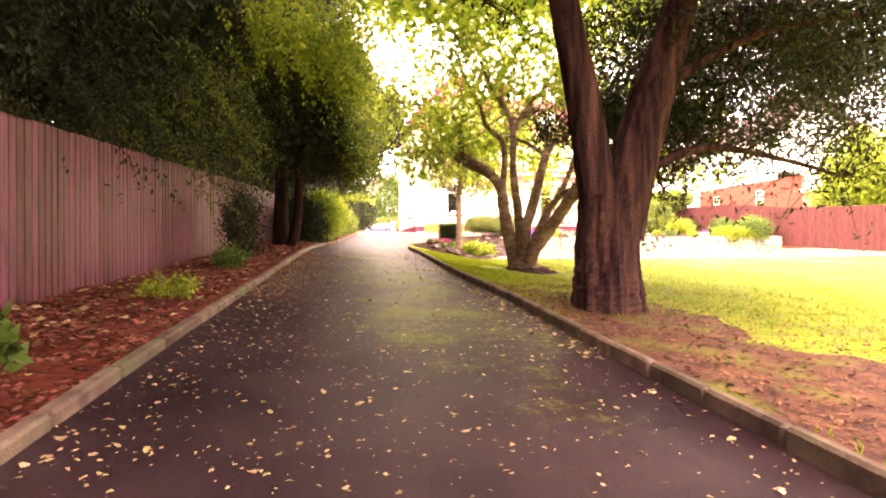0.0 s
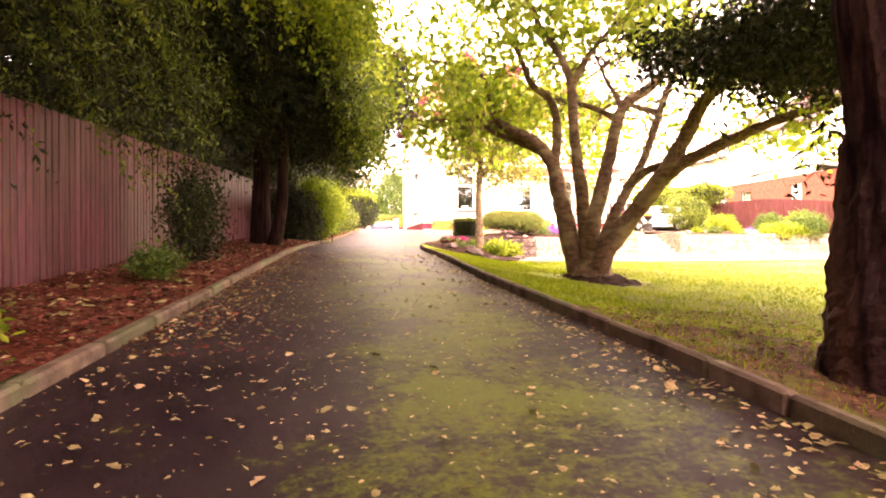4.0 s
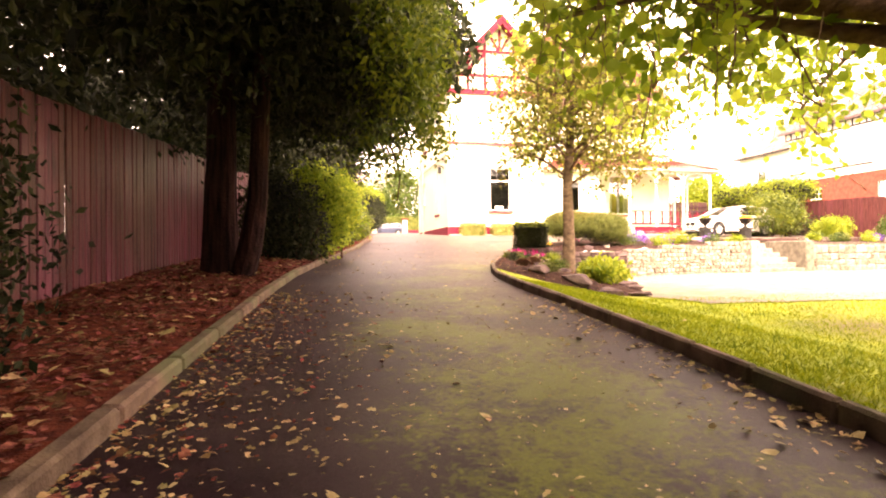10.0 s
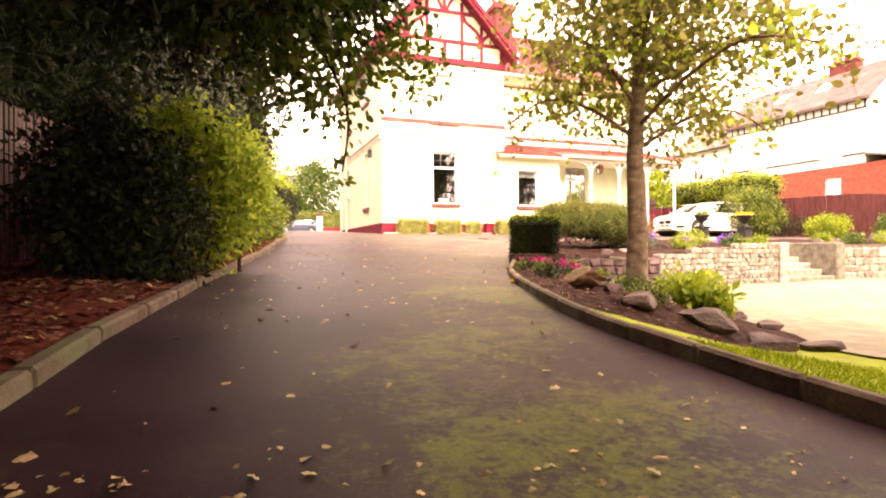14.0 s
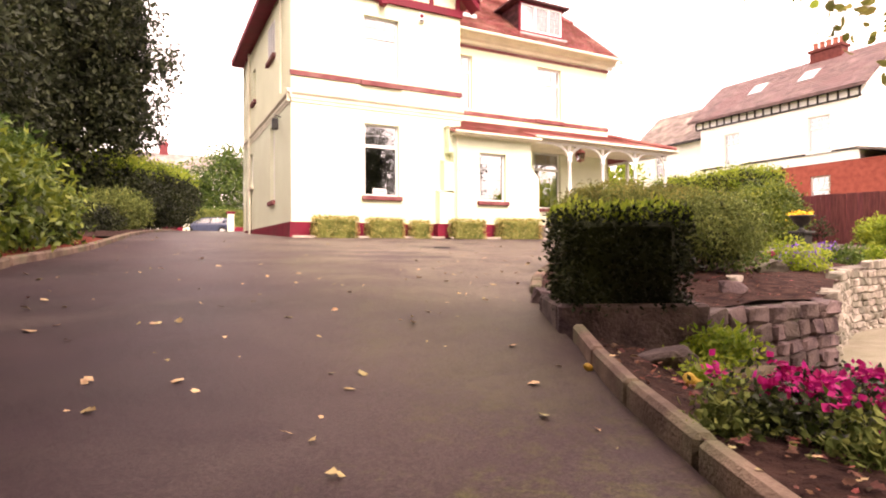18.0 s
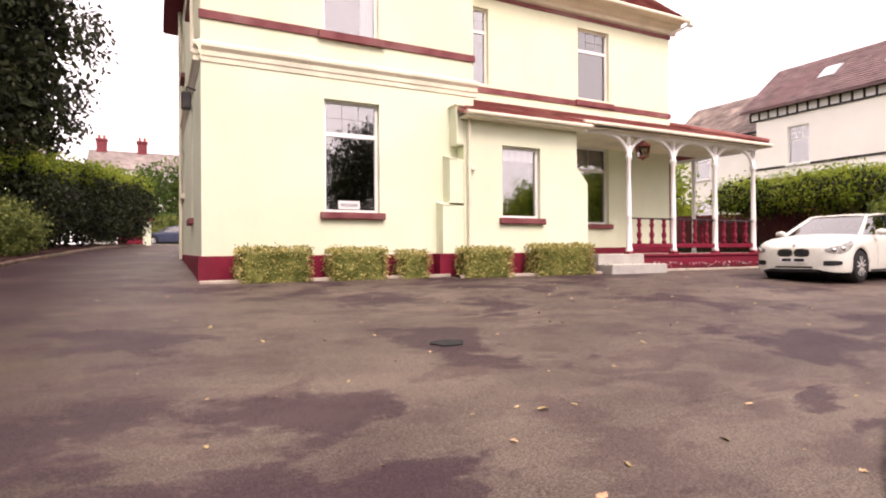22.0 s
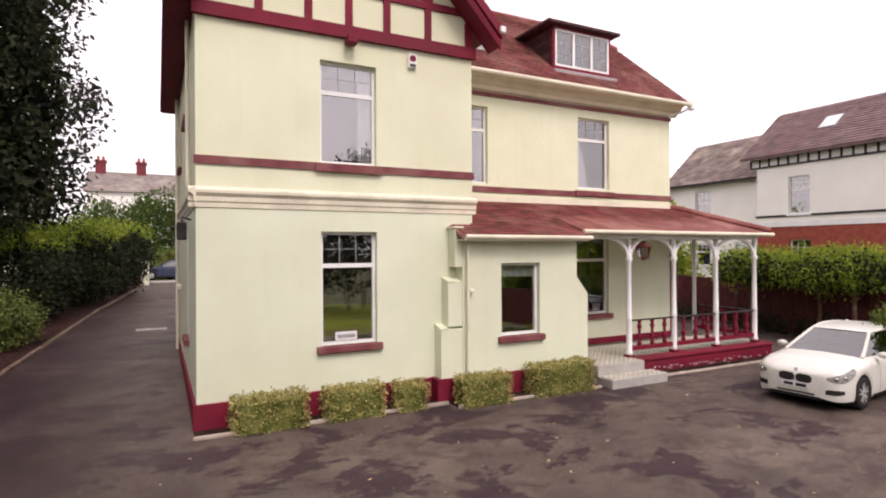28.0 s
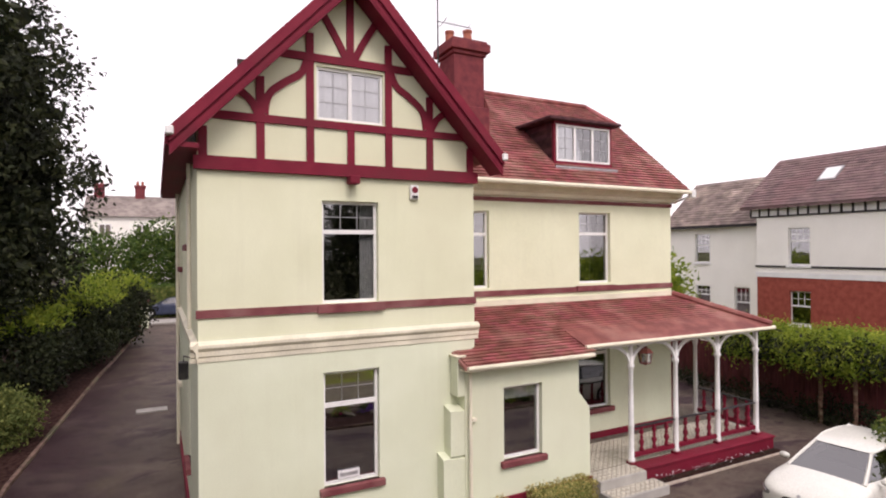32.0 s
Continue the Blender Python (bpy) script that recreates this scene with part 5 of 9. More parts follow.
for x in (15.4, 16.93, 18.52, 20.12):
    post = lathe(bmesh.new(), [(0.085, 0.05), (0.085, 0.12), (0.07, 0.14), (0.066, 0.9), (0.08, 0.93), (0.066, 0.96), (0.056, 2.28), (0.085, 2.33), (0.095, 2.38), (0.06, 2.44), (0.06, 2.90)], (x, 36.9, DZ), 12)
    P = hpart("post", post, WHITE, "slim turned white verandah post", True)
    link("post_foot", boxes((x - 0.09, x + 0.09, 36.81, 36.99, DZ, DZ + 0.06), bevel=0.01), MAROON).parent = P
    for s in (-1, 1):
        if (x > 20 and s > 0):
            continue
        c, ring = bmesh.new(), None
        # flat curved bracket, rising from the capital to the beam
        for k in range(13):
            a = math.pi / 2 * k / 12
            q = (x + s * (0.06 + 0.62 * (1 - math.cos(a))), DZ + 2.36 + 0.48 * math.sin(a))
            d = (-math.cos(a), math.sin(a))
            row = [c.verts.new((q[0] + s * d[0] * o, 36.9 + y, q[1] + d[1] * o)) for o in (0.0, 0.075) for y in (-0.03, 0.03)]
            if ring:
                for m, n_ in ((0, 1), (1, 3), (3, 2), (2, 0)):
                    c.faces.new((ring[m], ring[n_], row[n_], row[m]))
            ring = row
        link("bracket", c, WHITE, None, "curved white arch bracket").parent = P
for y in (38.9, 40.1):
    hpart("post", lathe(bmesh.new(), [(0.08, 0), (0.065, 0.1), (0.055, 2.2), (0.08, 2.25), (0.06, 2.88)], (20.15, y, DZ), 10), WHITE, "slim turned white verandah post", True)
BAL = [(0.055, 0.26), (0.055, 0.33), (0.03, 0.36), (0.05, 0.41), (0.068, 0.48), (0.045, 0.54), (0.028, 0.57), (0.048, 0.60), (0.028, 0.63), (0.05, 0.68), (0.062, 0.73), (0.03, 0.79), (0.05, 0.82), (0.05, 0.86)]


def balustrade(a, b, n, along_x):
    span = lambda lo, hi, w0, w1: (lo, hi, w0, w1) if along_x else (w0, w1, lo, hi)
    c = 36.9 if along_x else 20.15
    R = hpart("balustrade", boxes((*span(a, b, c - 0.04, c + 0.04), DZ + 0.15, DZ + 0.26), bevel=0.008), MAROON, "maroon turned balustrade with dark handrail")
    link("handrail", boxes((*span(a, b, c - 0.045, c + 0.045), DZ + 0.86, DZ + 0.895), bevel=0.01), BLACKT, None, "dark thin handrail").parent = R
    for k in range(n):
        u = a + (b - a) * (k + 0.62) / (n + 0.24)
        link("baluster", lathe(bmesh.new(), BAL, (u, c, DZ) if along_x else (c, u, DZ), 10), MAROON, smooth=True).parent = R


for a, b in ((15.47, 16.86), (17.0, 18.45), (18.59, 20.05)):
    balustrade(a, b, 3, True)
balustrade(36.98, 38.82, 5, False)
hpart("step", boxes((13.98, 15.66, 35.98, 36.46, 2.2, 2.575), bevel=0.012), STEP, "grey tiled entrance step")
hpart("step_tile", boxes((14.02, 15.62, 36.02, 36.42, 2.575, 2.583), (14.02, 15.38, 36.46, 36.94, DZ, DZ + 0.008)), PATTERN, "patterned cream and dark step tiles")
hpart("step", boxes((13.98, 15.40, 36.42, 36.95, 2.2, DZ), bevel=0.012), STEP, "grey tiled entrance step")
hpart("skirting", on_wall([(13.62, RX1, 0, 0.03, DZ, DZ + 0.17)], "front", RY), MAROON)
LX, LYY = 15.88, 36.9
lan = bmesh.new()
for z, r in ((5.44, 0.175), (5.18, 0.13)):
    lathe(lan, [(r, 0), (r + 0.012, 0.012), (r, 0.025)], (LX, LYY, z), 6)
for k in range(6):
    a = k * math.pi / 3
    tube(lan, [(LX + 0.13 * math.cos(a), LYY + 0.13 * math.sin(a), 5.19), (LX + 0.175 * math.cos(a), LYY + 0.175 * math.sin(a), 5.45)], [0.011, 0.011], 4)
lathe(lan, [(0.20, 0.465), (0.13, 0.54), (0.07, 0.56), (0.055, 0.60), (0.015, 0.62), (0.012, 0.66)], (LX, LYY, 5.0), 6)
lathe(lan, [(0.10, 0.18), (0.04, 0.15), (0.01, 0.12)], (LX, LYY, 5.0), 6)
L = hpart("lantern", lan, LAMPRED, "red-brown metal hanging porch lantern with glass sides")
link("lantern_glass", lathe(bmesh.new(), [(0.123, 5.205), (0.166, 5.44)], (LX, LYY, 0), 6), GLASS).parent = L
br = bmesh.new()
tube(br, [(15.45, LYY, 5.66), (15.9, LYY, 5.665)], [0.014, 0.012], 6)
tube(br, smooth_path([(15.46, LYY, 5.48), (15.6, LYY, 5.50), (15.66, LYY, 5.6), (15.6, LYY, 5.655)], 4), [0.008] * 13, 5)
link("lantern_bracket", br, IRON, None, "black scrolled iron bracket").parent = L
# alarm box, notice card, side lamp
A = hpart("alarm_box", boxes((9.64, 9.82, 36.92, 37.0, 8.99, 9.28), bevel=0.02), WHITE, "white burglar alarm box with red badge")
link("alarm_badge", lathe(bmesh.new(), [(0.065, 0), (0.065, 0.012)], (0, 0, 0), 14), MAROON).parent = A
bd = A.children[0]
bd.matrix_basis = Matrix.Translation((9.73, 36.922, 9.18)) @ pose(0, 0, 0, 90)
link("alarm_strip", boxes((9.67, 9.79, 36.912, 36.922, 9.02, 9.07)), BLACKT).parent = A
N_ = hpart("notice_card", boxes((8.2, 8.62, 37.105, 37.115, 3.72, 3.88)), PAPER, "small white notice card behind the glass")
link("card_print", boxes((8.24, 8.58, 37.098, 37.104, 3.77, 3.83)), LEAD).parent = N_
sl = boxes((5.55, 5.72, 38.3, 38.47, 5.62, 5.95), bevel=0.02)
tube(sl, [(5.8, 38.38, 6.0), (5.64, 38.38, 6.05), (5.64, 38.38, 5.95)], [0.015] * 3, 6)
hpart("wall_lamp", sl, IRON, "black wall lantern")
pp = bmesh.new()
tube(pp, [(5.72, 44.0, 9.6), (5.72, 44.0, 2.6)], [0.045, 0.045], 8)
pp2 = bmesh.new()
tube(pp2, [(5.72, 38.0, 9.6), (5.72, 38.0, 6.6)], [0.035, 0.035], 8)
hpart("downpipe", pp2, TRIMC)
hpart("downpipe", pp, TRIMC)


board_fence("side_gate", [(19.0, 43.6), (24.9, 43.6)], lambda x, y: 2.5, 2.3, GATE, "dark boarded side gate between the house and the fence", width=0.14)
tagged(link("gate_sign", boxes((20.4, 21.9, 43.55, 43.575, 3.95, 4.15), bevel=0.004), WHITE), "blank white board on the dark side gate", "sign")

# ---- neighbouring house across the fence ----
nb = empty("neighbour_house", (36, 42, 2.2), "white and red-brick villa with plum tiled roof and black timber frieze", "house")


def npart(name, bm, mat, label=""):
    return under(link(name, bm, mat, None, label), nb)


NX = 33.5
holes = [(43.1, 44.15, 7.14, 9.0), (38.1, 39.2, 7.14, 9.0)]
holes2 = [(43.08, 44.1, 4.2, 5.85), (38.1, 39.1, 4.2, 5.85)]
npart("upper_wall", wall_mesh(36.75, 45.8, 6.5, 9.62, holes, "left", NX), WHITEWALL, "white rendered upper storey")
npart("lower_wall", wall_mesh(34.5, 45.8, 1.2, 6.5, holes2, "left", NX), BRICK, "red brick ground storey")
npart("wall", boxes((33.8, 42, 45.5, 45.8, 1.2, 9.6), (33.8, 42, 36.75, 37.05, 6.5, 9.6), (33.8, 42, 34.5, 34.8, 1.2, 6.5), (41.8, 42, 34.8, 45.5, 1.2, 6.5), (41.8, 42, 37.05, 45.5, 6.5, 9.6)), WHITEWALL)
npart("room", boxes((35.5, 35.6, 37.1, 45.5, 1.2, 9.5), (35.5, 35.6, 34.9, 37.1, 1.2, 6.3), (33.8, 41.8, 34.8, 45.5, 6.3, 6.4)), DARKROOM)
npart("black_band", on_wall([(36.7, 45.85, 0, 0.06, 7.0, 7.10)], "left", NX), BLACKT)
npart("white_band", on_wall([(36.7, 45.85, 0, 0.04, 6.5, 6.75)], "left", NX), WHITE)
npart("frieze", on_wall([(36.6, 46.1, 0, 0.03, 9.62, 10.1)], "left", NX), WHITE, "white frieze panel")
npart("frieze_rail", on_wall([(36.6, 46.1, 0, 0.08, 9.58, 9.66), (36.6, 46.1, 0, 0.08, 10.04, 10.14)], "left", NX), BLACKT)
for k in range(20):
    y = 36.65 + k * 0.495
    npart("frieze_stud", on_wall([(y, y + 0.09, 0, 0.07, 9.66, 10.04)], "left", NX), BLACKT)
for h in holes:
    window(*h, "left", NX, sill=True, split=0.35, grid=(3, 2), sill_mat=WHITE, owner=nb, bar=0.014, bar_mat=WHITE)
for h in holes2:
    window(*h, "left", NX, sill=True, split=0.45, grid=(3, 2), sill_mat=WHITE, owner=nb, bar=0.014, bar_mat=WHITE)


def nroof(name, quads, mat, label=""):
    bm = bmesh.new()
    for q in quads:
        up = [bm.verts.new(c) for c in q]
        dn = [bm.verts.new((c[0], c[1], c[2] - 0.12)) for c in q]
        bm.faces.new(up), bm.faces.new(dn[::-1])
        for i in range(len(q)):
            j = (i + 1) % len(q)
            bm.faces.new((up[i], dn[i], dn[j], up[j]))
    return npart(name, bm, mat, label)


nroof("roof", [[(33.0, 36.2, 10.12), (33.0, 46.4, 10.12), (36.5, 46.4, 12.9), (36.5, 36.2, 12.9)], [(36.5, 36.2, 12.9), (36.5, 46.4, 12.9), (42.2, 46.4, 10.1), (42.2, 36.2, 10.1)]], PLUM, "plum brown tiled roof")
sl_v, sl_f = [], []
o_, du_, dv_, n_, L_, h_ = slope((33.0, 36.2, 10.14), (33.0, 46.4, 10.14), (36.5, 36.2, 12.92))
sv, sf = tile_courses(0, L_, 0.24, 0.40, o_, du_, dv_, n_, int(h_ / 0.24))
tagged(under(raw("slate_covering", sv, sf, PLUM), nb), "plum brown roof tiles in courses", kind="stuff")
npart("gable_end", prism([(33.6, 9.6), (41.8, 9.6), (36.5, 12.8)], 45.5, 45.8, "y"), WHITEWALL)
npart("gable_end", prism([(33.6, 9.6), (41.8, 9.6), (36.5, 12.8)], 36.75, 37.05, "y"), WHITEWALL)
for y0 in (42.85, 39.9):
    m = Matrix.Translation((34.89, y0, 11.64)) @ pose(0, 0, 0, 0, -38.5, 0)
    b = boxes((-0.55, 0.55, -0.42, 0.42, 0.0, 0.07))
    b.transform(m)
    w = npart("skylight", b, LEAD, "tilted roof window")
    b = boxes((-0.46, 0.46, -0.34, 0.34, 0.072, 0.08))
    b.transform(m)
    link("pane", b, WHITE).parent = w
npart("chimney", boxes((36.15, 36.85, 38.9, 40.6, 12.5, 13.25), (36.07, 36.93, 38.82, 40.68, 13.25, 13.42), bevel=0.02), CHIMNEY, "wide red brick chimney stack")
for k in range(5):
    npart("chimney_pot", lathe(bmesh.new(), [(0.14, 0), (0.12, 0.35), (0.15, 0.38), (0.15, 0.45)], (36.5, 39.05 + k * 0.35, 13.42), 10), POT)
nroof("lean_roof", [[(33.2, 34.2, 6.55), (42.0, 34.2, 6.55), (42.0, 36.75, 7.1), (33.2, 36.75, 7.1)]], SLATE, "low slate roof over the ground storey")
# white rear wing
WXW = 35.0
wh = [(49.8, 50.85, 7.15, 8.9), (49.8, 50.85, 4.4, 5.75), (47.25, 48.2, 3.6, 5.77)]
npart("wing_wall", wall_mesh(45.8, 52.6, 1.5, 9.35, wh, "left", WXW), WHITEWALL, "white rendered rear wing")
npart("wing_wall", boxes((35.0, 42, 52.6, 52.9, 1.5, 9.35)), WHITEWALL)
npart("wing_room", boxes((37, 37.1, 45.8, 52.6, 1.5, 9.3)), DARKROOM)
nroof("wing_roof", [[(34.6, 45.6, 9.35), (34.6, 53.1, 9.35), (38.0, 53.1, 12.3), (38.0, 45.6, 12.3)], [(38, 45.6, 12.3), (38, 53.1, 12.3), (42, 53.1, 9.3), (42, 45.6, 9.3)]], WSLATE, "patchy weathered slate wing roof")
o_, du_, dv_, n_, L_, h_ = slope((34.6, 45.6, 9.37), (34.6, 53.1, 9.37), (38.0, 45.6, 12.32))
sv, sf = tile_courses(0, L_, 0.24, 0.40, o_, du_, dv_, n_, int(h_ / 0.24))
tagged(under(raw("slate_covering", sv, sf, WSLATE), nb), "patchy roof slates in courses", kind="stuff")
npart("wing_gutter", boxes((34.5, 34.62, 45.9, 53.1, 9.22, 9.36)), BLACKT)
for h in wh:
    window(*h, "left", WXW, sill=True, split=0.4, grid=(3, 2), sill_mat=WHITE, owner=nb, bar=0.014, bar_mat=WHITE)
# low brick extension towards the road
npart("extension_wall", boxes((33.5, 40, 30.5, 34.5, 1.2, 5.2)), OBRICK, "orange brick extension")
npart("extension_eaves", boxes((33.3, 40, 30.3, 34.5, 5.2, 5.45)), WHITE)

# ---- houses beyond the rear gate ----


def far_house(x, y, w, d, h, rise, label, mat=WHITEWALL, stacks=()):
    e = empty("distant_house", (x, y, 3.3), label, "house", group="houses beyond the gate")
    under(link("wall", boxes((x - w / 2, x + w / 2, y, y + d, 3.0, 3.4 + h)), mat), e)
    z = 3.4 + h
    under(link("roof", prism([(y - 0.4, z), (y + d + 0.4, z), (y + d / 2, z + rise)], x - w / 2 - 0.3, x + w / 2 + 0.3, "x"), SLATE, None, "grey slate roof"), e)
    n = int(w / 3.2)
    for i in range(n):
        for zz in (4.4, 7.2, 9.6)[:3 if h > 8 else 2]:
            cx_ = x - w / 2 + (i + 0.5) * w / n
            f = under(link("window", boxes((cx_ - 0.6, cx_ + 0.6, y - 0.06, y - 0.002, zz, zz + 1.5)), WHITE), e)
            p = link("pane", boxes((cx_ - 0.5, cx_ - 0.05, y - 0.075, y - 0.062, zz + 0.1, zz + 1.4), (cx_ + 0.05, cx_ + 0.5, y - 0.075, y - 0.062, zz + 0.1, zz + 1.4)), SLATE)
            p.parent = f
    for cx_ in stacks or (x - w * 0.28, x + w * 0.22):
        c = under(link("chimney", boxes((cx_ - 0.5, cx_ + 0.5, y + d / 2 - 0.5, y + d / 2 + 0.5, z + rise - 1.0, z + rise + 1.0), (cx_ - 0.6, cx_ + 0.6, y + d / 2 - 0.6, y + d / 2 + 0.6, z + rise + 1.0, z + rise + 1.25)), CHIMNEY), e)
        for q in (-0.25, 0.25):
            link("chimney_pot", lathe(bmesh.new(), [(0.16, 0), (0.13, 0.5)], (cx_ + q, y + d / 2, z + rise + 1.25), 8), POT).parent = c
    return e


far_house(5.6, 97, 14, 8, 8.5, 2.6, "distant white house with grey slate roof and brick chimneys", stacks=(-0.45, 3.6))
far_house(-9.5, 92, 9, 9, 7.4, 3.2, "distant white gabled house with red chimney")

# rear gate: pillars, hedge and a parked car behind
for x, y in ((4.55, 66.3), (7.6, 66.3)):
    p = empty("gate_pillar", (x, y, gz(y)), "cream gate pillar with red brick base", "gate pillar", group="gate pillars")
    under(link("shaft", boxes((x - 0.22, x + 0.22, y - 0.22, y + 0.22, 3.2, 4.85), bevel=0.01), CREAM), p)
    under(link("cap", boxes((x - 0.3, x + 0.3, y - 0.3, y + 0.3, 4.85, 5.0), bevel=0.03), MAROON), p)
tagged(link("garden_wall", boxes((3.0, 4.33, 66.2, 66.5, 3.2, 3.85), bevel=0.02), MAROON), "low maroon painted garden wall", "wall")
tagged(link("garden_wall", boxes((7.82, 9.5, 66.2, 66.5, 3.2, 3.85), bevel=0.02), MAROON), "low maroon painted garden wall", "wall")
tagged(link("road", boxes((-60, 60, 66.9, 150, 2.9, 3.36)), ASPHALT), "grey tarmac street beyond the gate", "road", kind="structure")
tagged(link("pavement", boxes((-20, 40, 67.5, 70, 3.2, 3.43)), GREYSTONE), "pale concrete pavement outside the gate", "pavement", kind="structure")
tp = bmesh.new()
for cx_, cy_, r_ in ((7.45, 31.17, 0.15),):
    tp.faces.new([tp.verts.new((cx_ + r_ * (1 + 0.12 * math.sin(3 * a) + 0.06 * math.sin(7 * a)) * math.cos(a), cy_ + 0.8 * r_ * (1 + 0.1 * math.cos(2 * a)) * math.sin(a), 0)) for a in [2 * math.pi * k / 40 for k in range(40)]])
ex = bmesh.ops.extrude_face_region(tp, geom=tp.faces[:])
for v_ in ex["geom"]:
    if isinstance(v_, bmesh.types.BMVert):
        v_.co.z += 0.02
for v_ in tp.verts:
    v_.co.z += gz(v_.co.y) - 0.006 + rough(v_.co.x, v_.co.y, 0.012, 1.1)
tagged(link("tar_patch", tp, RUBBER), "small round dark tar repair patch in the tarmac", "road patch")
drain = tagged(link("drain_cover", boxes((4.6, 5.5, 47.2, 47.7, gz(47.4) - 0.05, gz(47.4) + 0.025)), GREYSTONE), "pale rectangular drain cover set in tarmac", "drain cover")


# ---- stone walls ----
def stone_wall(name, pts, zlo, zhi, mat, label, count=300, size=0.26):
    """Rubble stones proud of a mortar core along a line; the face is on the right of the line's direction."""
    top = empty(name, (0, 0, 0), label, "wall", kind="structure")
    P = [Vector((x, y, 0)) for x, y in pts]
    core = bmesh.new()
    rng = random.Random(len(name) + 3)
    shapes = []
    for k in range(8):
        bm = bmesh.new()
        box(bm, -0.5, 0.5, -0.5, 0.5, -0.5, 0.5)
        bmesh.ops.bevel(bm, geom=bm.edges[:], offset=0.16, segments=1, affect="EDGES")
        for vv in bm.verts:
            vv.co += Vector((rng.uniform(-0.07, 0.07), rng.uniform(-0.12, 0.12), rng.uniform(-0.07, 0.07)))
        me = bpy.data.meshes.new("stone")
        bmesh.ops.recalc_face_normals(bm, faces=bm.faces)
        bm.to_mesh(me)
        bm.free()
        me.materials.append(mat)
        shapes.append(me)
    for a, b in zip(P, P[1:]):
        d = (b - a).normalized()
        nrm = Vector((d.y, -d.x, 0))
        L = (b - a).length
        za, zb = zhi(a.x), zhi(b.x)
        q = [a - nrm * 0.03, b - nrm * 0.03, b - nrm * 0.40, a - nrm * 0.40]
        up = [core.verts.new((c.x, c.y, z - 0.03)) for c, z in zip(q, (za, zb, zb, za))]
        dn = [core.verts.new((c.x, c.y, zlo - 0.2)) for c in q]
        core.faces.new(up), core.faces.new(dn[::-1])
        for i in range(4):
            j = (i + 1) % 4
            core.faces.new((up[i], dn[i], dn[j], up[j]))
        z = zlo - 0.05
        row = 0
        while z < max(za, zb) - 0.04:
            h = size * rng.uniform(0.5, 0.85)
            u = -rng.uniform(0, size)
            while u < L:
                w = size * rng.uniform(0.7, 1.5)
                uc = min(max(u + w / 2, w / 2), max(L - w / 2, w / 2))
                lim = za + (zb - za) * uc / L
                if z + h * 0.5 < lim:
                    c = a + d * uc - nrm * 0.06
                    ob = new("stone", rng.choice(shapes))
                    ob.matrix_basis = pose(c.x, c.y, z + h / 2, rng.uniform(-4, 4), rng.uniform(-7, 7), math.degrees(math.atan2(d.y, d.x)) + rng.uniform(-4, 4)) @ Matrix.Diagonal((w * 0.97, 0.16 * rng.uniform(0.8, 1.2), h * 0.97, 1))
                    ob.parent = top
                u += w
            z += h
            row += 1
    part("mortar", core, MORTAR, top)
    return top


top_light = lambda x: float(np.interp(x, [8.1, 10.4, 14, 17, 25], [1.60, 1.78, 1.86, 1.88, 1.9]))
stone_wall("wall_terrace", [(8.15, 24.42), (9.0, 24.9), (11.0, 25.75), (13.6, 26.1)], 0.85, top_light, STONE, "pale rubble stone retaining wall", size=0.17)
stone_wall("wall_terrace_far", [(15.6, 26.35), (20.0, 26.6), (24.9, 27.0)], 0.85, top_light, STONE, "pale rubble stone retaining wall", size=0.36)
# the dark stone puts the young tree's shade into this wall's colour
stone_wall("wall_rockery", [(5.75, 24.25), (8.15, 24.40)], 0.85, lambda x: 1.60, DSTONE, "dark rubble stone wall beside the clipped hedge", size=0.24)
# stone steps between the urns
st = empty("garden_steps", (14.6, 26.5, 0.85), "worn stone garden steps through the retaining wall", "steps", kind="structure")
for k in range(6):
    under(link("step", boxes((13.7, 15.5, 26.05 + k * 0.34, 28.4, 0.75 + k * 0.17, 1.0 + k * 0.17 - 0.004 * k), bevel=0.02), STONE), st)
for a, b in ((13.4, 13.72), (15.48, 15.8)):
    under(link("cheek_wall", boxes((a, b, 25.98, 28.4, 0.75, 1.90), bevel=0.03), STONE), st)


# ---- urns on pedestals ----
def urn(x, y, z, flower):
    e = empty("garden_urn", (x, y, z), "dark cast-iron urn on a pedestal with yellow flowers", "urn", group="urns beside the steps")
    under(link("pedestal", boxes((x - 0.2, x + 0.2, y - 0.2, y + 0.2, z - 0.1, z + 0.08), (x - 0.155, x + 0.155, y - 0.155, y + 0.155, z + 0.08, z + 0.40), (x - 0.2, x + 0.2, y - 0.2, y + 0.2, z + 0.40, z + 0.46), bevel=0.01), IRON), e)
    under(link("bowl", lathe(bmesh.new(), [(0.13, 0.46), (0.05, 0.52), (0.06, 0.58), (0.17, 0.66), (0.20, 0.76), (0.26, 0.80), (0.26, 0.83), (0.2, 0.82)], (x, y, z), 16), IRON, None, "", True), e)
    tagged(under(leaves("flower_head", np.array([x, y, z + 0.84]) + RNG.normal(size=(260, 3)) * [0.1, 0.1, 0.035], 0.06, flower, None, 0.9, -0.3), e), kind="stuff")


urn(14.3, 29.45, 2.0, LEAF_LIGHT)
urn(15.95, 29.3, 2.0, YELLOW)


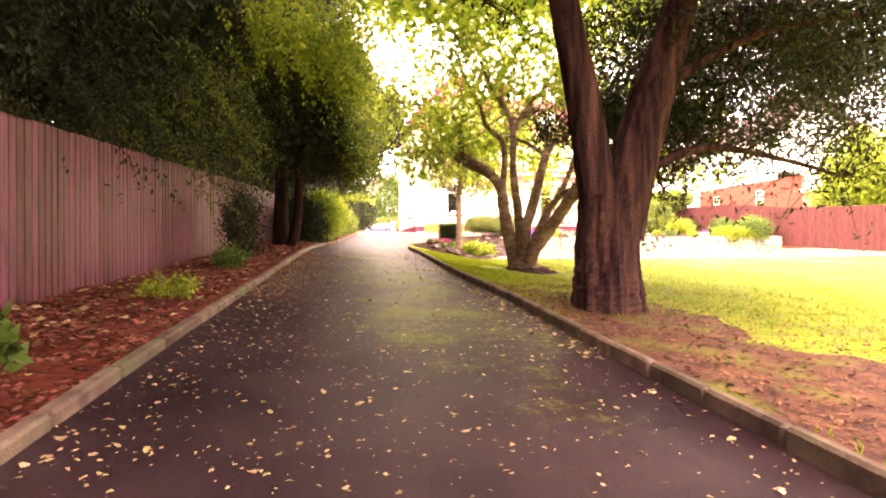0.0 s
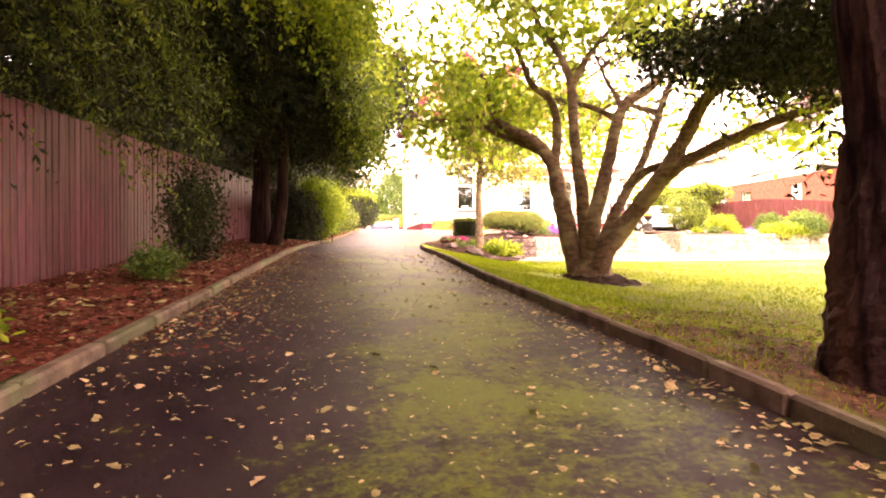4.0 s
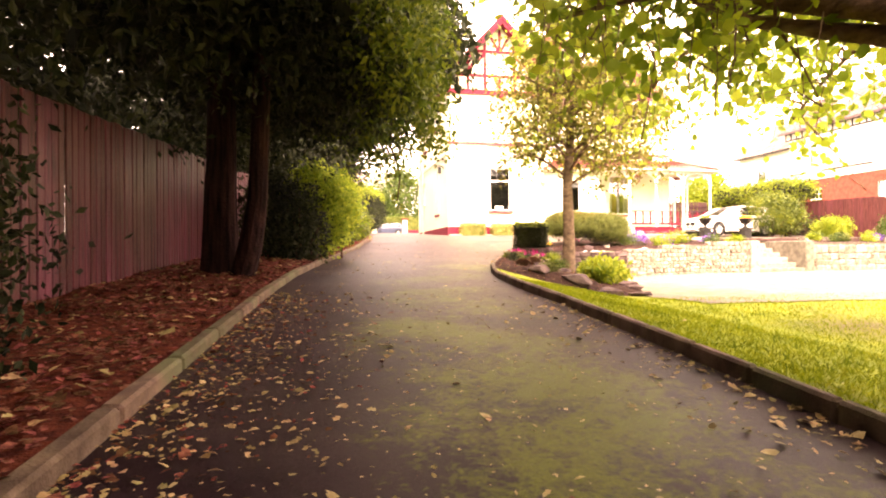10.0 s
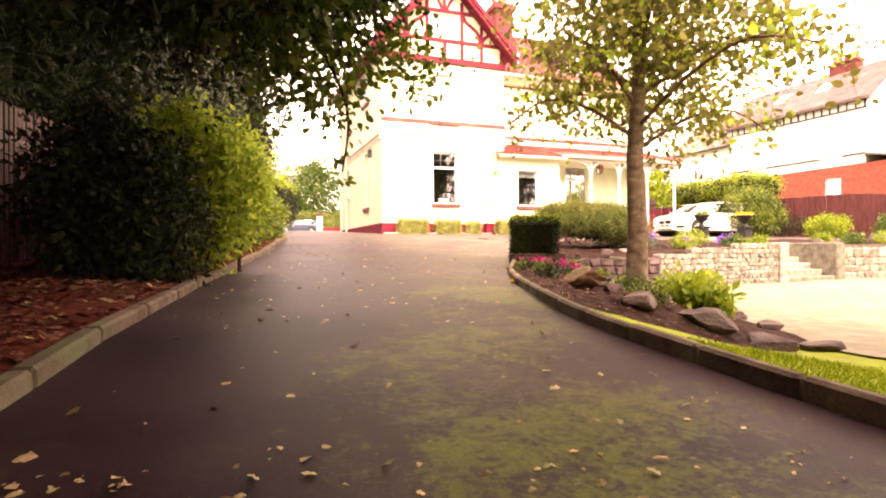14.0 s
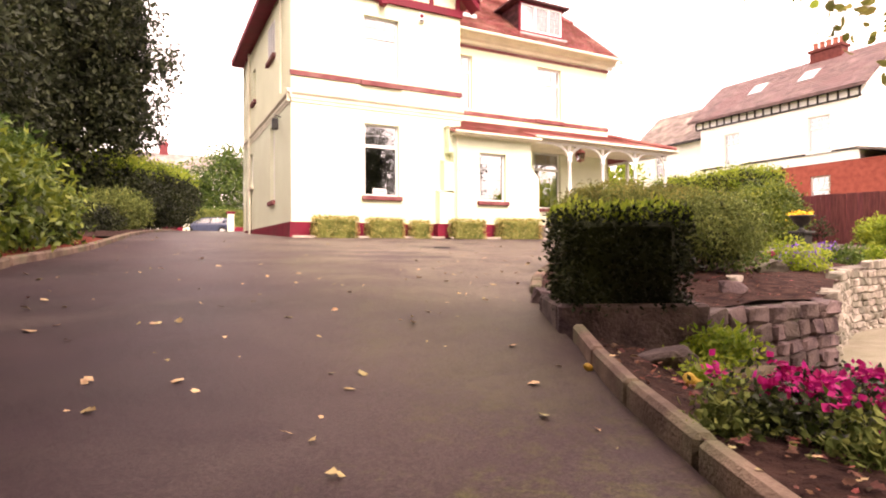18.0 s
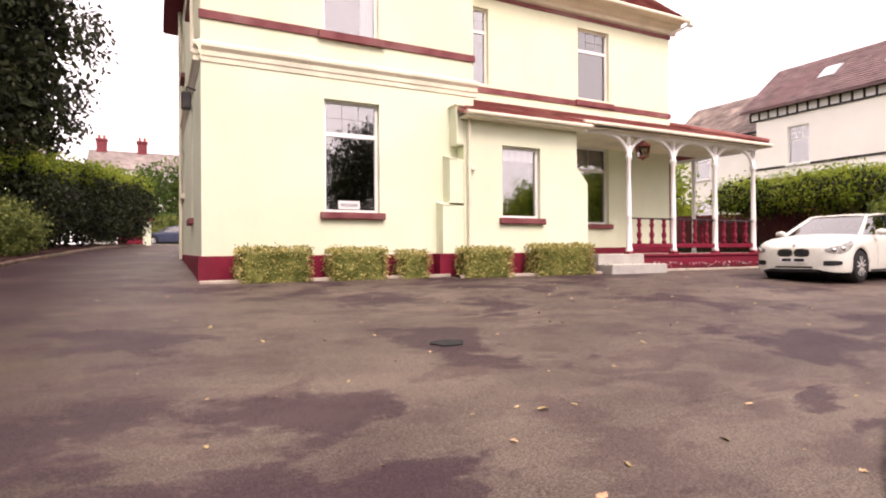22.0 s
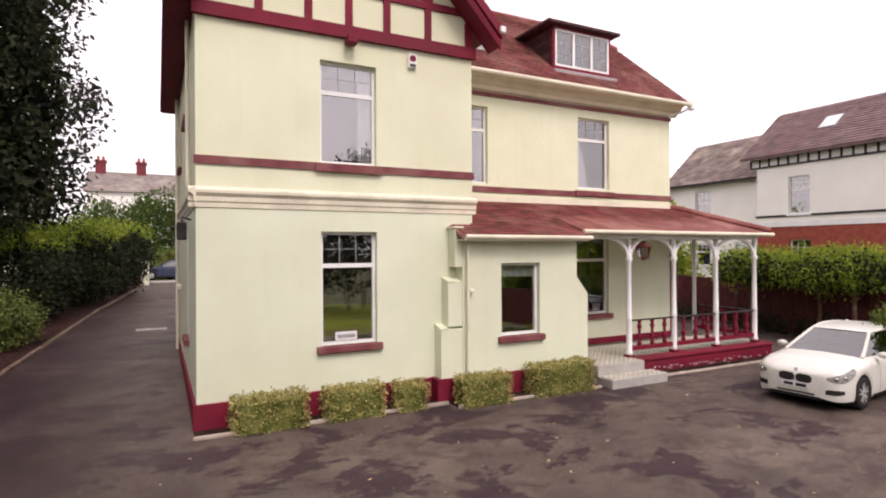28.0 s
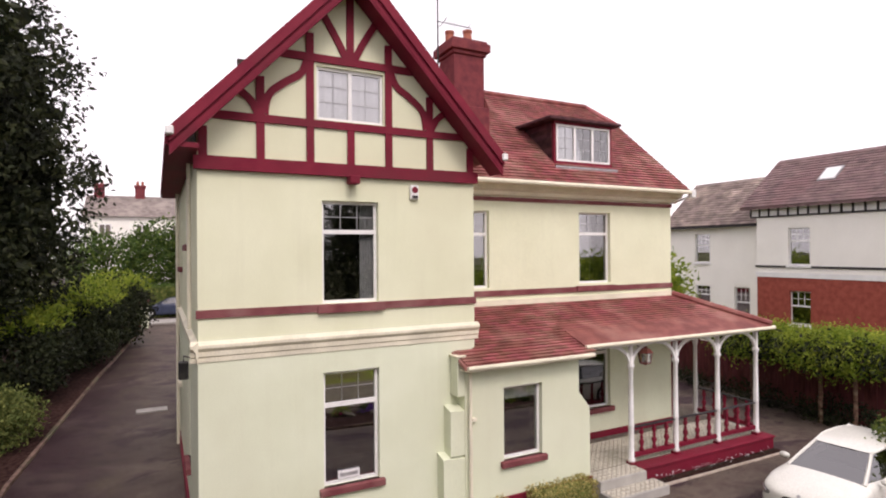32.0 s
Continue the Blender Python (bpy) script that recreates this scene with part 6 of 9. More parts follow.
# ---- cars ----
def car(loc, yaw, paint, label, plate=True):
    """A compact hatchback, nose along +x; the skin is a loft whose lower edge follows the wheel arches."""
    e = empty("car", (0, 0, 0), label, "car")
    XS = [-2.16, -2.10, -1.98, -1.7, -1.0, 0.3, 1.0, 1.5, 1.8, 1.95, 2.05, 2.11, 2.15, 2.17]
    WS = [0.56, 0.70, 0.80, 0.865, 0.885, 0.885, 0.885, 0.875, 0.845, 0.80, 0.735, 0.655, 0.55, 0.45]
    ZS = [0.78, 0.90, 0.965, 0.985, 0.985, 0.955, 0.925, 0.875, 0.825, 0.79, 0.755, 0.725, 0.695, 0.66]
    BS = [0.40, 0.30, 0.24, 0.21, 0.20, 0.20, 0.20, 0.20, 0.20, 0.20, 0.205, 0.215, 0.235, 0.26]
    AX, RW = (1.33, -1.36), 0.355

    def low(x):
        z = float(np.interp(x, XS, BS))
        for a in AX:
            if abs(x - a) < RW:
                z = max(z, 0.315 + math.sqrt(RW * RW - (x - a) ** 2))
        return z

    def ring_at(x):
        w, zt, zb = float(np.interp(x, XS, WS)), float(np.interp(x, XS, ZS)), low(x)
        cr = 0.055 * min(1.0, (2.3 - abs(x)) / 0.7)
        side = [(w + dw, zb + (zt - 0.03 - zb) * q) for q, dw in ((0.0, -0.015), (0.12, 0.004), (0.3, 0.012), (0.5, 0.012), (0.68, 0.006), (0.82, -0.004), (0.93, -0.022), (1.0, -0.05))]
        return side + [(w * 0.86, zt + cr * 0.15), (w * 0.66, zt + cr * 0.55), (w * 0.42, zt + cr * 0.82), (w * 0.2, zt + cr * 0.96), (0, zt + cr)]

    bm, rings = bmesh.new(), []
    xs = sorted(set([round(v_, 3) for v_ in np.linspace(-2.16, 1.9, 92)] + [a + RW * math.cos(k * math.pi / 16) for a in AX for k in range(17)] + XS + [1.92, 1.98, 2.0, 2.025, 2.075, 2.09, 2.13, 2.142, 2.158, 2.164]))
    for x in xs:
        half = ring_at(x)
        rings.append([bm.verts.new((x, y, z)) for y, z in half] + [bm.verts.new((x, -y, z)) for y, z in half[-2::-1]])
    for r, s in zip(rings, rings[1:]):
        for k in range(len(r) - 1):
            bm.faces.new((r[k], r[k + 1], s[k + 1], s[k]))
    bm.faces.new(rings[0]), bm.faces.new(rings[-1][::-1])
    part("body", bm, paint, e, "glossy bodywork", True)
    part("underbody", boxes((-1.95, 2.02, -0.66, 0.66, 0.17, 0.5), bevel=0.03), RUBBER, e, "black underside")

    def skin_y(x, z):
        h = ring_at(x)[:8]
        return float(np.interp(z, [q[1] for q in h], [q[0] for q in h]))

    def patch(name, s, outline, mat, label="", off=0.006, owner=None):
        """A panel that follows the bodywork: outline gives (x, low z, high z)."""
        b = bmesh.new()
        cols = []
        for x, z0, z1 in outline:
            cols.append([b.verts.new((x + off * 0.8, s * (skin_y(x, z0 + (z1 - z0) * q) + off), z0 + (z1 - z0) * q)) for q in (0, 0.33, 0.67, 1)])
        for p, q in zip(cols, cols[1:]):
            for k in range(3):
                b.faces.new((p[k], p[k + 1], q[k + 1], q[k]))
        return part(name, b, mat, owner or e, label, True)

    gb_ = bmesh.new()
    lo = [(1.0, 0.70, 0.935), (0.40, 0.80, 0.955), (-0.6, 0.81, 0.985), (-1.5, 0.78, 0.99), (-1.98, 0.68, 0.96)]
    hi = [(0.16, 0.52, 1.36), (0.0, 0.56, 1.385), (-0.6, 0.60, 1.41), (-1.4, 0.58, 1.39), (-1.72, 0.52, 1.33)]
    A_ = [[gb_.verts.new((x, s * y, z)) for s in (1, -1)] for x, y, z in lo]
    B_ = [[gb_.verts.new((x, s * y, z)) for s in (1, -1)] for x, y, z in hi]
    for i in range(4):
        for s in (0, 1):
            gb_.faces.new((A_[i][s], A_[i + 1][s], B_[i + 1][s], B_[i][s]))
    part("side_glass", gb_, CARGLASS, e, "dark tinted side windows")
    ws = bmesh.new()
    rows = []
    for q in range(5):
        t = q / 4
        x, y, z = 1.02 + (0.16 - 1.02) * t, 0.72 + (0.53 - 0.72) * t, 0.94 + 0.425 * t
        rows.append([ws.verts.new((x + 0.10 * (1 - p * p) * (1 - 0.4 * t), p * y, z)) for p in (-1, -0.6, -0.2, 0.2, 0.6, 1)])
    for a, b in zip(rows, rows[1:]):
        for k in range(5):
            ws.faces.new((a[k], a[k + 1], b[k + 1], b[k]))
    part("windscreen", ws, CARGLASS, e, "raked windscreen reflecting the sky", True)
    part("rear_window", raw_quad((-1.98, 0.66, 0.97), (-1.98, -0.66, 0.97), (-1.74, -0.5, 1.33), (-1.74, 0.5, 1.33)), CARGLASS, e)
    rf, rows = bmesh.new(), []
    for (x, y, z), lift in zip([(0.17, 0.535, 1.358), (0.08, 0.56, 1.38), (-0.25, 0.60, 1.405), (-0.6, 0.62, 1.412), (-1.0, 0.615, 1.41), (-1.4, 0.60, 1.395), (-1.7, 0.56, 1.355), (-1.92, 0.52, 1.32)], (0.012, 0.02, 0.03, 0.03, 0.03, 0.025, 0.015, 0.0)):
        rows.append([rf.verts.new((x + (0.06 * (1 - q * q) if x > 0.15 else 0), q * y, z + lift * (1 - q * q) + 0.008)) for q in (-1, -0.75, -0.4, 0, 0.4, 0.75, 1)])
    for a, b in zip(rows, rows[1:]):
        for k in range(6):
            rf.faces.new((a[k], a[k + 1], b[k + 1], b[k]))
    part("roof", rf, paint, e, "", True)
    part("cabin_lining", boxes((-1.6, 0.3, -0.5, 0.5, 0.9, 1.1), (-0.35, -0.2, -0.48, -0.12, 1.1, 1.3), (-0.35, -0.2, 0.12, 0.48, 1.1, 1.3), bevel=0.03), RUBBER, e, "dark seats and lining")
    for s in (1, -1):
        pl = bmesh.new()
        tube(pl, smooth_path([(1.02, s * 0.725, 0.93), (0.6, s * 0.64, 1.15), (0.19, s * 0.545, 1.36)], 3), [0.042, 0.04, 0.038, 0.036, 0.034, 0.032, 0.03], 6)
        tube(pl, [(0.19, s * 0.545, 1.365), (-0.25, s * 0.60, 1.405), (-0.6, s * 0.62, 1.415), (-1.2, s * 0.60, 1.40), (-1.75, s * 0.54, 1.345)], [0.028] * 5, 6)
        part("pillar", pl, paint, e)
        pl = bmesh.new()
        tube(pl, [(-0.38, s * 0.815, 0.97), (-0.48, s * 0.612, 1.41)], [0.035] * 2, 5)
        part("door_pillar", pl, RUBBER, e)
        pl = bmesh.new()
        tube(pl, [(-1.35, s * 0.79, 0.98), (-1.72, s * 0.56, 1.34)], [0.12, 0.09], 6)
        part("rear_pillar", pl, paint, e, "", True)
        mr = lathe(bmesh.new(), [(0.02, -0.09), (0.07, -0.075), (0.095, 0.0), (0.07, 0.06), (0.01, 0.08)], (0, 0, 0), 12)
        mr.transform(Matrix.Translation((0.66, s * 0.97, 1.0)) @ pose(0, 0, 0, 90 * s, 0, 0) @ Matrix.Diagonal((0.7, 0.75, 1.3, 1)))
        part("mirror", mr, paint, e, "", True)
        hl = patch("headlight", s, [(2.14, 0.60, 0.655), (2.12, 0.582, 0.672), (2.10, 0.570, 0.686), (2.06, 0.562, 0.704), (2.0, 0.564, 0.724), (1.93, 0.58, 0.748), (1.85, 0.608, 0.775), (1.77, 0.645, 0.795), (1.70, 0.69, 0.812), (1.63, 0.755, 0.825)], HEADLAMP, "swept-back headlight with clear lens")
        for x, z, r in ((2.075, 0.632, 0.045), (1.94, 0.66, 0.042)):
            ln = lathe(bmesh.new(), [(r, 0), (r * 0.9, 0.012), (r * 0.4, 0.02)], (0, 0, 0), 14)
            ln.transform(Matrix.Translation((x, s * skin_y(x, z) + s * 0.004, z)) @ pose(0, 0, 0, 0, 90, s * (38 if x > 2 else 52)))
            part("lens", ln, CHROME, hl, "bright round lamp lens")
        patch("intake", s, [(2.155, 0.335, 0.42), (2.13, 0.33, 0.43), (2.10, 0.33, 0.43), (2.06, 0.335, 0.43), (2.01, 0.345, 0.425), (1.97, 0.36, 0.415)], RUBBER, "black lower air intake")
        gr = bmesh.new()
        rim = bmesh.new()
        for m, k, dx in ((gr, 1.0, 0.012), (rim, 1.13, 0.006)):
            pts = [(math.copysign(abs(math.cos(a)) ** 0.6, math.cos(a)) * 0.135 * k, math.copysign(abs(math.sin(a)) ** 0.7, math.sin(a)) * 0.072 * (1 + (k - 1) * 1.7)) for a in [2 * math.pi * i / 24 for i in range(24)]]
            fr = [m.verts.new((2.176 + dx, y + s * 0.158, z + 0.585)) for y, z in pts]
            bk = [m.verts.new((2.10, y + s * 0.158, z + 0.585)) for y, z in pts]
            m.faces.new(fr), m.faces.new(bk[::-1])
            for i in range(24):
                m.faces.new((fr[i], bk[i], bk[(i + 1) % 24], fr[(i + 1) % 24]))
        g_ = part("grille", gr, RUBBER, e, "black kidney-shaped grille")
        part("grille_rim", rim, CHROME, g_, "thin bright rim")
        for x in (0.62, -0.42, -1.12):
            patch("door_seam", s, [(x - 0.005, max(low(x) + 0.06, 0.3), 0.90), (x + 0.005, max(low(x) + 0.06, 0.3), 0.90)], RUBBER, off=0.003)
        for x in (-0.25, -0.98):
            part("door_handle", boxes((x - 0.09, x + 0.09, min(s * 0.88, s * 0.915), max(s * 0.88, s * 0.915), 0.80, 0.825), bevel=0.008), paint, e)
        patch("sill_trim", s, [(x, 0.205, 0.245) for x in (-0.95, -0.5, 0, 0.5, 0.93)], RUBBER, off=0.004)
    part("lower_intake", boxes((2.10, 2.178, -0.36, 0.36, 0.272, 0.318), bevel=0.012), RUBBER, e, "black lower air intake")
    part("splitter", boxes((2.0, 2.165, -0.46, 0.46, 0.19, 0.262), bevel=0.02), RUBBER, e)
    badge = lathe(bmesh.new(), [(0.036, 0), (0.034, 0.012)], (0, 0, 0), 14)
    badge.transform(Matrix.Translation((2.135, 0, 0.735)) @ pose(0, 0, 0, 0, 60, 0))
    part("badge", badge, LEAD, e)
    if plate:
        pl = part("number_plate", boxes((2.172, 2.188, -0.26, 0.26, 0.385, 0.495)), PAPER, e, "white number plate with dark bars")
        part("plate_bar", boxes((2.189, 2.192, 0.02, 0.21, 0.41, 0.47)), RUBBER, pl)
        part("plate_bar", boxes((2.189, 2.192, -0.21, -0.04, 0.41, 0.47)), RUBBER, pl)
    for x in AX:
        liner = lathe(bmesh.new(), [(0.34, -0.80), (0.34, 0.80)], (0, 0, 0), 28)
        liner.transform(Matrix.Translation((x, 0, 0.325)) @ pose(0, 0, 0, 90))
        part("arch_liner", liner, RUBBER, e)
        for s in (1, -1):
            ty = lathe(bmesh.new(), [(0.215, -0.09), (0.29, -0.095), (0.312, -0.07), (0.318, 0.0), (0.312, 0.07), (0.29, 0.095), (0.215, 0.09)], (0, 0, 0), 28)
            m = Matrix.Translation((x, s * 0.785, 0.315)) @ pose(0, 0, 0, 90)
            ty.transform(m)
            w = part("wheel", ty, RUBBER, e, "black tyre", True)
            rm = lathe(bmesh.new(), [(0.226, -0.085), (0.228, 0.085), (0.222, 0.1), (0.205, 0.098), (0.20, -0.09)], (0, 0, 0), 28)
            for k in range(10):
                b = prism([(0.03, -0.022), (0.21, -0.012), (0.21, 0.012), (0.03, 0.022)], -0.092, 0.092, "z")
                b.transform(pose(0, 0, 0, 0, 0, (k // 2) * 72 + (k % 2) * 28))
                me_ = bpy.data.meshes.new("t")
                b.to_mesh(me_)
                b.free()
                rm.from_mesh(me_)
                bpy.data.meshes.remove(me_)
            lathe(rm, [(0.06, -0.09), (0.06, 0.095), (0.03, 0.1)], (0, 0, 0), 12)
            rm.transform(m)
            part("rim", rm, ALLOY, w, "silver multi-spoke alloy rim")
    e.matrix_basis = pose(*loc, 0, 0, yaw)
    return e


def raw_quad(*c):
    bm = bmesh.new()
    bm.faces.new([bm.verts.new(q) for q in c])
    return bm


car((18.82, 33.92, gz(33.9) - 0.01), 186, CARPAINT, "white compact hatchback parked on the tarmac forecourt")
car((6.3, 72.0, 3.4), 170, CARBLUE, "dark blue car parked in the street beyond the gate", plate=False)


# ---- trees and plants ----
def tree(name, at_, label, category="tree", group=""):
    return empty(name, at_, label, category, group)


def limb(e, name, pts, r0, r1, mat, seg=9, n=4, ridge=0.0):
    p = smooth_path(pts, n)
    k = len(p)
    bm = tube(bmesh.new(), p, [r0 + (r1 - r0) * (i / (k - 1)) ** 0.8 for i in range(k)], seg, 0.02 if ridge else 0.10, ridge=ridge)
    return under(link(name, bm, mat, None, "", not ridge), e)


def twigs(e, starts, count, length, r, mat, name="twig_mass", up=0.2):
    """Thin side shoots from points along the limbs."""
    bm = bmesh.new()
    ends = []
    for _ in range(count):
        a = Vector(random.choice(starts))
        d = Vector((random.gauss(0, 1), random.gauss(0, 1), random.gauss(up, 0.6))).normalized()
        L = length * random.uniform(0.5, 1.2)
        b = a + d * L * 0.5 + Vector((0, 0, 0.06))
        c = a + d * L + Vector((random.gauss(0, 0.15), random.gauss(0, 0.15), -0.05 * L)) * L
        tube(bm, [a, b, c], [r, r * 0.65, r * 0.3], 4)
        ends += [b, c]
    tagged(under(link(name, bm, mat), e), kind="stuff")
    return ends


# twin-stemmed conifer beside the drive, standing on the lawn edge
ced = tree("conifer_tree", (3.2, 6.05, 0.36), "large forked conifer with fissured red-brown bark")
limb(ced, "trunk", [(3.2, 6.05, 0.1), (3.19, 6.03, 0.5), (3.18, 6.02, 1.0), (3.2, 6.0, 1.7)], 0.47, 0.33, BARK, 44, 14, 0.10)
limb(ced, "stem", [(3.13, 6.0, 1.3), (3.02, 6.0, 2.0), (2.85, 6.0, 3.0), (2.6, 6.0, 4.3), (2.4, 6.0, 6.5)], 0.25, 0.14, BARK, 32, 9, 0.09)
limb(ced, "stem", [(3.27, 6.0, 1.25), (3.48, 5.95, 2.1), (3.75, 5.9, 3.0), (4.1, 5.9, 4.1), (4.4, 5.9, 6.5)], 0.32, 0.17, BARK, 36, 9, 0.09)
lw = [[(3.6, 5.85, 2.0), (4.5, 6.0, 2.3), (5.8, 6.3, 2.25), (7.2, 6.7, 2.1)], [(3.6, 5.85, 2.2), (4.3, 6.8, 2.2), (5.2, 8.0, 2.0)], [(3.7, 5.8, 2.9), (5.0, 5.6, 3.6), (6.8, 5.4, 3.9)], [(3.8, 5.8, 3.4), (5.0, 7.0, 3.9), (6.0, 8.6, 4.0)], [(3.9, 5.8, 4.0), (4.6, 4.4, 4.4), (5.6, 3.2, 4.5)], [(2.5, 5.95, 4.2), (2.2, 7.2, 4.7), (2.4, 8.4, 4.9)], [(3.8, 5.8, 3.2), (5.0, 8.0, 4.1), (6.0, 10.2, 4.2), (6.6, 11.6, 4.0)]]
cl = []
for p in lw:
    limb(ced, "bough", p, 0.07, 0.02, BARK, 6)
    cl += [tuple(q) for q in smooth_path(p, 6)[4:]]
cl = twigs(ced, cl, 260, 1.0, 0.012, BARK)
pts = crown_points([(5.6, 6.4, 4.3, 2.4, 2.8, 1.5), (7.6, 7.4, 4.3, 2.2, 2.8, 1.7), (9.5, 9.0, 4.6, 2.0, 2.6, 1.6), (6.2, 4.2, 4.8, 2.4, 1.8, 1.4), (6.0, 8.4, 4.6, 2.2, 1.6, 1.4), (6.7, 10.6, 4.5, 1.5, 1.8, 0.9)], 2600, 26, 0.17, 0.6, 0.15)
pts = np.concatenate([pts, np.repeat(np.array([tuple(c) for c in cl]), 12, 0) + RNG.normal(size=(len(cl) * 12, 3)) * 0.12])
low = crown_points([(4.5, 8.1, 3.05, 0.55, 0.6, 0.36), (5.2, 8.8, 3.5, 0.7, 0.7, 0.5), (4.5, 9.0, 3.4, 0.6, 0.6, 0.28), (3.8, 9.2, 3.35, 0.5, 0.5, 0.25), (5.9, 8.2, 3.2, 0.7, 0.7, 0.5), (5.5, 10.6, 4.0, 0.9, 0.8, 0.4), (6.2, 10.3, 3.75, 0.8, 0.7, 0.3), (7.2, 10.6, 3.9, 0.9, 0.9, 0.5)], 620, 26, 0.13, 0.6, 0.15)
under(leaves("crown", np.concatenate([pts, low]), 0.10, LEAF_DARK, None, 0.35, 0.5), ced)
# crown added above the view so that the conifer shades the drive
under(leaves("upper_crown", crown_points([(4.0, 5.8, 7.6, 3.6, 4.2, 1.7), (1.6, 5.0, 8.4, 2.6, 3.6, 1.3), (5.0, 1.0, 7.4, 3.4, 3.2, 1.8)], 1500, 9, 0.25, 0.5), 0.34, LEAF_DARK, None, 0.6, 0.4), ced)

# spreading many-stemmed tree on the lawn
mag = tree("spreading_tree", (4.15, 11.75, 0.6), "spreading many-stemmed tree with light green leaves")
base = bmesh.new()
lathe(base, [(0.50, 0.0), (0.40, 0.08), (0.33, 0.16), (0.27, 0.26), (0.2, 0.36), (0.08, 0.42)], (4.30, 11.94, 0.55), 18)
for v_ in base.verts:
    v_.co += Vector((random.uniform(-0.05, 0.05), random.uniform(-0.05, 0.05), random.uniform(-0.03, 0.03)))
under(link("trunk", base, MBARK, None, "", True), mag)
mb = lathe(bmesh.new(), [(1.0, -0.03), (0.9, 0.02), (0.8, 0.06), (0.7, 0.09), (0.62, 0.12), (0.55, 0.14), (0.47, 0.17), (0.4, 0.19)], (4.3, 11.9, 0.53), 90)
for v_ in mb.verts:
    d_ = Vector((v_.co.x - 4.3, v_.co.y - 11.9, 0))
    k_ = 1 + 0.28 * noise.noise(d_.normalized() * 1.6 + Vector((3, 0, 0))) + 0.12 * noise.noise(d_.normalized() * 5)
    v_.co = Vector((4.3 + d_.x * k_, 11.9 + d_.y * k_, v_.co.z + 0.05 * noise.noise(v_.co * 5) + 0.03 * noise.noise(v_.co * 17)))
tagged(link("soil_ring", mb, SOIL, None, "", True), "dark bare soil ring round the tree foot", "soil", kind="structure")
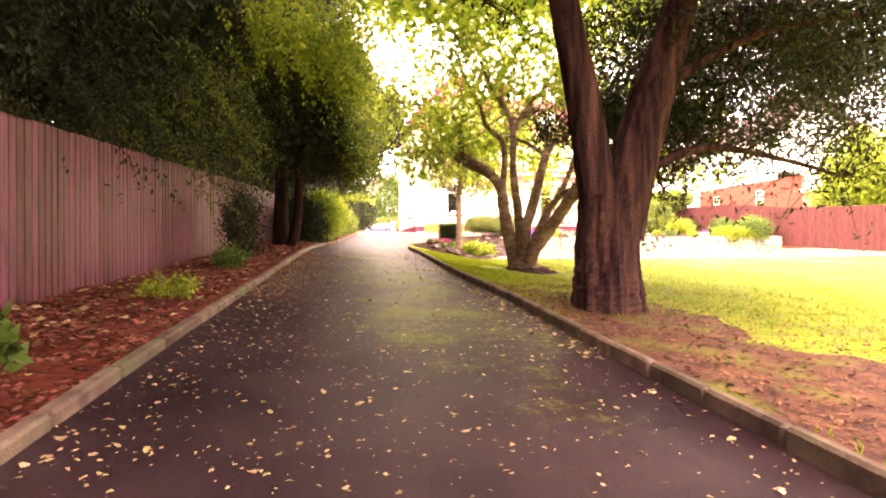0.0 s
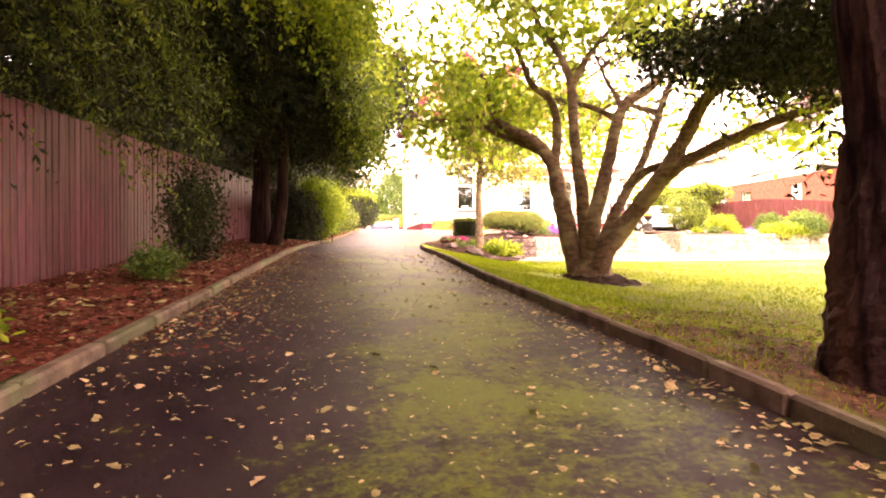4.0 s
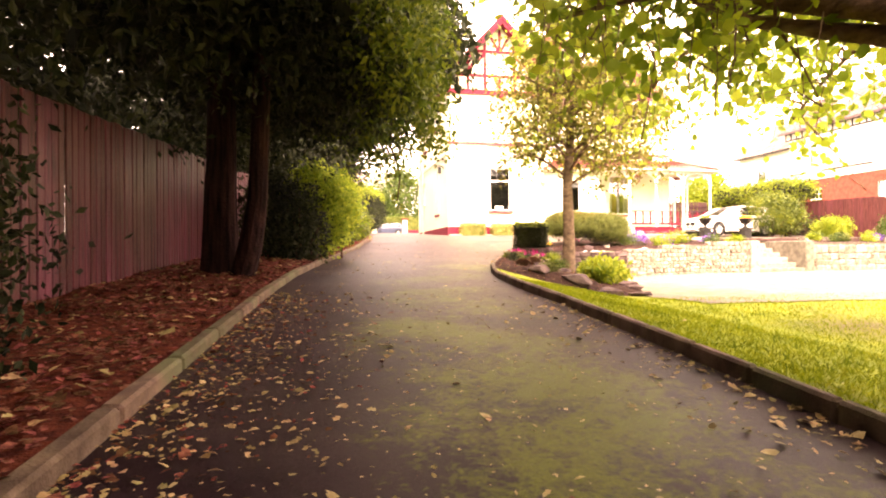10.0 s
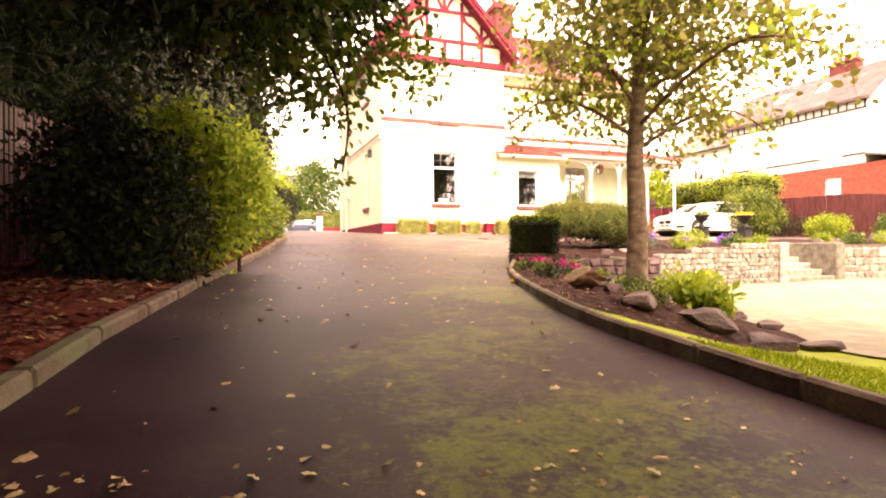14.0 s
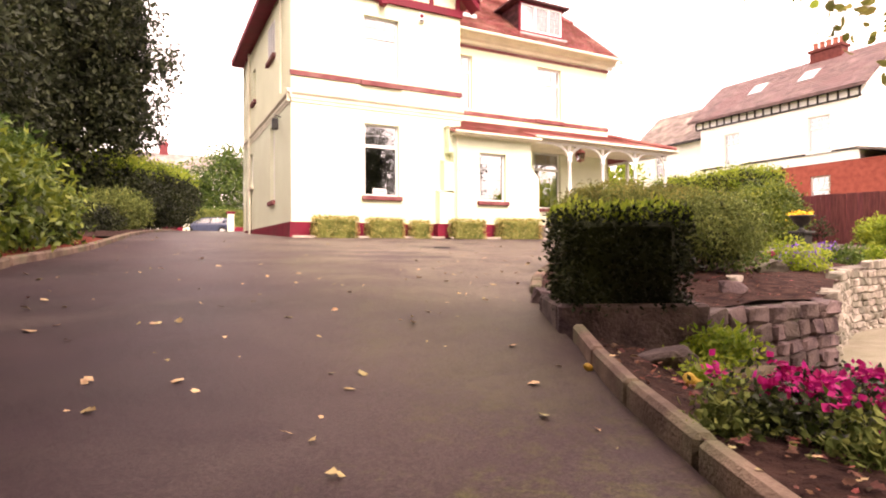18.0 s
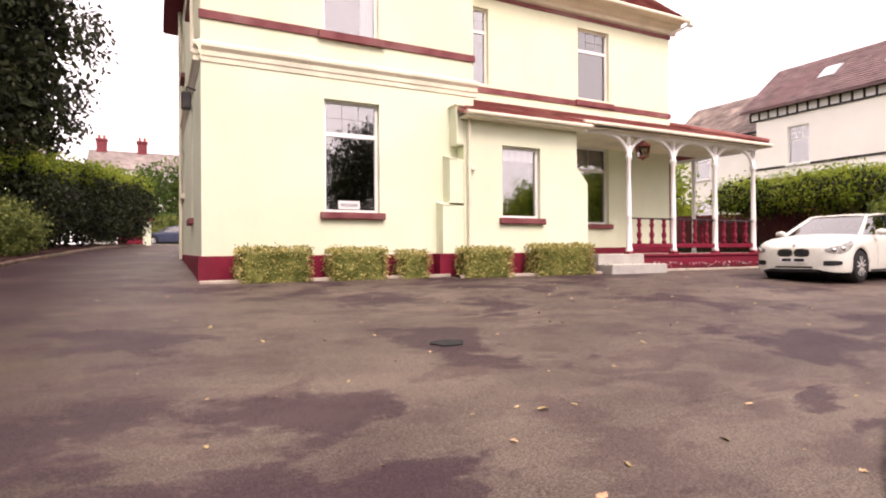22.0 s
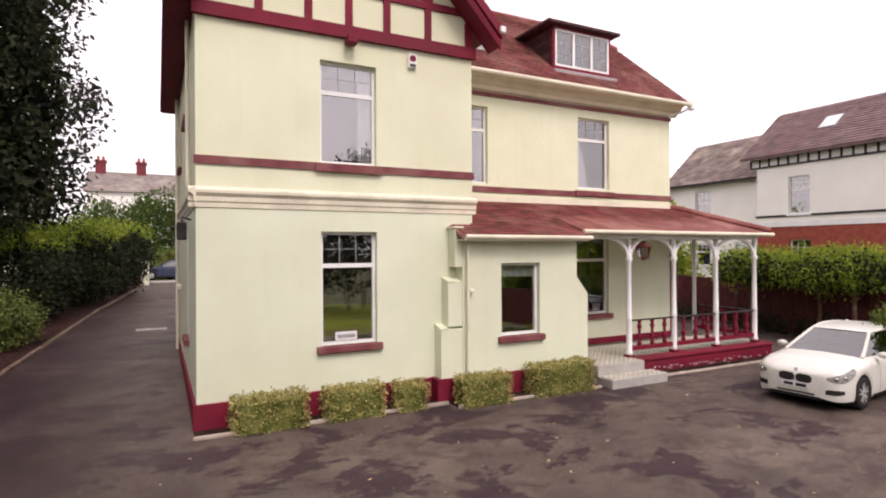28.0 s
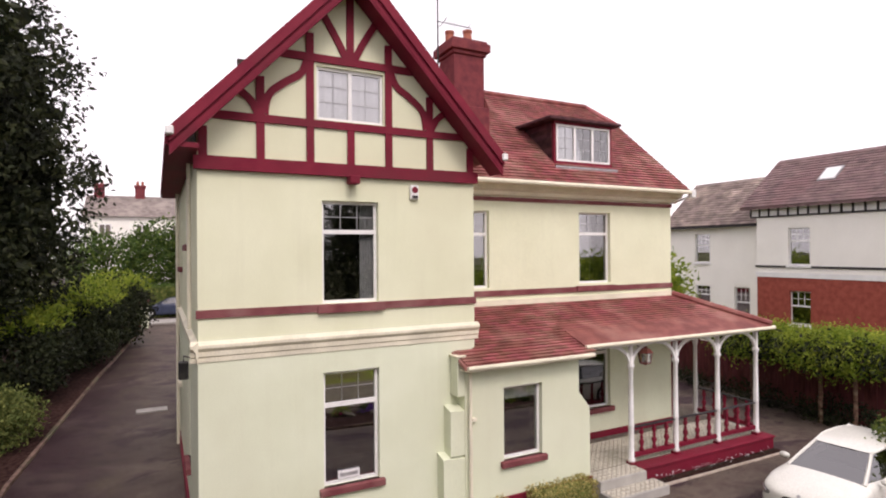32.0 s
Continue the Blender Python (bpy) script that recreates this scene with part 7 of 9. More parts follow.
ML = {
    "a": ([(4.18, 12.1, 0.62), (4.11, 12.18, 1.07), (4.0, 12.3, 1.74), (3.99, 12.5, 2.16), (4.02, 12.78, 2.58), (3.74, 13.0, 3.04), (3.4, 13.9, 3.54), (3.48, 14.6, 4.13), (3.45, 15.2, 4.85), (3.19, 15.5, 5.05), (2.55, 15.7, 5.25), (1.44, 15.9, 5.38)], 0.185, 0.03),
    "a2": ([(3.86, 12.92, 2.86), (3.66, 13.4, 3.08), (3.42, 13.8, 3.28), (3.25, 14.2, 3.5), (3.3, 14.6, 3.9)], 0.09, 0.03),
    "n": ([(6.5, 12.7, 5.1), (6.3, 14.5, 5.2), (5.9, 16.5, 4.9), (5.6, 18.2, 4.5)], 0.06, 0.015),
    "o": ([(5.9, 16.5, 4.9), (6.6, 17.8, 4.7), (7.2, 18.8, 4.4)], 0.035, 0.012),
    "b": ([(4.06, 12.78, 2.58), (4.24, 13.1, 3.33), (4.2, 13.3, 3.84), (3.91, 13.5, 4.19), (3.78, 13.8, 4.84), (3.5, 14.0, 5.48), (3.36, 14.2, 6.16)], 0.095, 0.03),
    "c": ([(4.3, 12.0, 0.62), (4.27, 12.0, 1.14), (4.22, 12.0, 1.62), (4.17, 12.0, 2.1), (4.11, 12.1, 2.92), (4.24, 12.5, 3.91), (4.13, 12.7, 4.44), (3.81, 12.8, 4.98), (3.58, 12.9, 5.62)], 0.155, 0.035),
    "d": ([(4.25, 12.5, 3.87), (4.5, 12.6, 4.26), (4.74, 12.7, 4.58), (5.2, 12.8, 5.1), (5.72, 12.9, 5.74)], 0.075, 0.025),
    "e": ([(4.32, 11.95, 0.62), (4.3, 11.95, 1.14), (4.34, 11.9, 1.62), (4.62, 12.0, 2.43), (5.0, 12.2, 3.44), (5.54, 12.3, 3.83), (6.03, 12.5, 4.32), (6.5, 12.7, 5.16), (6.79, 12.8, 5.88)], 0.165, 0.04),
    "e2": ([(5.0, 12.2, 3.44), (4.99, 12.4, 3.75), (4.94, 12.6, 4.03), (4.85, 12.8, 4.53)], 0.06, 0.02),
    "f": ([(4.38, 11.9, 0.62), (4.44, 11.9, 1.06), (4.66, 11.9, 1.62), (4.9, 12.0, 1.95), (5.41, 12.2, 2.66), (5.92, 12.5, 3.61), (6.52, 12.8, 4.65), (6.95, 13.0, 5.52)], 0.13, 0.04),
    "g": ([(4.36, 11.85, 0.62), (4.41, 11.75, 1.03), (4.63, 11.65, 1.37), (4.84, 11.5, 1.71), (5.05, 11.2, 2.17), (5.22, 11.1, 2.48), (5.4, 11.0, 2.87), (5.6, 10.9, 3.29), (5.98, 10.8, 3.64), (6.2, 10.6, 3.86), (6.66, 10.4, 4.3)], 0.18, 0.07),
    "h": ([(5.07, 11.2, 2.15), (5.39, 11.0, 2.42), (5.97, 10.8, 2.7), (6.44, 10.6, 2.92), (6.96, 10.4, 3.08), (7.49, 10.2, 3.21)], 0.11, 0.05),
    "l": ([(4.97, 12.08, 2.1), (5.09, 11.8, 2.29), (5.06, 11.4, 2.35), (5.16, 11.1, 2.39)], 0.075, 0.06),
    "i": ([(4.98, 12.3, 3.3), (4.8, 13.3, 3.8), (4.6, 15.0, 4.3), (4.5, 16.6, 4.1), (4.4, 17.4, 3.7)], 0.06, 0.015),
    "k": ([(5.9, 12.55, 3.5), (6.1, 14.6, 4.2), (6.5, 16.2, 4.0), (6.7, 17.2, 3.5)], 0.06, 0.015),
    "m": ([(3.4, 13.9, 3.54), (3.05, 14.1, 3.6), (2.6, 14.6, 3.75), (2.1, 15.0, 3.7)], 0.045, 0.012),
}
starts = []
for pts_, a, b in ML.values():
    limb(mag, "limb", pts_, a, b, MBARK, 9, 5)
    sp = smooth_path(pts_, 6)
    starts += [tuple(q) for q in sp[int(len(sp) * 0.55):]]
ends = twigs(mag, starts, 250, 1.2, 0.014, MBARK, "branch", 0.3)
ends2 = twigs(mag, [tuple(q) for q in ends], 420, 0.8, 0.009, MBARK)
cp = np.array([tuple(q) for q in ends2])
cp = cp[RNG.integers(0, len(cp), 1700)]
pts = np.repeat(cp, 3, 0) + RNG.normal(size=(5100, 3)) * 0.16


def droopers(e, starts, count, out_to, drop, r, mat, name="hanging_twig"):
    """Twigs that arch outwards and hang, with leaf points along their lower part."""
    bm, tips = bmesh.new(), []
    for _ in range(count):
        a = Vector(random.choice(starts))
        ang = random.uniform(0, 2 * math.pi)
        o, L = random.uniform(0.3, 1.0) * out_to, random.uniform(0.5, 1.2) * drop
        d = Vector((math.cos(ang), math.sin(ang), 0))
        p = smooth_path([a, a + d * o * 0.5 + Vector((0, 0, 0.08)), a + d * o + Vector((0, 0, -L * 0.35)), a + d * (o * 1.1) + Vector((random.gauss(0, 0.08), random.gauss(0, 0.08), -L))], 3)
        tube(bm, p, [r * (1 - 0.75 * k / (len(p) - 1)) for k in range(len(p))], 4)
        tips += [tuple(q) for q in p[3:]]
        for q in p[4::2]:
            s_ = Vector(q) + Vector((random.gauss(0, 0.16), random.gauss(0, 0.16), random.gauss(-0.06, 0.1)))
            tube(bm, [q, s_], [r * 0.4, r * 0.25], 3)
            tips.append(tuple(s_))
    tagged(under(link(name, bm, mat), e), kind="stuff")
    return tips


low_limbs = [tuple(q) for k_ in ("a", "m") for q in smooth_path(ML[k_][0], 6)[30 if k_ == "a" else 4:]]
dr = np.array(droopers(mag, low_limbs, 46, 0.9, 1.0, 0.011, MBARK))
dr2 = np.array(droopers(mag, [tuple(q) for k_ in ("b", "i", "k", "h", "g", "n", "o", "k", "i", "d", "f") for q in smooth_path(ML[k_][0], 6)[8:]], 110, 0.9, 0.8, 0.010, MBARK))
dr = np.concatenate([dr, dr2])
pts = np.concatenate([pts, np.repeat(dr, 2, 0) + RNG.normal(size=(len(dr) * 2, 3)) * 0.09])
more = crown_points([(3.6, 12.6, 4.7, 2.6, 2.4, 1.1), (5.6, 12.4, 4.6, 2.4, 2.4, 1.1), (2.6, 13.6, 4.0, 1.6, 1.8, 0.9), (6.8, 11.2, 4.2, 1.6, 1.8, 1.0), (4.6, 14.8, 4.2, 2.6, 1.6, 1.1), (3.4, 12.8, 6.0, 2.6, 2.2, 1.2), (5.8, 12.8, 6.0, 2.4, 2.2, 1.2), (2.3, 15.4, 4.9, 1.5, 1.4, 0.7), (3.3, 16.0, 4.7, 1.5, 1.2, 0.8), (1.6, 15.6, 5.6, 1.2, 1.4, 0.7), (8.4, 13.5, 3.4, 1.1, 1.1, 0.5), (7.5, 15.0, 3.5, 1.1, 0.9, 0.5), (9.8, 13.6, 3.2, 1.0, 1.0, 0.45), (5.2, 15.2, 4.0, 1.4, 1.0, 0.6), (6.6, 14.8, 4.0, 1.2, 1.0, 0.6)], 720, 10, 0.22, 0.7)
pts = np.concatenate([pts, more])
pts = pts[((pts[:, 1] > 13.3) & (pts[:, 2] > 3.0)) | (pts[:, 2] > 4.6) | ((pts[:, 0] > 6.3) & (pts[:, 2] > 2.5))]
under(leaves("crown", pts, 0.13, LEAF_SUN, None, 0.75, 0.35, oval=True), mag)
# extra crown overhead, added to block the sun on the drive
under(leaves("upper_crown", crown_points([(4.4, 12.8, 7.4, 3.2, 3.0, 1.2), (2.0, 14.0, 7.8, 2.2, 2.6, 1.0), (7.0, 11.5, 7.0, 2.4, 2.6, 1.0)], 700, 9, 0.25, 0.6), 0.26, LEAF_SUN, None, 0.6, 0.35), mag)

# slim young tree in the rockery
syc = tree("young_tree", (5.0, 21.3, 1.4), "slim young tree with smooth pale bark in the rockery")
limb(syc, "trunk", [(5.0, 21.3, 1.1), (5.02, 21.28, 1.9), (5.0, 21.3, 2.9), (5.08, 21.3, 4.0), (5.15, 21.3, 5.2), (5.1, 21.3, 6.6)], 0.15, 0.05, PALEBARK, 12)
starts = []
for k in range(24):
    a, z = k * 2.4, 3.0 + k * 0.13
    d = Vector((math.cos(a), math.sin(a), 0))
    R = (2.3 - 0.045 * k) * (1.0 if d.x > 0 else 1.0 + 0.38 * d.x)
    p = [Vector((5.03, 21.3, z)), Vector((5.03, 21.3, z + 0.45)) + d * R * 0.35, Vector((5.03, 21.3, z + 0.62)) + d * R * 0.7, Vector((5.03, 21.3, z + 0.35)) + d * R]
    limb(syc, "branch", p, 0.034, 0.009, MBARK, 5, 3)
    starts += [tuple(q) for q in smooth_path(p, 4)[3:]]
ends = twigs(syc, starts, 420, 0.6, 0.007, MBARK)
cp = np.array([tuple(q) for q in ends])
pts = np.repeat(cp, 5, 0) + RNG.normal(size=(len(cp) * 5, 3)) * 0.12
for p in ([(5.05, 21.3, 3.6), (5.8, 22.0, 3.9), (6.5, 22.7, 4.0), (7.2, 23.1, 3.8)], [(5.05, 21.3, 3.9), (6.2, 21.6, 4.6), (7.2, 22.0, 4.6)]):
    limb(syc, "branch", p, 0.035, 0.01, MBARK, 5, 3)
    starts += [tuple(q) for q in smooth_path(p, 4)[4:]]
hang = np.array(droopers(syc, starts, 110, 0.35, 0.6, 0.006, MBARK))
clear = lambda p: p[(p[:, 0] > 3.35 + 0.5 * (p[:, 2] < 3.9)) & ((p[:, 1] > 19.9) | (p[:, 0] > 4.6))]
more = crown_points([(5.1, 21.2, 5.0, 2.3, 2.3, 1.5), (5.4, 21.0, 4.2, 2.0, 1.9, 0.6), (6.3, 23.0, 3.95, 1.6, 1.0, 0.42), (7.5, 22.8, 3.85, 1.1, 1.1, 0.5), (4.6, 22.6, 3.8, 0.9, 0.8, 0.3), (6.2, 21.6, 3.7, 1.0, 1.0, 0.35)], 620, 11, 0.15, 0.8)
under(leaves("crown", clear(np.concatenate([more, np.repeat(hang, 2, 0) + RNG.normal(size=(len(hang) * 2, 3)) * 0.07])), 0.095, LEAF_OLIVE, None, 0.7, 0.4, oval=True), syc)
under(leaves("outer_foliage", clear(pts), 0.09, LEAF_SUN, None, 0.7, 0.4, oval=True), syc)

# dark evergreen pair by the fence
drk = tree("evergreen_tree", (-1.35, 18.4, 1.3), "dark twin-trunked evergreen overhanging the drive")
limb(drk, "trunk", [(-1.5, 18.8, 0.9), (-1.48, 18.8, 1.5), (-1.47, 18.8, 2.4), (-1.45, 18.8, 3.5), (-1.5, 18.8, 7.0)], 0.31, 0.17, DBARK, 14, 6, 0.06)
limb(drk, "trunk", [(-1.25, 18.7, 1.0), (-1.08, 18.55, 1.5), (-0.95, 18.45, 2.1), (-0.88, 18.4, 3.0), (-0.8, 18.6, 6.5)], 0.20, 0.11, DBARK, 12, 6, 0.05)
blobs = [(-1.6, 19.5, 6.6, 2.9, 3.8, 3.2), (-0.1, 19.0, 6.4, 1.6, 3.0, 2.9), (0.3, 22.0, 6.2, 1.6, 2.2, 2.2), (-2.4, 16.0, 6.2, 2.2, 2.8, 2.8), (-1.0, 17.0, 5.9, 1.6, 2.2, 2.0), (-1.0, 22.8, 6.5, 2.4, 2.6, 3.0), (-1.5, 19.0, 10.5, 3.0, 4.4, 2.6), (1.5, 22.2, 6.9, 1.5, 2.0, 1.5), (0.5, 21.2, 5.6, 1.1, 1.6, 1.2), (2.2, 22.4, 6.5, 0.9, 1.2, 1.2), (1.2, 21.8, 5.2, 0.8, 1.2, 0.8), (1.5, 20.0, 5.1, 0.8, 1.4, 0.6), (1.1, 19.4, 4.6, 0.6, 1.2, 0.6), (0.6, 18.2, 4.4, 0.6, 1.0, 0.5), (2.2, 21.4, 5.8, 0.8, 1.2, 0.5), (2.15, 20.6, 5.25, 0.6, 1.0, 0.4), (2.65, 21.8, 6.0, 0.6, 1.0, 0.45)]
pts = crown_points(blobs, 6200, 22, 0.2, 0.35, 0.2)
under(leaves("crown", pts, 0.13, LEAF_DARK, None, 0.45, 0.6), drk)
under(leaves("inner_foliage", crown_points([(a_, b_, c_, d_ * 0.8, e_ * 0.8, f_ * 0.8) for a_, b_, c_, d_, e_, f_ in blobs], 2200, 12, 0.22, 0.6), 0.28, LEAF_DARK, None, 0.7, 0.3), drk)
# lighter leaves on the drive side paint the light on the dark crown
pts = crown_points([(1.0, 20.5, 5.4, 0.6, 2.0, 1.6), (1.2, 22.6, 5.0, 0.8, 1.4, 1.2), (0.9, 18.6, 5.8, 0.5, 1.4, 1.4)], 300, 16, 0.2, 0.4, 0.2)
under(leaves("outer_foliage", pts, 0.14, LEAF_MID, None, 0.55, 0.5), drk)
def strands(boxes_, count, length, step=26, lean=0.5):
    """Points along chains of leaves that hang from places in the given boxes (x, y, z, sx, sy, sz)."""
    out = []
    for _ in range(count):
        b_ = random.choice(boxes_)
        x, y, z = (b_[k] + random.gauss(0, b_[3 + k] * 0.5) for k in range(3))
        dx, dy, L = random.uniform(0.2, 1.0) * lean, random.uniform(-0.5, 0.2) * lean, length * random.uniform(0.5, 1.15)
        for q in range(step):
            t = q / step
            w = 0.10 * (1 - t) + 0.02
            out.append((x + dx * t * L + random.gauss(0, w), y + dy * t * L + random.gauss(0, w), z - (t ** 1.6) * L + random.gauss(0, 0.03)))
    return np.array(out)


# bright green strands: the lit edge of the tree, put into leaf colour
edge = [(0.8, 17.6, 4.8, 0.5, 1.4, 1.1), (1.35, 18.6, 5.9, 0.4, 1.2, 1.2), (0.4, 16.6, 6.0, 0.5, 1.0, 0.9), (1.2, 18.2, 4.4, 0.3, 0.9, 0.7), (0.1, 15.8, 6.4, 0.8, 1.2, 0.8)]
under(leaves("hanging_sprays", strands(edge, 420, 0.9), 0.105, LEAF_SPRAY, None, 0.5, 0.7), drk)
for p in ([(-0.6, 20.4, 5.3), (0.6, 21.1, 5.1), (1.7, 21.7, 4.5), (2.5, 22.1, 4.1)], [(0.2, 21.0, 4.9), (1.0, 21.6, 4.2), (1.5, 21.9, 3.4), (1.5, 22.2, 2.7)]):
    limb(drk, "bough", p, 0.04, 0.008, BARK, 6)
pts = crown_points([(1.7, 21.7, 4.35, 0.8, 0.5, 0.55), (2.3, 22.0, 4.05, 0.45, 0.4, 0.4), (1.2, 21.6, 3.95, 0.6, 0.5, 0.5), (1.5, 21.9, 3.4, 0.35, 0.35, 0.35), (0.9, 21.6, 3.7, 0.5, 0.5, 0.45), (0.4, 21.4, 4.2, 0.6, 0.5, 0.5)], 200, 8, 0.12, 0.5, 0.1)
pts = np.concatenate([pts, crown_points([(1.47, 22.25, 2.72, 0.13, 0.12, 0.32)], 14, 2, 0.03)])
under(leaves("hanging_leaves", pts, 0.095, LEAF_SPRAY, None, 0.75, 0.7, oval=True), drk)

# weeping foliage over the fence
wep = tree("overhanging_tree", (-5.0, 10.5, 0.9), "weeping feathery tree leaning over the fence")
limb(wep, "trunk", [(-5.2, 10.5, 0.4), (-5.1, 10.4, 2.5), (-4.8, 10.6, 5.0), (-4.4, 10.8, 8.0)], 0.3, 0.12, BARK, 10)
blobs = [(-4.2, 11.0, 5.4, 1.7, 3.4, 2.4), (-4.6, 6.5, 5.2, 1.7, 3.2, 2.6), (-3.2, 13.2, 5.9, 1.6, 2.4, 2.0), (-2.4, 14.5, 7.0, 1.8, 2.6, 1.8), (-4.5, 2.0, 5.2, 1.8, 3.4, 2.6), (-3.4, 9.0, 7.8, 2.8, 4.6, 2.0), (-4.6, -4.0, 5.6, 2.4, 4.0, 3.0)]
pts = crown_points(blobs, 4200, 22, 0.2, 0.4, 0.3)
under(leaves("crown", pts, 0.13, LEAF_DARK, None, 0.4, 0.8), wep)
# the last three blobs hang unseen over the drive, added to shade it
inner = [(a_, b_, c_, d_ * 0.8, e_ * 0.85, f_ * 0.85) for a_, b_, c_, d_, e_, f_ in blobs] + [(-1.5, 4.0, 9.0, 3.4, 6.0, 1.2), (-0.5, -4.0, 9.0, 4.5, 5.0, 1.4), (-1.0, 12.0, 9.6, 2.6, 3.5, 1.2)]
under(leaves("inner_foliage", crown_points(inner, 3200, 13, 0.28, 0.6), 0.3, LEAF_DARK, None, 0.7, 0.3), wep)
# sunlight through these sprays is put into a yellow-green leaf colour
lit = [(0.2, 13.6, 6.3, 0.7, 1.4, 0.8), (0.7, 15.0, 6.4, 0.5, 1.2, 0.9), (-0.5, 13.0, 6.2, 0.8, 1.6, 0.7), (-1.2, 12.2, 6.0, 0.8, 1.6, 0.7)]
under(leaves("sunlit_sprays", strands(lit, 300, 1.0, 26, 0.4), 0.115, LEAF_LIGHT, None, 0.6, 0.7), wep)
sprays = []
for k in range(760):
    b = random.choice([(-3.35, 10.8, 3.9, 0.6, 3.0), (-3.3, 13.0, 3.8, 0.5, 2.0), (-2.6, 14.5, 5.6, 1.0, 2.2), (-3.5, 7.5, 3.9, 0.5, 2.4), (-3.4, 9.5, 3.7, 0.6, 2.0), (-1.6, 15.4, 6.4, 1.4, 1.4), (-2.2, 10.4, 3.85, 0.35, 0.9), (-1.8, 11.4, 3.8, 0.3, 0.8)])
    x, y, z = b[0] + random.gauss(0, b[3] * 0.6), b[1] + random.gauss(0, b[4] * 0.55), b[2] + random.gauss(0, 0.7)
    dx, L = random.uniform(0.2, 1.0), random.uniform(0.5, 1.0)
    for q in range(26):
        t = q / 26
        sprays.append((x + dx * t * L + random.gauss(0, 0.03), y + random.gauss(0, 0.05), z - (t ** 1.6) * L * 0.9 + random.gauss(0, 0.03)))
sprays = np.array(sprays)
# light and shade on the sprays are painted as two leaf colours
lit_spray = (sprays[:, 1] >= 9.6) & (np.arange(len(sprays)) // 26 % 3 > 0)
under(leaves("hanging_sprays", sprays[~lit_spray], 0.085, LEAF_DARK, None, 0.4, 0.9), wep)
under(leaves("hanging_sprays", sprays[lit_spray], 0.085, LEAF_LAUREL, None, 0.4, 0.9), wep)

# unseen canopy added above the view to keep sky light off the drive
under(leaves("high_canopy", crown_points([(-3.5, 2.0, 10.2, 4.0, 4.5, 1.0), (-3.2, 9.0, 10.4, 3.6, 4.5, 1.0), (-3.0, 16.0, 10.6, 3.0, 4.0, 1.2), (0.5, 3.0, 10.0, 2.6, 4.0, 0.9), (0.6, 9.0, 10.6, 2.2, 3.5, 0.9)], 2600, 10, 0.35, 0.5), 0.42, LEAF_DARK, None, 0.7, 0.2), wep)

# tall tree and hedges beyond
tall = tree("tall_evergreen", (-3.6, 51, 3.0), "tall dark broad evergreen beside the rear drive")
limb(tall, "trunk", [(-3.6, 51, 2.8), (-3.5, 51, 6), (-3.5, 51, 14)], 0.5, 0.2, BARK, 10)
tall_in = [(-3.2, 50, 11.5, 4.4, 4.0, 3.8), (-3.0, 50, 7.5, 4.4, 3.8, 3.0), (-4.0, 51, 16.5, 3.6, 3.4, 3.2), (0.9, 50, 9.5, 1.6, 2.2, 2.6), (0.2, 50, 14, 1.9, 2.4, 2.8), (-6.5, 48, 9, 3.6, 3.6, 4.5)]
under(leaves("inner_foliage", crown_points(tall_in, 2400, 9, 0.3, 0.6), 0.45, LEAF_DARK, None, 0.7, 0.3), tall)
blobs = [(-3.2, 50, 11.5, 5.6, 5.0, 4.6), (-3.0, 50, 7.5, 5.4, 4.6, 3.6), (-4.0, 51, 16.5, 4.6, 4.4, 4.2), (1.2, 50, 9.8, 2.3, 3.0, 3.4), (0.4, 50, 14, 2.6, 3.0, 3.6), (-6.5, 48, 9, 4.5, 4.5, 5.5)]
pts = crown_points(blobs, 4600, 22, 0.24, 0.30, 0.2)
under(leaves("crown", pts, 0.24, LEAF_DARK, None, 0.5, 0.6), tall)


def shrub(name, blobs, n, per, size, mat, label, spread=0.10, shell=0.3, stem=True, category="shrub", group="", aspect=0.5, droop=0.1, out=True):
    x, y = blobs[0][0], blobs[0][1]
    z = gz(y) + 0.05
    e = empty(name, (x, y, z), label, category, group)
    p = crown_points(blobs, n, per, spread, shell)
    p = p[p[:, 2] > z - 0.6]
    under(leaves("foliage", p, size, mat, None, aspect, droop), e)
    if stem:
        bm = bmesh.new()
        for k in range(7):
            b = blobs[k % len(blobs)]
            tip = (b[0] + random.gauss(0, b[3] * 0.4), b[1] + random.gauss(0, b[4] * 0.4), b[2] + random.uniform(-0.2, 0.5) * b[5])
            tube(bm, [(b[0] + random.gauss(0, 0.08), b[1] + random.gauss(0, 0.08), min(z, b[2] - b[5]) - 0.1), ((b[0] + tip[0]) / 2, (b[1] + tip[1]) / 2, (z + tip[2]) / 2), tip], [0.03, 0.022, 0.01], 5)
        tagged(under(link("stem", bm, BARK), e), kind="stuff")
    return e


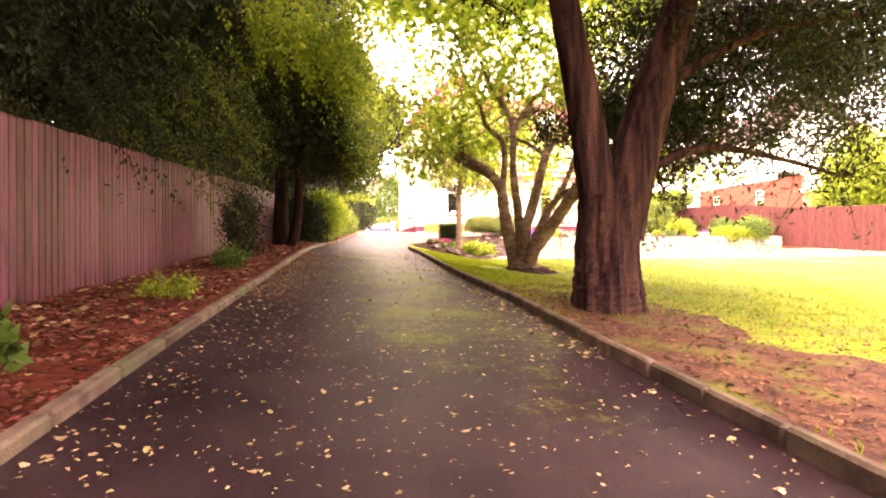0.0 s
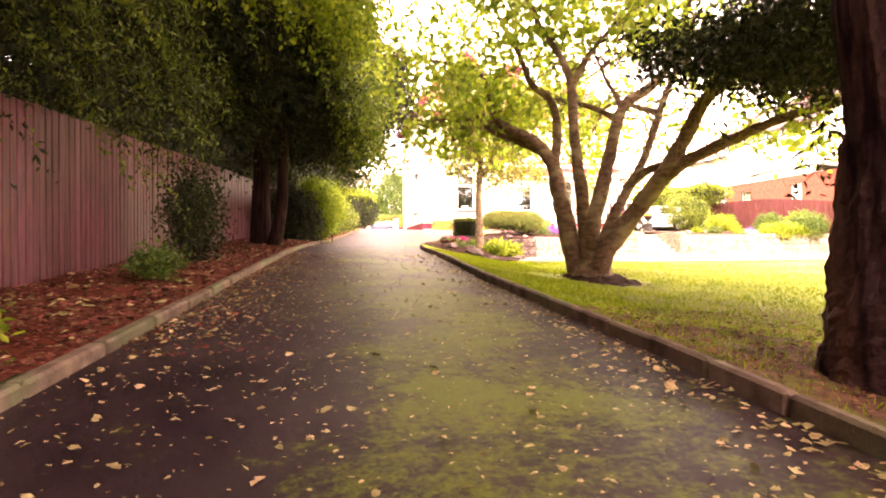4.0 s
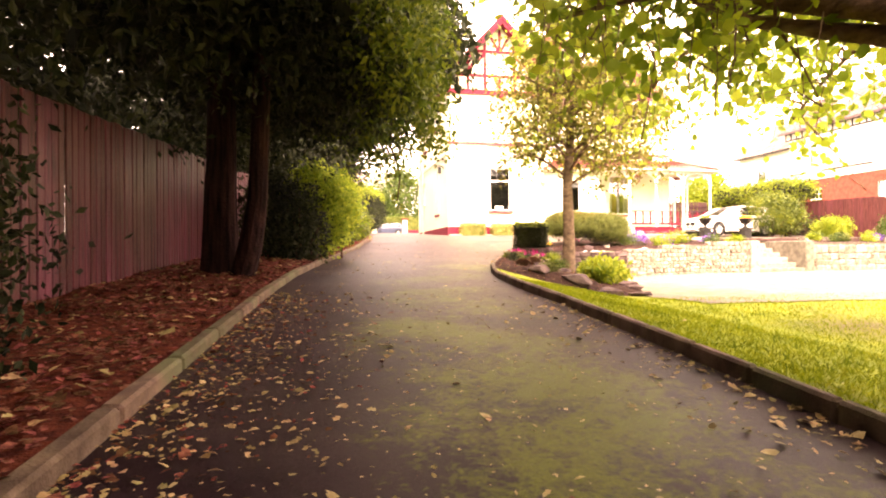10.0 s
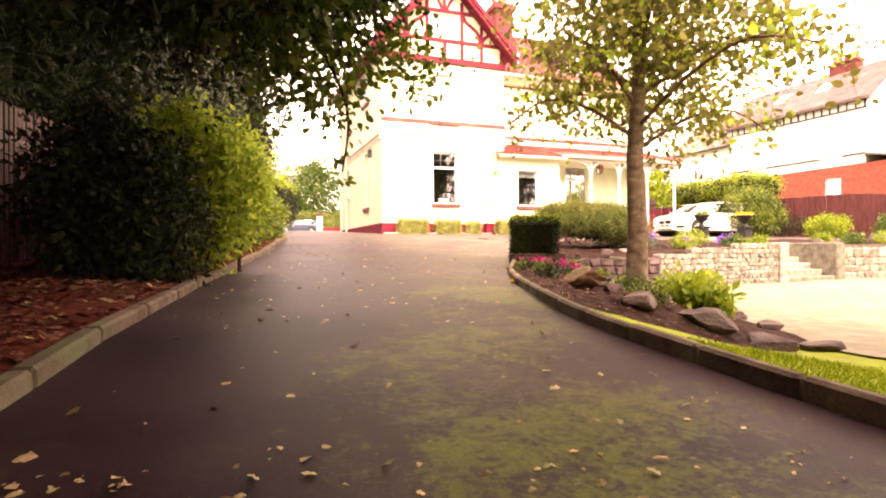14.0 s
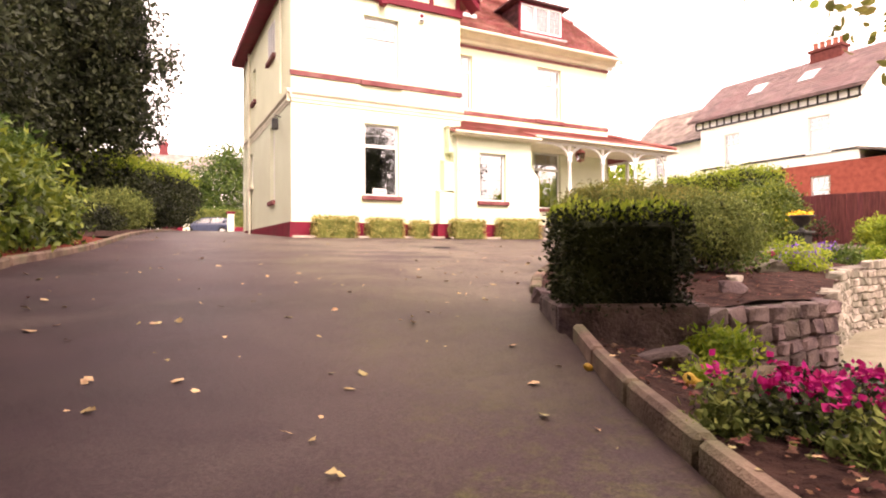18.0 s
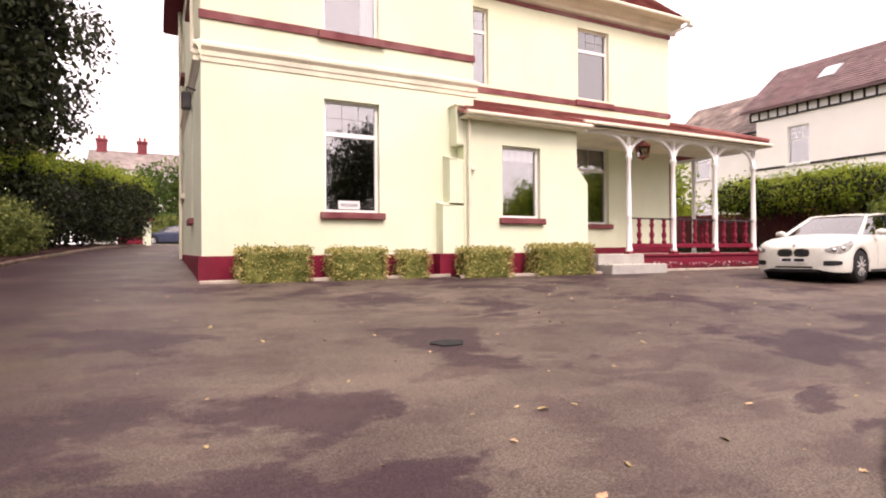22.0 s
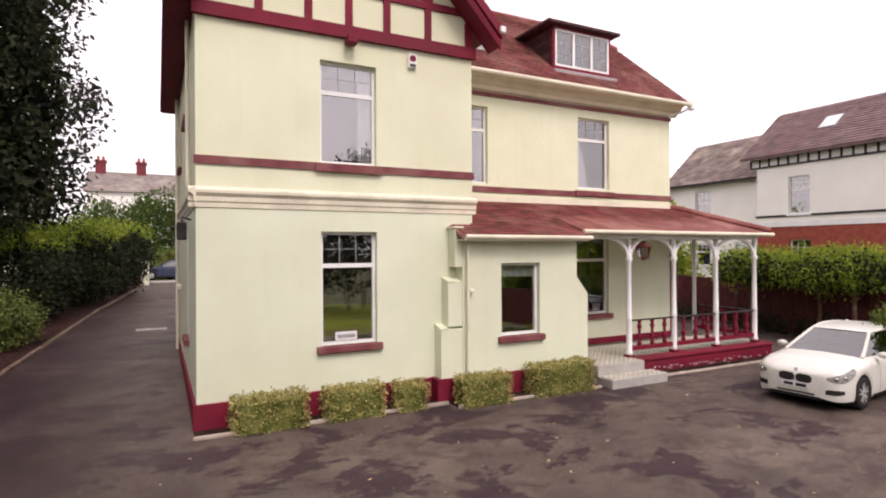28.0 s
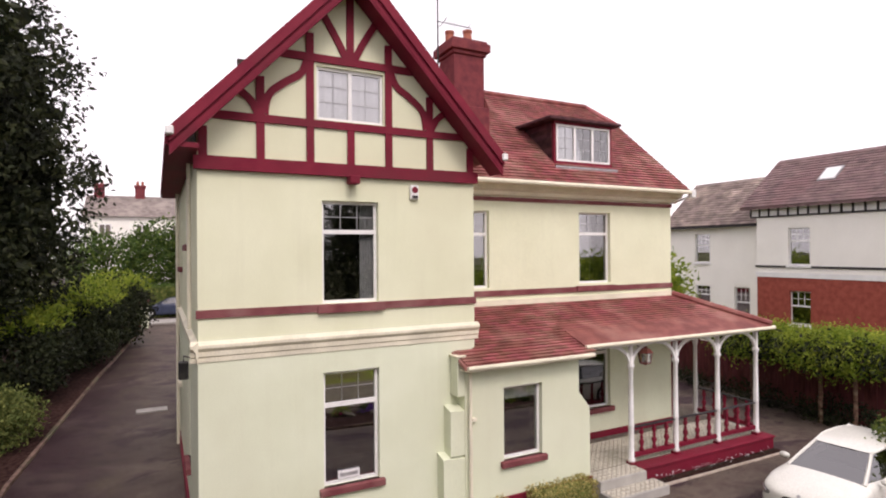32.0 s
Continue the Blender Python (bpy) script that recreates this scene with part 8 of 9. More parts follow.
def hedge(name, x0, x1, y0, y1, z0, z1, n, size, mat, label, category="hedge", group="", turn=0.0, core=None, tops=None):
    """A clipped block: leaves over a dark woody core."""
    cx_, cy_ = (x0 + x1) / 2, (y0 + y1) / 2
    e = empty(name, (cx_, cy_, z0), label, category, group)
    c = boxes((x0 - cx_ + 0.07, x1 - cx_ - 0.07, y0 - cy_ + 0.07, y1 - cy_ - 0.07, 0, z1 - z0 - 0.07), bevel=0.04)
    part("woody_core", c, core or LEAF_YEW, e)
    p = RNG.uniform(0, 1, (n, 3))
    face = RNG.choice(5, n, p=np.array([(y1 - y0) * (z1 - z0)] * 2 + [(x1 - x0) * (z1 - z0)] * 2 + [(x1 - x0) * (y1 - y0)]) / (2 * (y1 - y0) * (z1 - z0) + 2 * (x1 - x0) * (z1 - z0) + (x1 - x0) * (y1 - y0)))
    p[face == 0, 0], p[face == 1, 0], p[face == 2, 1], p[face == 3, 1], p[face == 4, 2] = 0, 1, 0, 1, 1
    w = np.array([x1 - x0, y1 - y0, z1 - z0])
    nrm = np.zeros((n, 3))
    for k, d in enumerate(((-1, 0, 0), (1, 0, 0), (0, -1, 0), (0, 1, 0), (0, 0, 1))):
        nrm[face == k] = d
    q = p * w + [x0 - cx_, y0 - cy_, 0] - nrm * RNG.uniform(0.0, 0.09, (n, 1)) + RNG.normal(size=(n, 3)) * 0.018
    lob = np.array([noise.noise((a * 4, b * 4, c_ * 4)) for a, b, c_ in q]) * 0.05
    q = q + nrm * lob[:, None]
    leaves("foliage", q, size, mat, e, 0.5, 0.0, out=nrm * 0.9)
    # a lighter leaf on the top face paints the light falling on it
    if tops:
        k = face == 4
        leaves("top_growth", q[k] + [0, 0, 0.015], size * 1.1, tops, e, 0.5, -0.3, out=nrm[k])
    e.rotation_euler = (0, 0, radians(turn))
    return e


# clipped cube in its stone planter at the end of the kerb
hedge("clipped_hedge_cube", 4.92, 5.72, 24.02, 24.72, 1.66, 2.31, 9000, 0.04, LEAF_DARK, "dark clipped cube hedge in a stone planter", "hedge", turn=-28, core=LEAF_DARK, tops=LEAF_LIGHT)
pl = empty("stone_planter", (5.37, 24.42, 1.45), "low dark stone planter under the clipped hedge", "planter")
for a, b, c_, d in ((-0.47, 0.50, -0.40, -0.30), (-0.47, -0.37, -0.30, 0.32), (0.40, 0.50, -0.30, 0.32), (-0.47, 0.50, 0.32, 0.42)):
    part("planter_side", boxes((a, b, c_, d, -0.4, 0.25), bevel=0.02), DSTONE, pl)
part("planter_soil", boxes((-0.37, 0.40, -0.30, 0.32, -0.3, 0.21)), SOIL, pl)
pl.rotation_euler = (0, 0, radians(-28))

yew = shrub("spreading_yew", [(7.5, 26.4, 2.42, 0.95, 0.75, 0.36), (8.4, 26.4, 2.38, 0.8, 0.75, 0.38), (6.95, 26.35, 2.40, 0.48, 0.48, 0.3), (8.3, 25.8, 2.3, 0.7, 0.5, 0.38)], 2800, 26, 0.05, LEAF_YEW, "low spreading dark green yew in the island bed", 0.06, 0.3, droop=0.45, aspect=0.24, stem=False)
# paler tops and dark inner leaves paint the yew's light and shade
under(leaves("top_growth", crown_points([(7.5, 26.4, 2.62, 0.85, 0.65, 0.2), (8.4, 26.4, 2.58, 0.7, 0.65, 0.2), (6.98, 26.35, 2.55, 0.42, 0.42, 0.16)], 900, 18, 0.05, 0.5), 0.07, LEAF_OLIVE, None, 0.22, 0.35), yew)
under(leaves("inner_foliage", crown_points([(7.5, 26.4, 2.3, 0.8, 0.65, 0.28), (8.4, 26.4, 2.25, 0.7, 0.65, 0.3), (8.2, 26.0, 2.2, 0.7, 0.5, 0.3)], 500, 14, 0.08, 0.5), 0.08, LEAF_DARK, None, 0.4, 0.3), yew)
for k, (a, b) in enumerate(((6.31, 7.52), (7.86, 8.93), (9.2, 9.8), (10.4, 11.49), (12.08, 13.6))):
    y = 36.86 if k < 3 else 36.56
    h = (0.62, 0.60, 0.55, 0.60, 0.66)[k]
    hedge("box_hedge", a, b, y - 0.48, y, 2.36, 2.36 + h, int(3600 * (b - a)), 0.05, LEAF_VAR, "small clipped variegated box hedge against the plinth", "hedge", "clipped box hedges along the house", core=LEAF_YEW)
# left border
shrub("dark_shrub", [(-1.85, 13.2, 1.6, 0.45, 0.75, 0.65), (-1.95, 13.4, 2.1, 0.35, 0.45, 0.5)], 230, 22, 0.07, LEAF_DARK, "loose dark shrub against the fence", 0.12, 0.6, aspect=0.55)
shrub("low_plant", [(-1.75, 10.9, 1.0, 0.3, 0.35, 0.18)], 70, 18, 0.07, LEAF_MID, "small low green plant in the mulch", 0.06, 0.5, False)
shrub("low_plant", [(-1.9, 7.2, 0.66, 0.35, 0.4, 0.12)], 40, 14, 0.07, LEAF_LIGHT, "small low yellow-green plant in the mulch", 0.06, 0.6, False)
shrub("low_plant", [(-2.15, 4.0, 0.55, 0.22, 0.22, 0.16)], 24, 10, 0.16, LEAF_MID, "broad-leaved green plant in the mulch", 0.05, 0.6, False, aspect=0.6)
# dark leaves paint the shaded end of the laurel hedge
shrub("dark_laurel", [(-1.0, 22.5, 2.3, 0.7, 0.8, 1.1), (-0.5, 22.2, 2.1, 0.5, 0.5, 0.95)], 520, 20, 0.10, LEAF_DARK, "dense dark laurel bush under the trees", 0.12, 0.3)
lb = []
for k in range(6):
    y = 23.6 + k * 1.45
    x = kerb_l(y) - 0.62
    lb += [(x, y, gz(y) + 0.55, 0.55, 0.9, 0.6), (x - 0.65, y + 0.4, gz(y) + 0.95, 0.75, 1.0, 0.65)]
lh1 = shrub("laurel_hedge", lb[:6], 1000, 18, 0.12, LEAF_LAUREL, "loose green laurel hedge along the drive", 0.12, 0.3, category="hedge", aspect=0.45)
lh2 = shrub("laurel_hedge", lb[6:], 1100, 18, 0.12, LEAF_LAUREL, "loose green laurel hedge along the drive", 0.12, 0.3, category="hedge", aspect=0.45)
# dark leaves inside the laurel paint the shade behind its outer leaves
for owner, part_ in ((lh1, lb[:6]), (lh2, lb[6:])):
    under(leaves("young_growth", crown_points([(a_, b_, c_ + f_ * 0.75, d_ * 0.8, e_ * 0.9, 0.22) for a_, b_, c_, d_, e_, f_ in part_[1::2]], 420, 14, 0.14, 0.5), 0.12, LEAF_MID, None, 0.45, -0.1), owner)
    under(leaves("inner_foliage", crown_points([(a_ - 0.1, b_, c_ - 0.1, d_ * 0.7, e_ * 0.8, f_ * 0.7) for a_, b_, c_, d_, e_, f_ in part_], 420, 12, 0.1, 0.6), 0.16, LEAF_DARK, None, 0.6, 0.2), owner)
# leaves brighter than the hedge beside it paint the glare on this bush
shrub("tall_laurel", [(0.0, 23.3, 2.55, 0.5, 0.5, 0.95), (0.35, 23.9, 2.75, 0.45, 0.5, 0.75), (-0.35, 23.2, 2.9, 0.5, 0.5, 0.7)], 700, 18, 0.11, LEAF_SUN, "tall bright green laurel bush under the evergreen", 0.12, 0.3, aspect=0.45)
shrub("dark_shrub", [(0.7, 41.0, 2.95, 1.0, 1.6, 0.45), (0.2, 38.0, 2.85, 1.0, 1.6, 0.5)], 500, 18, 0.09, LEAF_DARK, "low dark spreading shrub beside the rear drive", 0.1, 0.3)
tb = tree("side_evergreen", (-1.8, 33, 2.2), "tall dark evergreen behind the laurel hedge")
limb(tb, "trunk", [(-2.6, 33, 2.0), (-2.6, 33, 5), (-2.6, 33, 9)], 0.25, 0.1, BARK, 8)
pts = crown_points([(-2.4, 31, 5.4, 2.2, 3.0, 2.8), (-2.0, 35, 6.0, 2.6, 3.0, 3.6), (-2.6, 28, 5.6, 2.2, 3.0, 3.4), (-1.4, 33, 4.2, 1.4, 4.0, 1.6), (-1.3, 37.5, 5.0, 1.4, 2.4, 2.2)], 2600, 20, 0.22, 0.35, 0.2)
under(leaves("crown", pts, 0.17, LEAF_DARK, None, 0.5, 0.5), tb)
# rear drive shrubs
shrub("round_shrub", [(1.1, 45.5, 3.5, 1.3, 1.3, 0.85)], 460, 20, 0.11, LEAF_YEW, "rounded green shrub beside the rear drive", 0.12, 0.3)
RHB = [(-1.6, 50, 4.6, 2.0, 3.0, 1.5), (1.0, 50.5, 4.65, 1.7, 3.0, 1.5), (2.2, 55, 4.9, 1.8, 3.4, 1.6), (3.2, 60, 5.1, 1.8, 3.0, 1.7)]
# bright leaves over dark ones paint light on top, shade on the face
rh = shrub("rear_hedge", RHB, 2600, 20, 0.16, LEAF_DARK, "long loose hedge with bright tops over dark leaves beside the rear drive", 0.16, 0.25, category="hedge")
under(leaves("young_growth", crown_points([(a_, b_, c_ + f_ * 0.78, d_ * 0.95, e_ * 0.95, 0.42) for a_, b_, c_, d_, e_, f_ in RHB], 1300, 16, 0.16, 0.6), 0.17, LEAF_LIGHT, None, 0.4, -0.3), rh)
hedge("street_hedge", 3.0, 16.0, 71.5, 73.0, 3.3, 5.6, 16000, 0.16, LEAF_MID, "clipped green street hedge", core=LEAF_YEW)
shrub("street_trees", [(5.5, 82, 7.5, 3.0, 2.5, 3.2), (1.0, 84, 7.0, 3.0, 2.5, 3.0), (9.5, 80, 8.5, 3.0, 2.5, 4.0)], 900, 20, 0.35, LEAF_MID, "leafy trees across the street", 0.4, 0.3, category="tree")
# terrace planting
RN = random.Random(4)
for k in range(26):
    x = RN.uniform(8.8, 24)
    lo, hi = terrace_lo(x), terrace_hi(x)
    y = RN.uniform(lo + 0.4, hi - 0.4)
    if 13.3 < x < 16.4:
        continue
    z = terrace_z(x, y)
    r = RN.uniform(0.18, 0.42)
    m, lab = RN.choice(((LEAF_LIGHT, "low yellow-green rockery plant"), (LEAF_MID, "low green rockery plant"), (LEAF_LIGHT, "low yellow-green rockery plant"), (LEAF_YEW, "low dark green rockery plant"), (PURPLE, "low purple flowering heather clump"), (LEAF_MID, "low green rockery plant")))
    shrub("rockery_plant", [(x, y, z + r * 0.4, r, r, r * 0.6)], 60, 16, 0.06, m, lab, 0.05, 0.4, False, "plant", "rockery plants")
shrub("round_shrub", [(20.3, 29.6, 2.45, 0.75, 0.6, 0.45)], 300, 18, 0.09, LEAF_LIGHT, "rounded yellow-green shrub on the terrace", 0.09, 0.3)
shrub("terrace_shrub", [(20.6, 33.2, 3.3, 1.3, 1.0, 1.0), (21.6, 33.4, 3.2, 0.8, 1.0, 0.9)], 600, 18, 0.12, LEAF_LAUREL, "loose green shrub by the boundary fence", 0.12, 0.3)
shrub("round_shrub", [(23.2, 27.2, 2.3, 1.0, 0.9, 0.7)], 380, 18, 0.09, LEAF_MID, "rounded green shrub on the terrace", 0.09, 0.3)
shrub("low_conifer", [(21.6, 26.9, 2.0, 1.3, 0.5, 0.35)], 260, 18, 0.1, LEAF_LIGHT, "low spreading golden conifer", 0.09, 0.3)
shrub("round_shrub", [(24.0, 28.3, 2.35, 0.8, 0.7, 0.6)], 300, 18, 0.09, LEAF_LIGHT, "rounded yellow-green shrub on the terrace", 0.09, 0.3)
shrub("round_shrub", [(22.4, 28.6, 2.4, 0.7, 0.6, 0.55)], 260, 18, 0.09, LEAF_MID, "rounded green shrub on the terrace", 0.09, 0.3)
# flat-topped trees along the boundary
for k, y in enumerate((36.3, 37.3, 39.6)):
    e = tree("pleached_tree", (23.9, y, 2.3), "flat-topped clipped tree on a bare stem by the fence", group="clipped trees by the fence")
    limb(e, "trunk", [(23.9, y, 2.2), (23.92, y, 3.4), (23.9, y, 4.7)], 0.08, 0.05, MBARK, 8)
    for q in range(5):
        limb(e, "branch", [(23.9, y, 4.1), (23.9 + 0.5 * math.cos(q * 1.25), y + 0.5 * math.sin(q * 1.25), 4.5), (23.9 + 1.2 * math.cos(q * 1.25), y + 1.2 * math.sin(q * 1.25), 4.75)], 0.03, 0.012, MBARK, 5, 3)
    # dark leaves beneath a light top layer paint the canopy's shaded underside
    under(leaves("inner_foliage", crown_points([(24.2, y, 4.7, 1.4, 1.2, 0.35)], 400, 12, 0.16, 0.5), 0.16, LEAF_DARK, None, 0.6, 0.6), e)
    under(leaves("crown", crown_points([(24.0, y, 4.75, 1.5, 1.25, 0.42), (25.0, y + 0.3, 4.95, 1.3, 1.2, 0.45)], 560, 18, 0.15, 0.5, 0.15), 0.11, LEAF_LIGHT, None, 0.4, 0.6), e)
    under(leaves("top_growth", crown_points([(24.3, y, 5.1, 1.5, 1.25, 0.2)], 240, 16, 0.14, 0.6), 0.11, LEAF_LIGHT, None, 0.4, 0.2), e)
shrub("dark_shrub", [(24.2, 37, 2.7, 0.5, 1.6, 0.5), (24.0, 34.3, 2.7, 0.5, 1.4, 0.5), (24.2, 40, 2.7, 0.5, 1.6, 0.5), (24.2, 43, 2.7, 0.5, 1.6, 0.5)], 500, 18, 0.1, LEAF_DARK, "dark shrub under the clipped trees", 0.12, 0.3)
for x, y, r in ((30, 20, 5), (33, 10, 6), (29, 2, 5), (28, 48, 3), (28.6, 25.6, 3), (27.8, 15.5, 3)):
    shrub("boundary_tree", [(x, y, 4.5, r * 0.6, r * 0.8, 3.0)], 520, 18, 0.3, LEAF_LIGHT, "leafy yellow-green tree beyond the fence", 0.35, 0.4, category="tree")
# unseen trees closing the garden behind the start, added to block low sky
for x, y, r in ((-7, -16, 5), (2, -20, 6), (10, -16, 5.5), (18, -12, 5)):
    shrub("boundary_tree", [(x, y, 4.5, r * 0.8, r * 0.5, 4.5), (x, y, 9.0, r * 0.6, r * 0.5, 3.0)], 500, 12, 0.6, LEAF_DARK, "dense dark unseen tree added behind the start to block sky", 0.4, 0.5, category="tree")
# dense evergreens behind the fence, also added to block sky light from the left
for k, (x, y) in enumerate(((-8.0, -4), (-8.2, 3), (-7.6, 10), (-7.2, 17), (-6.8, 24), (-6.0, 31), (-6.5, 39))):
    shrub("boundary_evergreen", [(x, y, gz(y) + 3.6, 2.6, 3.8, 3.6), (x + 0.4, y, gz(y) + 8.5, 2.4, 3.4, 3.0)], 420, 16, 0.45, LEAF_DARK, "tall dense dark evergreen behind the fence", 0.35, 0.45, category="tree", group="evergreens behind the fence")
for x, y, h in ((21.0, -3.0, 15.0), (28.0, 2.0, 15.0), (14.0, -9.0, 15.0), (32.0, -6.0, 17.0)):
    shrub("lawn_tree", [(x, y, h * 0.5, 4.6, 3.6, h * 0.42), (x + 1.8, y - 0.8, h * 0.75, 3.4, 3.0, h * 0.25)], 800, 18, 0.36, LEAF_DARK, "tall dark leafy tree beyond the far lawn", 0.35, 0.5, category="tree")


# ---- fallen leaves, mulch, grass, rocks and flowers ----
def litter(name, xy, z_of, size, mat, label, category="leaves", lift=0.004):
    return curled(name, np.array([(x, y, z_of(x, y) + lift) for x, y in xy]), size, mat, label, category)


R7 = np.random.default_rng(11)
drive_z = lambda x, y: gz(y) + rough(x, y, 0.012, 1.1)
xy = []
for _ in range(3600):
    y = R7.uniform(0.3, 36)
    a, b = kerb_l(y), (kerb_r(y) if y < 23.7 else min(drive_edges(y)[1], 19))
    u = R7.uniform()
    if y < 17:
        e = R7.uniform()
        u = min(R7.exponential(0.2), 1) if e < 0.35 else (1 - min(R7.exponential(0.09), 1) if e < 0.5 else u)
    elif R7.uniform() < 0.72:
        continue
    if 11.5 < y < 17 and R7.uniform() < 0.5:
        continue
    if y < 5 and 0.12 < u < 0.93 and R7.uniform() < 0.5:
        continue
    x = a + 0.05 + (b - a - 0.1) * u
    if y > 36.2 and x > 5.7:
        continue
    xy.append((x, y))
litter("fallen_leaves", xy, drive_z, 0.046, FALLEN, "dry curled tan leaves scattered on the tarmac")
xy = [(R7.uniform(kerb_l(y), kerb_r(y)), y) for y in 0.5 + 17 * R7.beta(1.3, 1.5, 3400)]
litter("leaf_crumbs", xy, drive_z, 0.023, FALLEN, "tiny dry leaf crumbs and twigs on the tarmac")
xy = [(kerb_l(y) + R7.exponential(0.5), y) for y in R7.uniform(8.0, 17.5, 1400)]
litter("leaf_drift", xy, drive_z, 0.043, FALLEN, "drift of pale dry leaves along the kerb")
xy = [(kerb_l(y) + R7.exponential(0.35), y) for y in R7.uniform(7.5, 17, 1200)]
litter("leaf_drift", xy, drive_z, 0.043, CHIP, "drift of red-brown leaves along the kerb")
xy = [(kerb_r(y) - R7.exponential(0.17), y) for y in R7.uniform(4, 16, 640)]
litter("leaf_drift", xy, drive_z, 0.05, FALLEN, "drift of dry leaves along the kerb")
chips = []
for _ in range(17000):
    y = R7.uniform(0.5, 24)
    chips.append((R7.uniform(fence_x(y) + 0.03, kerb_l(y) - 0.12), y))
litter("bark_chips", chips, bed_l_z, 0.06, CHIP, "red-brown bark chips and dead leaves covering the bed", "mulch")
xy = [(fence_x(y) + 0.1 + R7.uniform(0, 1) * (kerb_l(y) - fence_x(y) - 0.3), y) for y in R7.uniform(1, 22, 700)]
litter("bed_leaves", xy, bed_l_z, 0.08, FALLEN, "pale dead leaves lying on the mulch", "leaves", 0.02)
xy = [(kerb_r(y) + 0.15 + abs(R7.normal(0, 1.3)), y) for y in R7.uniform(0.5, 8.5, 9000)]
litter("needle_litter", xy, lambda x, y: lawn_z(x, y) + rough(x, y, 0.03, 0.9) + 0.01, 0.035, NEEDLE, "brown needle litter on thin grass under the conifer", "leaves", 0.01)

blade_xy = []
for _ in range(70000):
    y = R7.uniform(1.5, 18.5)
    x = kerb_r(y) + 0.12 + R7.exponential(2.6)
    bare = min(1.0, 1.35 * math.exp(-((x - 3.0) ** 2 / 3.5 + (y - 3.6) ** 2 / 10.0)))
    ring = math.hypot(x - 4.25, y - 11.9) < 0.95
    if x < 14 and not ring and R7.uniform() > bare:
        blade_xy.append((x, y, lawn_z(x, y) + rough(x, y, 0.03, 0.9) - 0.005))
ob = leaves("grass_blades", np.array(blade_xy), 0.055, BLADE, None, 0.14, -1.1)
tagged(ob, "short mown bright green grass", "grass", kind="stuff")


def rock(x, y, z, sx, sy, sz, turn=0, mat=None, label="rough dark rockery stone"):
    bm = bmesh.new()
    bmesh.ops.create_icosphere(bm, subdivisions=3, radius=1.0)
    seed = x * 7 + y * 3
    rk = random.Random(int(seed * 10))
    cuts = [(Vector((rk.gauss(0, 1), rk.gauss(0, 1), rk.gauss(0, 0.6))).normalized(), rk.uniform(0.45, 0.75)) for _ in range(9)] + [(Vector((rk.uniform(-0.3, 0.3), rk.uniform(-0.3, 0.3), 1)).normalized(), 0.5)]
    for v_ in bm.verts:
        c = v_.co.copy()
        for n_, d_ in cuts:
            over = c.dot(n_) - d_
            if over > 0:
                c -= n_ * over
        c *= 1.2 + 0.08 * noise.noise(c * 4 + Vector((seed, 2, 0)))
        v_.co = Vector((c.x * sx, c.y * sy, c.z * sz))
    ob = link("rockery_stone", bm, mat or DSTONE)
    ob.matrix_basis = pose(x, y, z, R7.uniform(-8, 8), R7.uniform(-8, 8), turn)
    return tagged(ob, label, "stone", "rockery stones")


for x, y, sx, sy, sz in ((3.75, 19.75, 0.22, 0.15, 0.10), (4.35, 19.6, 0.32, 0.2, 0.13), (4.95, 19.4, 0.26, 0.18, 0.13), (5.45, 19.3, 0.22, 0.17, 0.1), (5.9, 20.2, 0.18, 0.16, 0.09), (6.3, 21.1, 0.2, 0.16, 0.1), (6.6, 22.1, 0.24, 0.18, 0.11),
                          (5.3, 22.55, 0.17, 0.11, 0.12), (6.0, 23.0, 0.24, 0.16, 0.10), (5.6, 23.3, 0.16, 0.12, 0.08), (4.05, 20.5, 0.16, 0.12, 0.09), (5.45, 21.8, 0.2, 0.15, 0.1), (4.95, 23.62, 0.16, 0.1, 0.09), (4.5, 20.3, 0.16, 0.13, 0.09), (4.35, 21.15, 0.12, 0.1, 0.07), (4.7, 21.3, 0.15, 0.12, 0.08), (5.25, 23.75, 0.13, 0.08, 0.1)):
    rock(x, y, rockery_z(x, y) + sz * 0.3, sx, sy, sz, R7.uniform(-40, 40))
# flat slabs leaning out of the rockery soil
for x, y, sx, sy, sz, rx, ry, turn in ((4.3, 21.6, 0.2, 0.15, 0.10, 6, 24, 118), (4.95, 22.3, 0.2, 0.13, 0.05, -4, 8, 5), (4.65, 22.0, 0.13, 0.1, 0.06, 8, -6, 60), (5.2, 22.8, 0.2, 0.13, 0.05, 4, 6, 150), (5.6, 23.5, 0.3, 0.08, 0.06, 2, 6, 150)):
    ob = rock(x, y, rockery_z(x, y) + 0.05, sx, sy, sz, turn, SLAB, "flat mossy tan slab leaning in the rockery")
    ob.matrix_basis = pose(x, y, rockery_z(x, y) + 0.05, rx, ry, turn)
for x, y in ((8.05, 25.38), (9.4, 25.9), (10.3, 26.3), (8.4, 26.2), (11.5, 27.2), (12.6, 27.5), (16.9, 27.6), (18.4, 28.1), (7.2, 24.85), (6.5, 24.75), (20.5, 28)):
    s_ = R7.uniform(0.18, 0.34) * (1 if x > 9 else 0.55)
    rock(x, y, terrace_z(x, y) + s_ * 0.15, s_, s_ * 0.8, s_ * 0.5, R7.uniform(0, 90), STONE if x > 8 else DSTONE, "pale weathered stone in the terrace bed")
rock(5.35, 25.25, gz(25.2) + 0.06, 0.12, 0.1, 0.1, 20, DSTONE, "small rough stone on the tarmac edge")


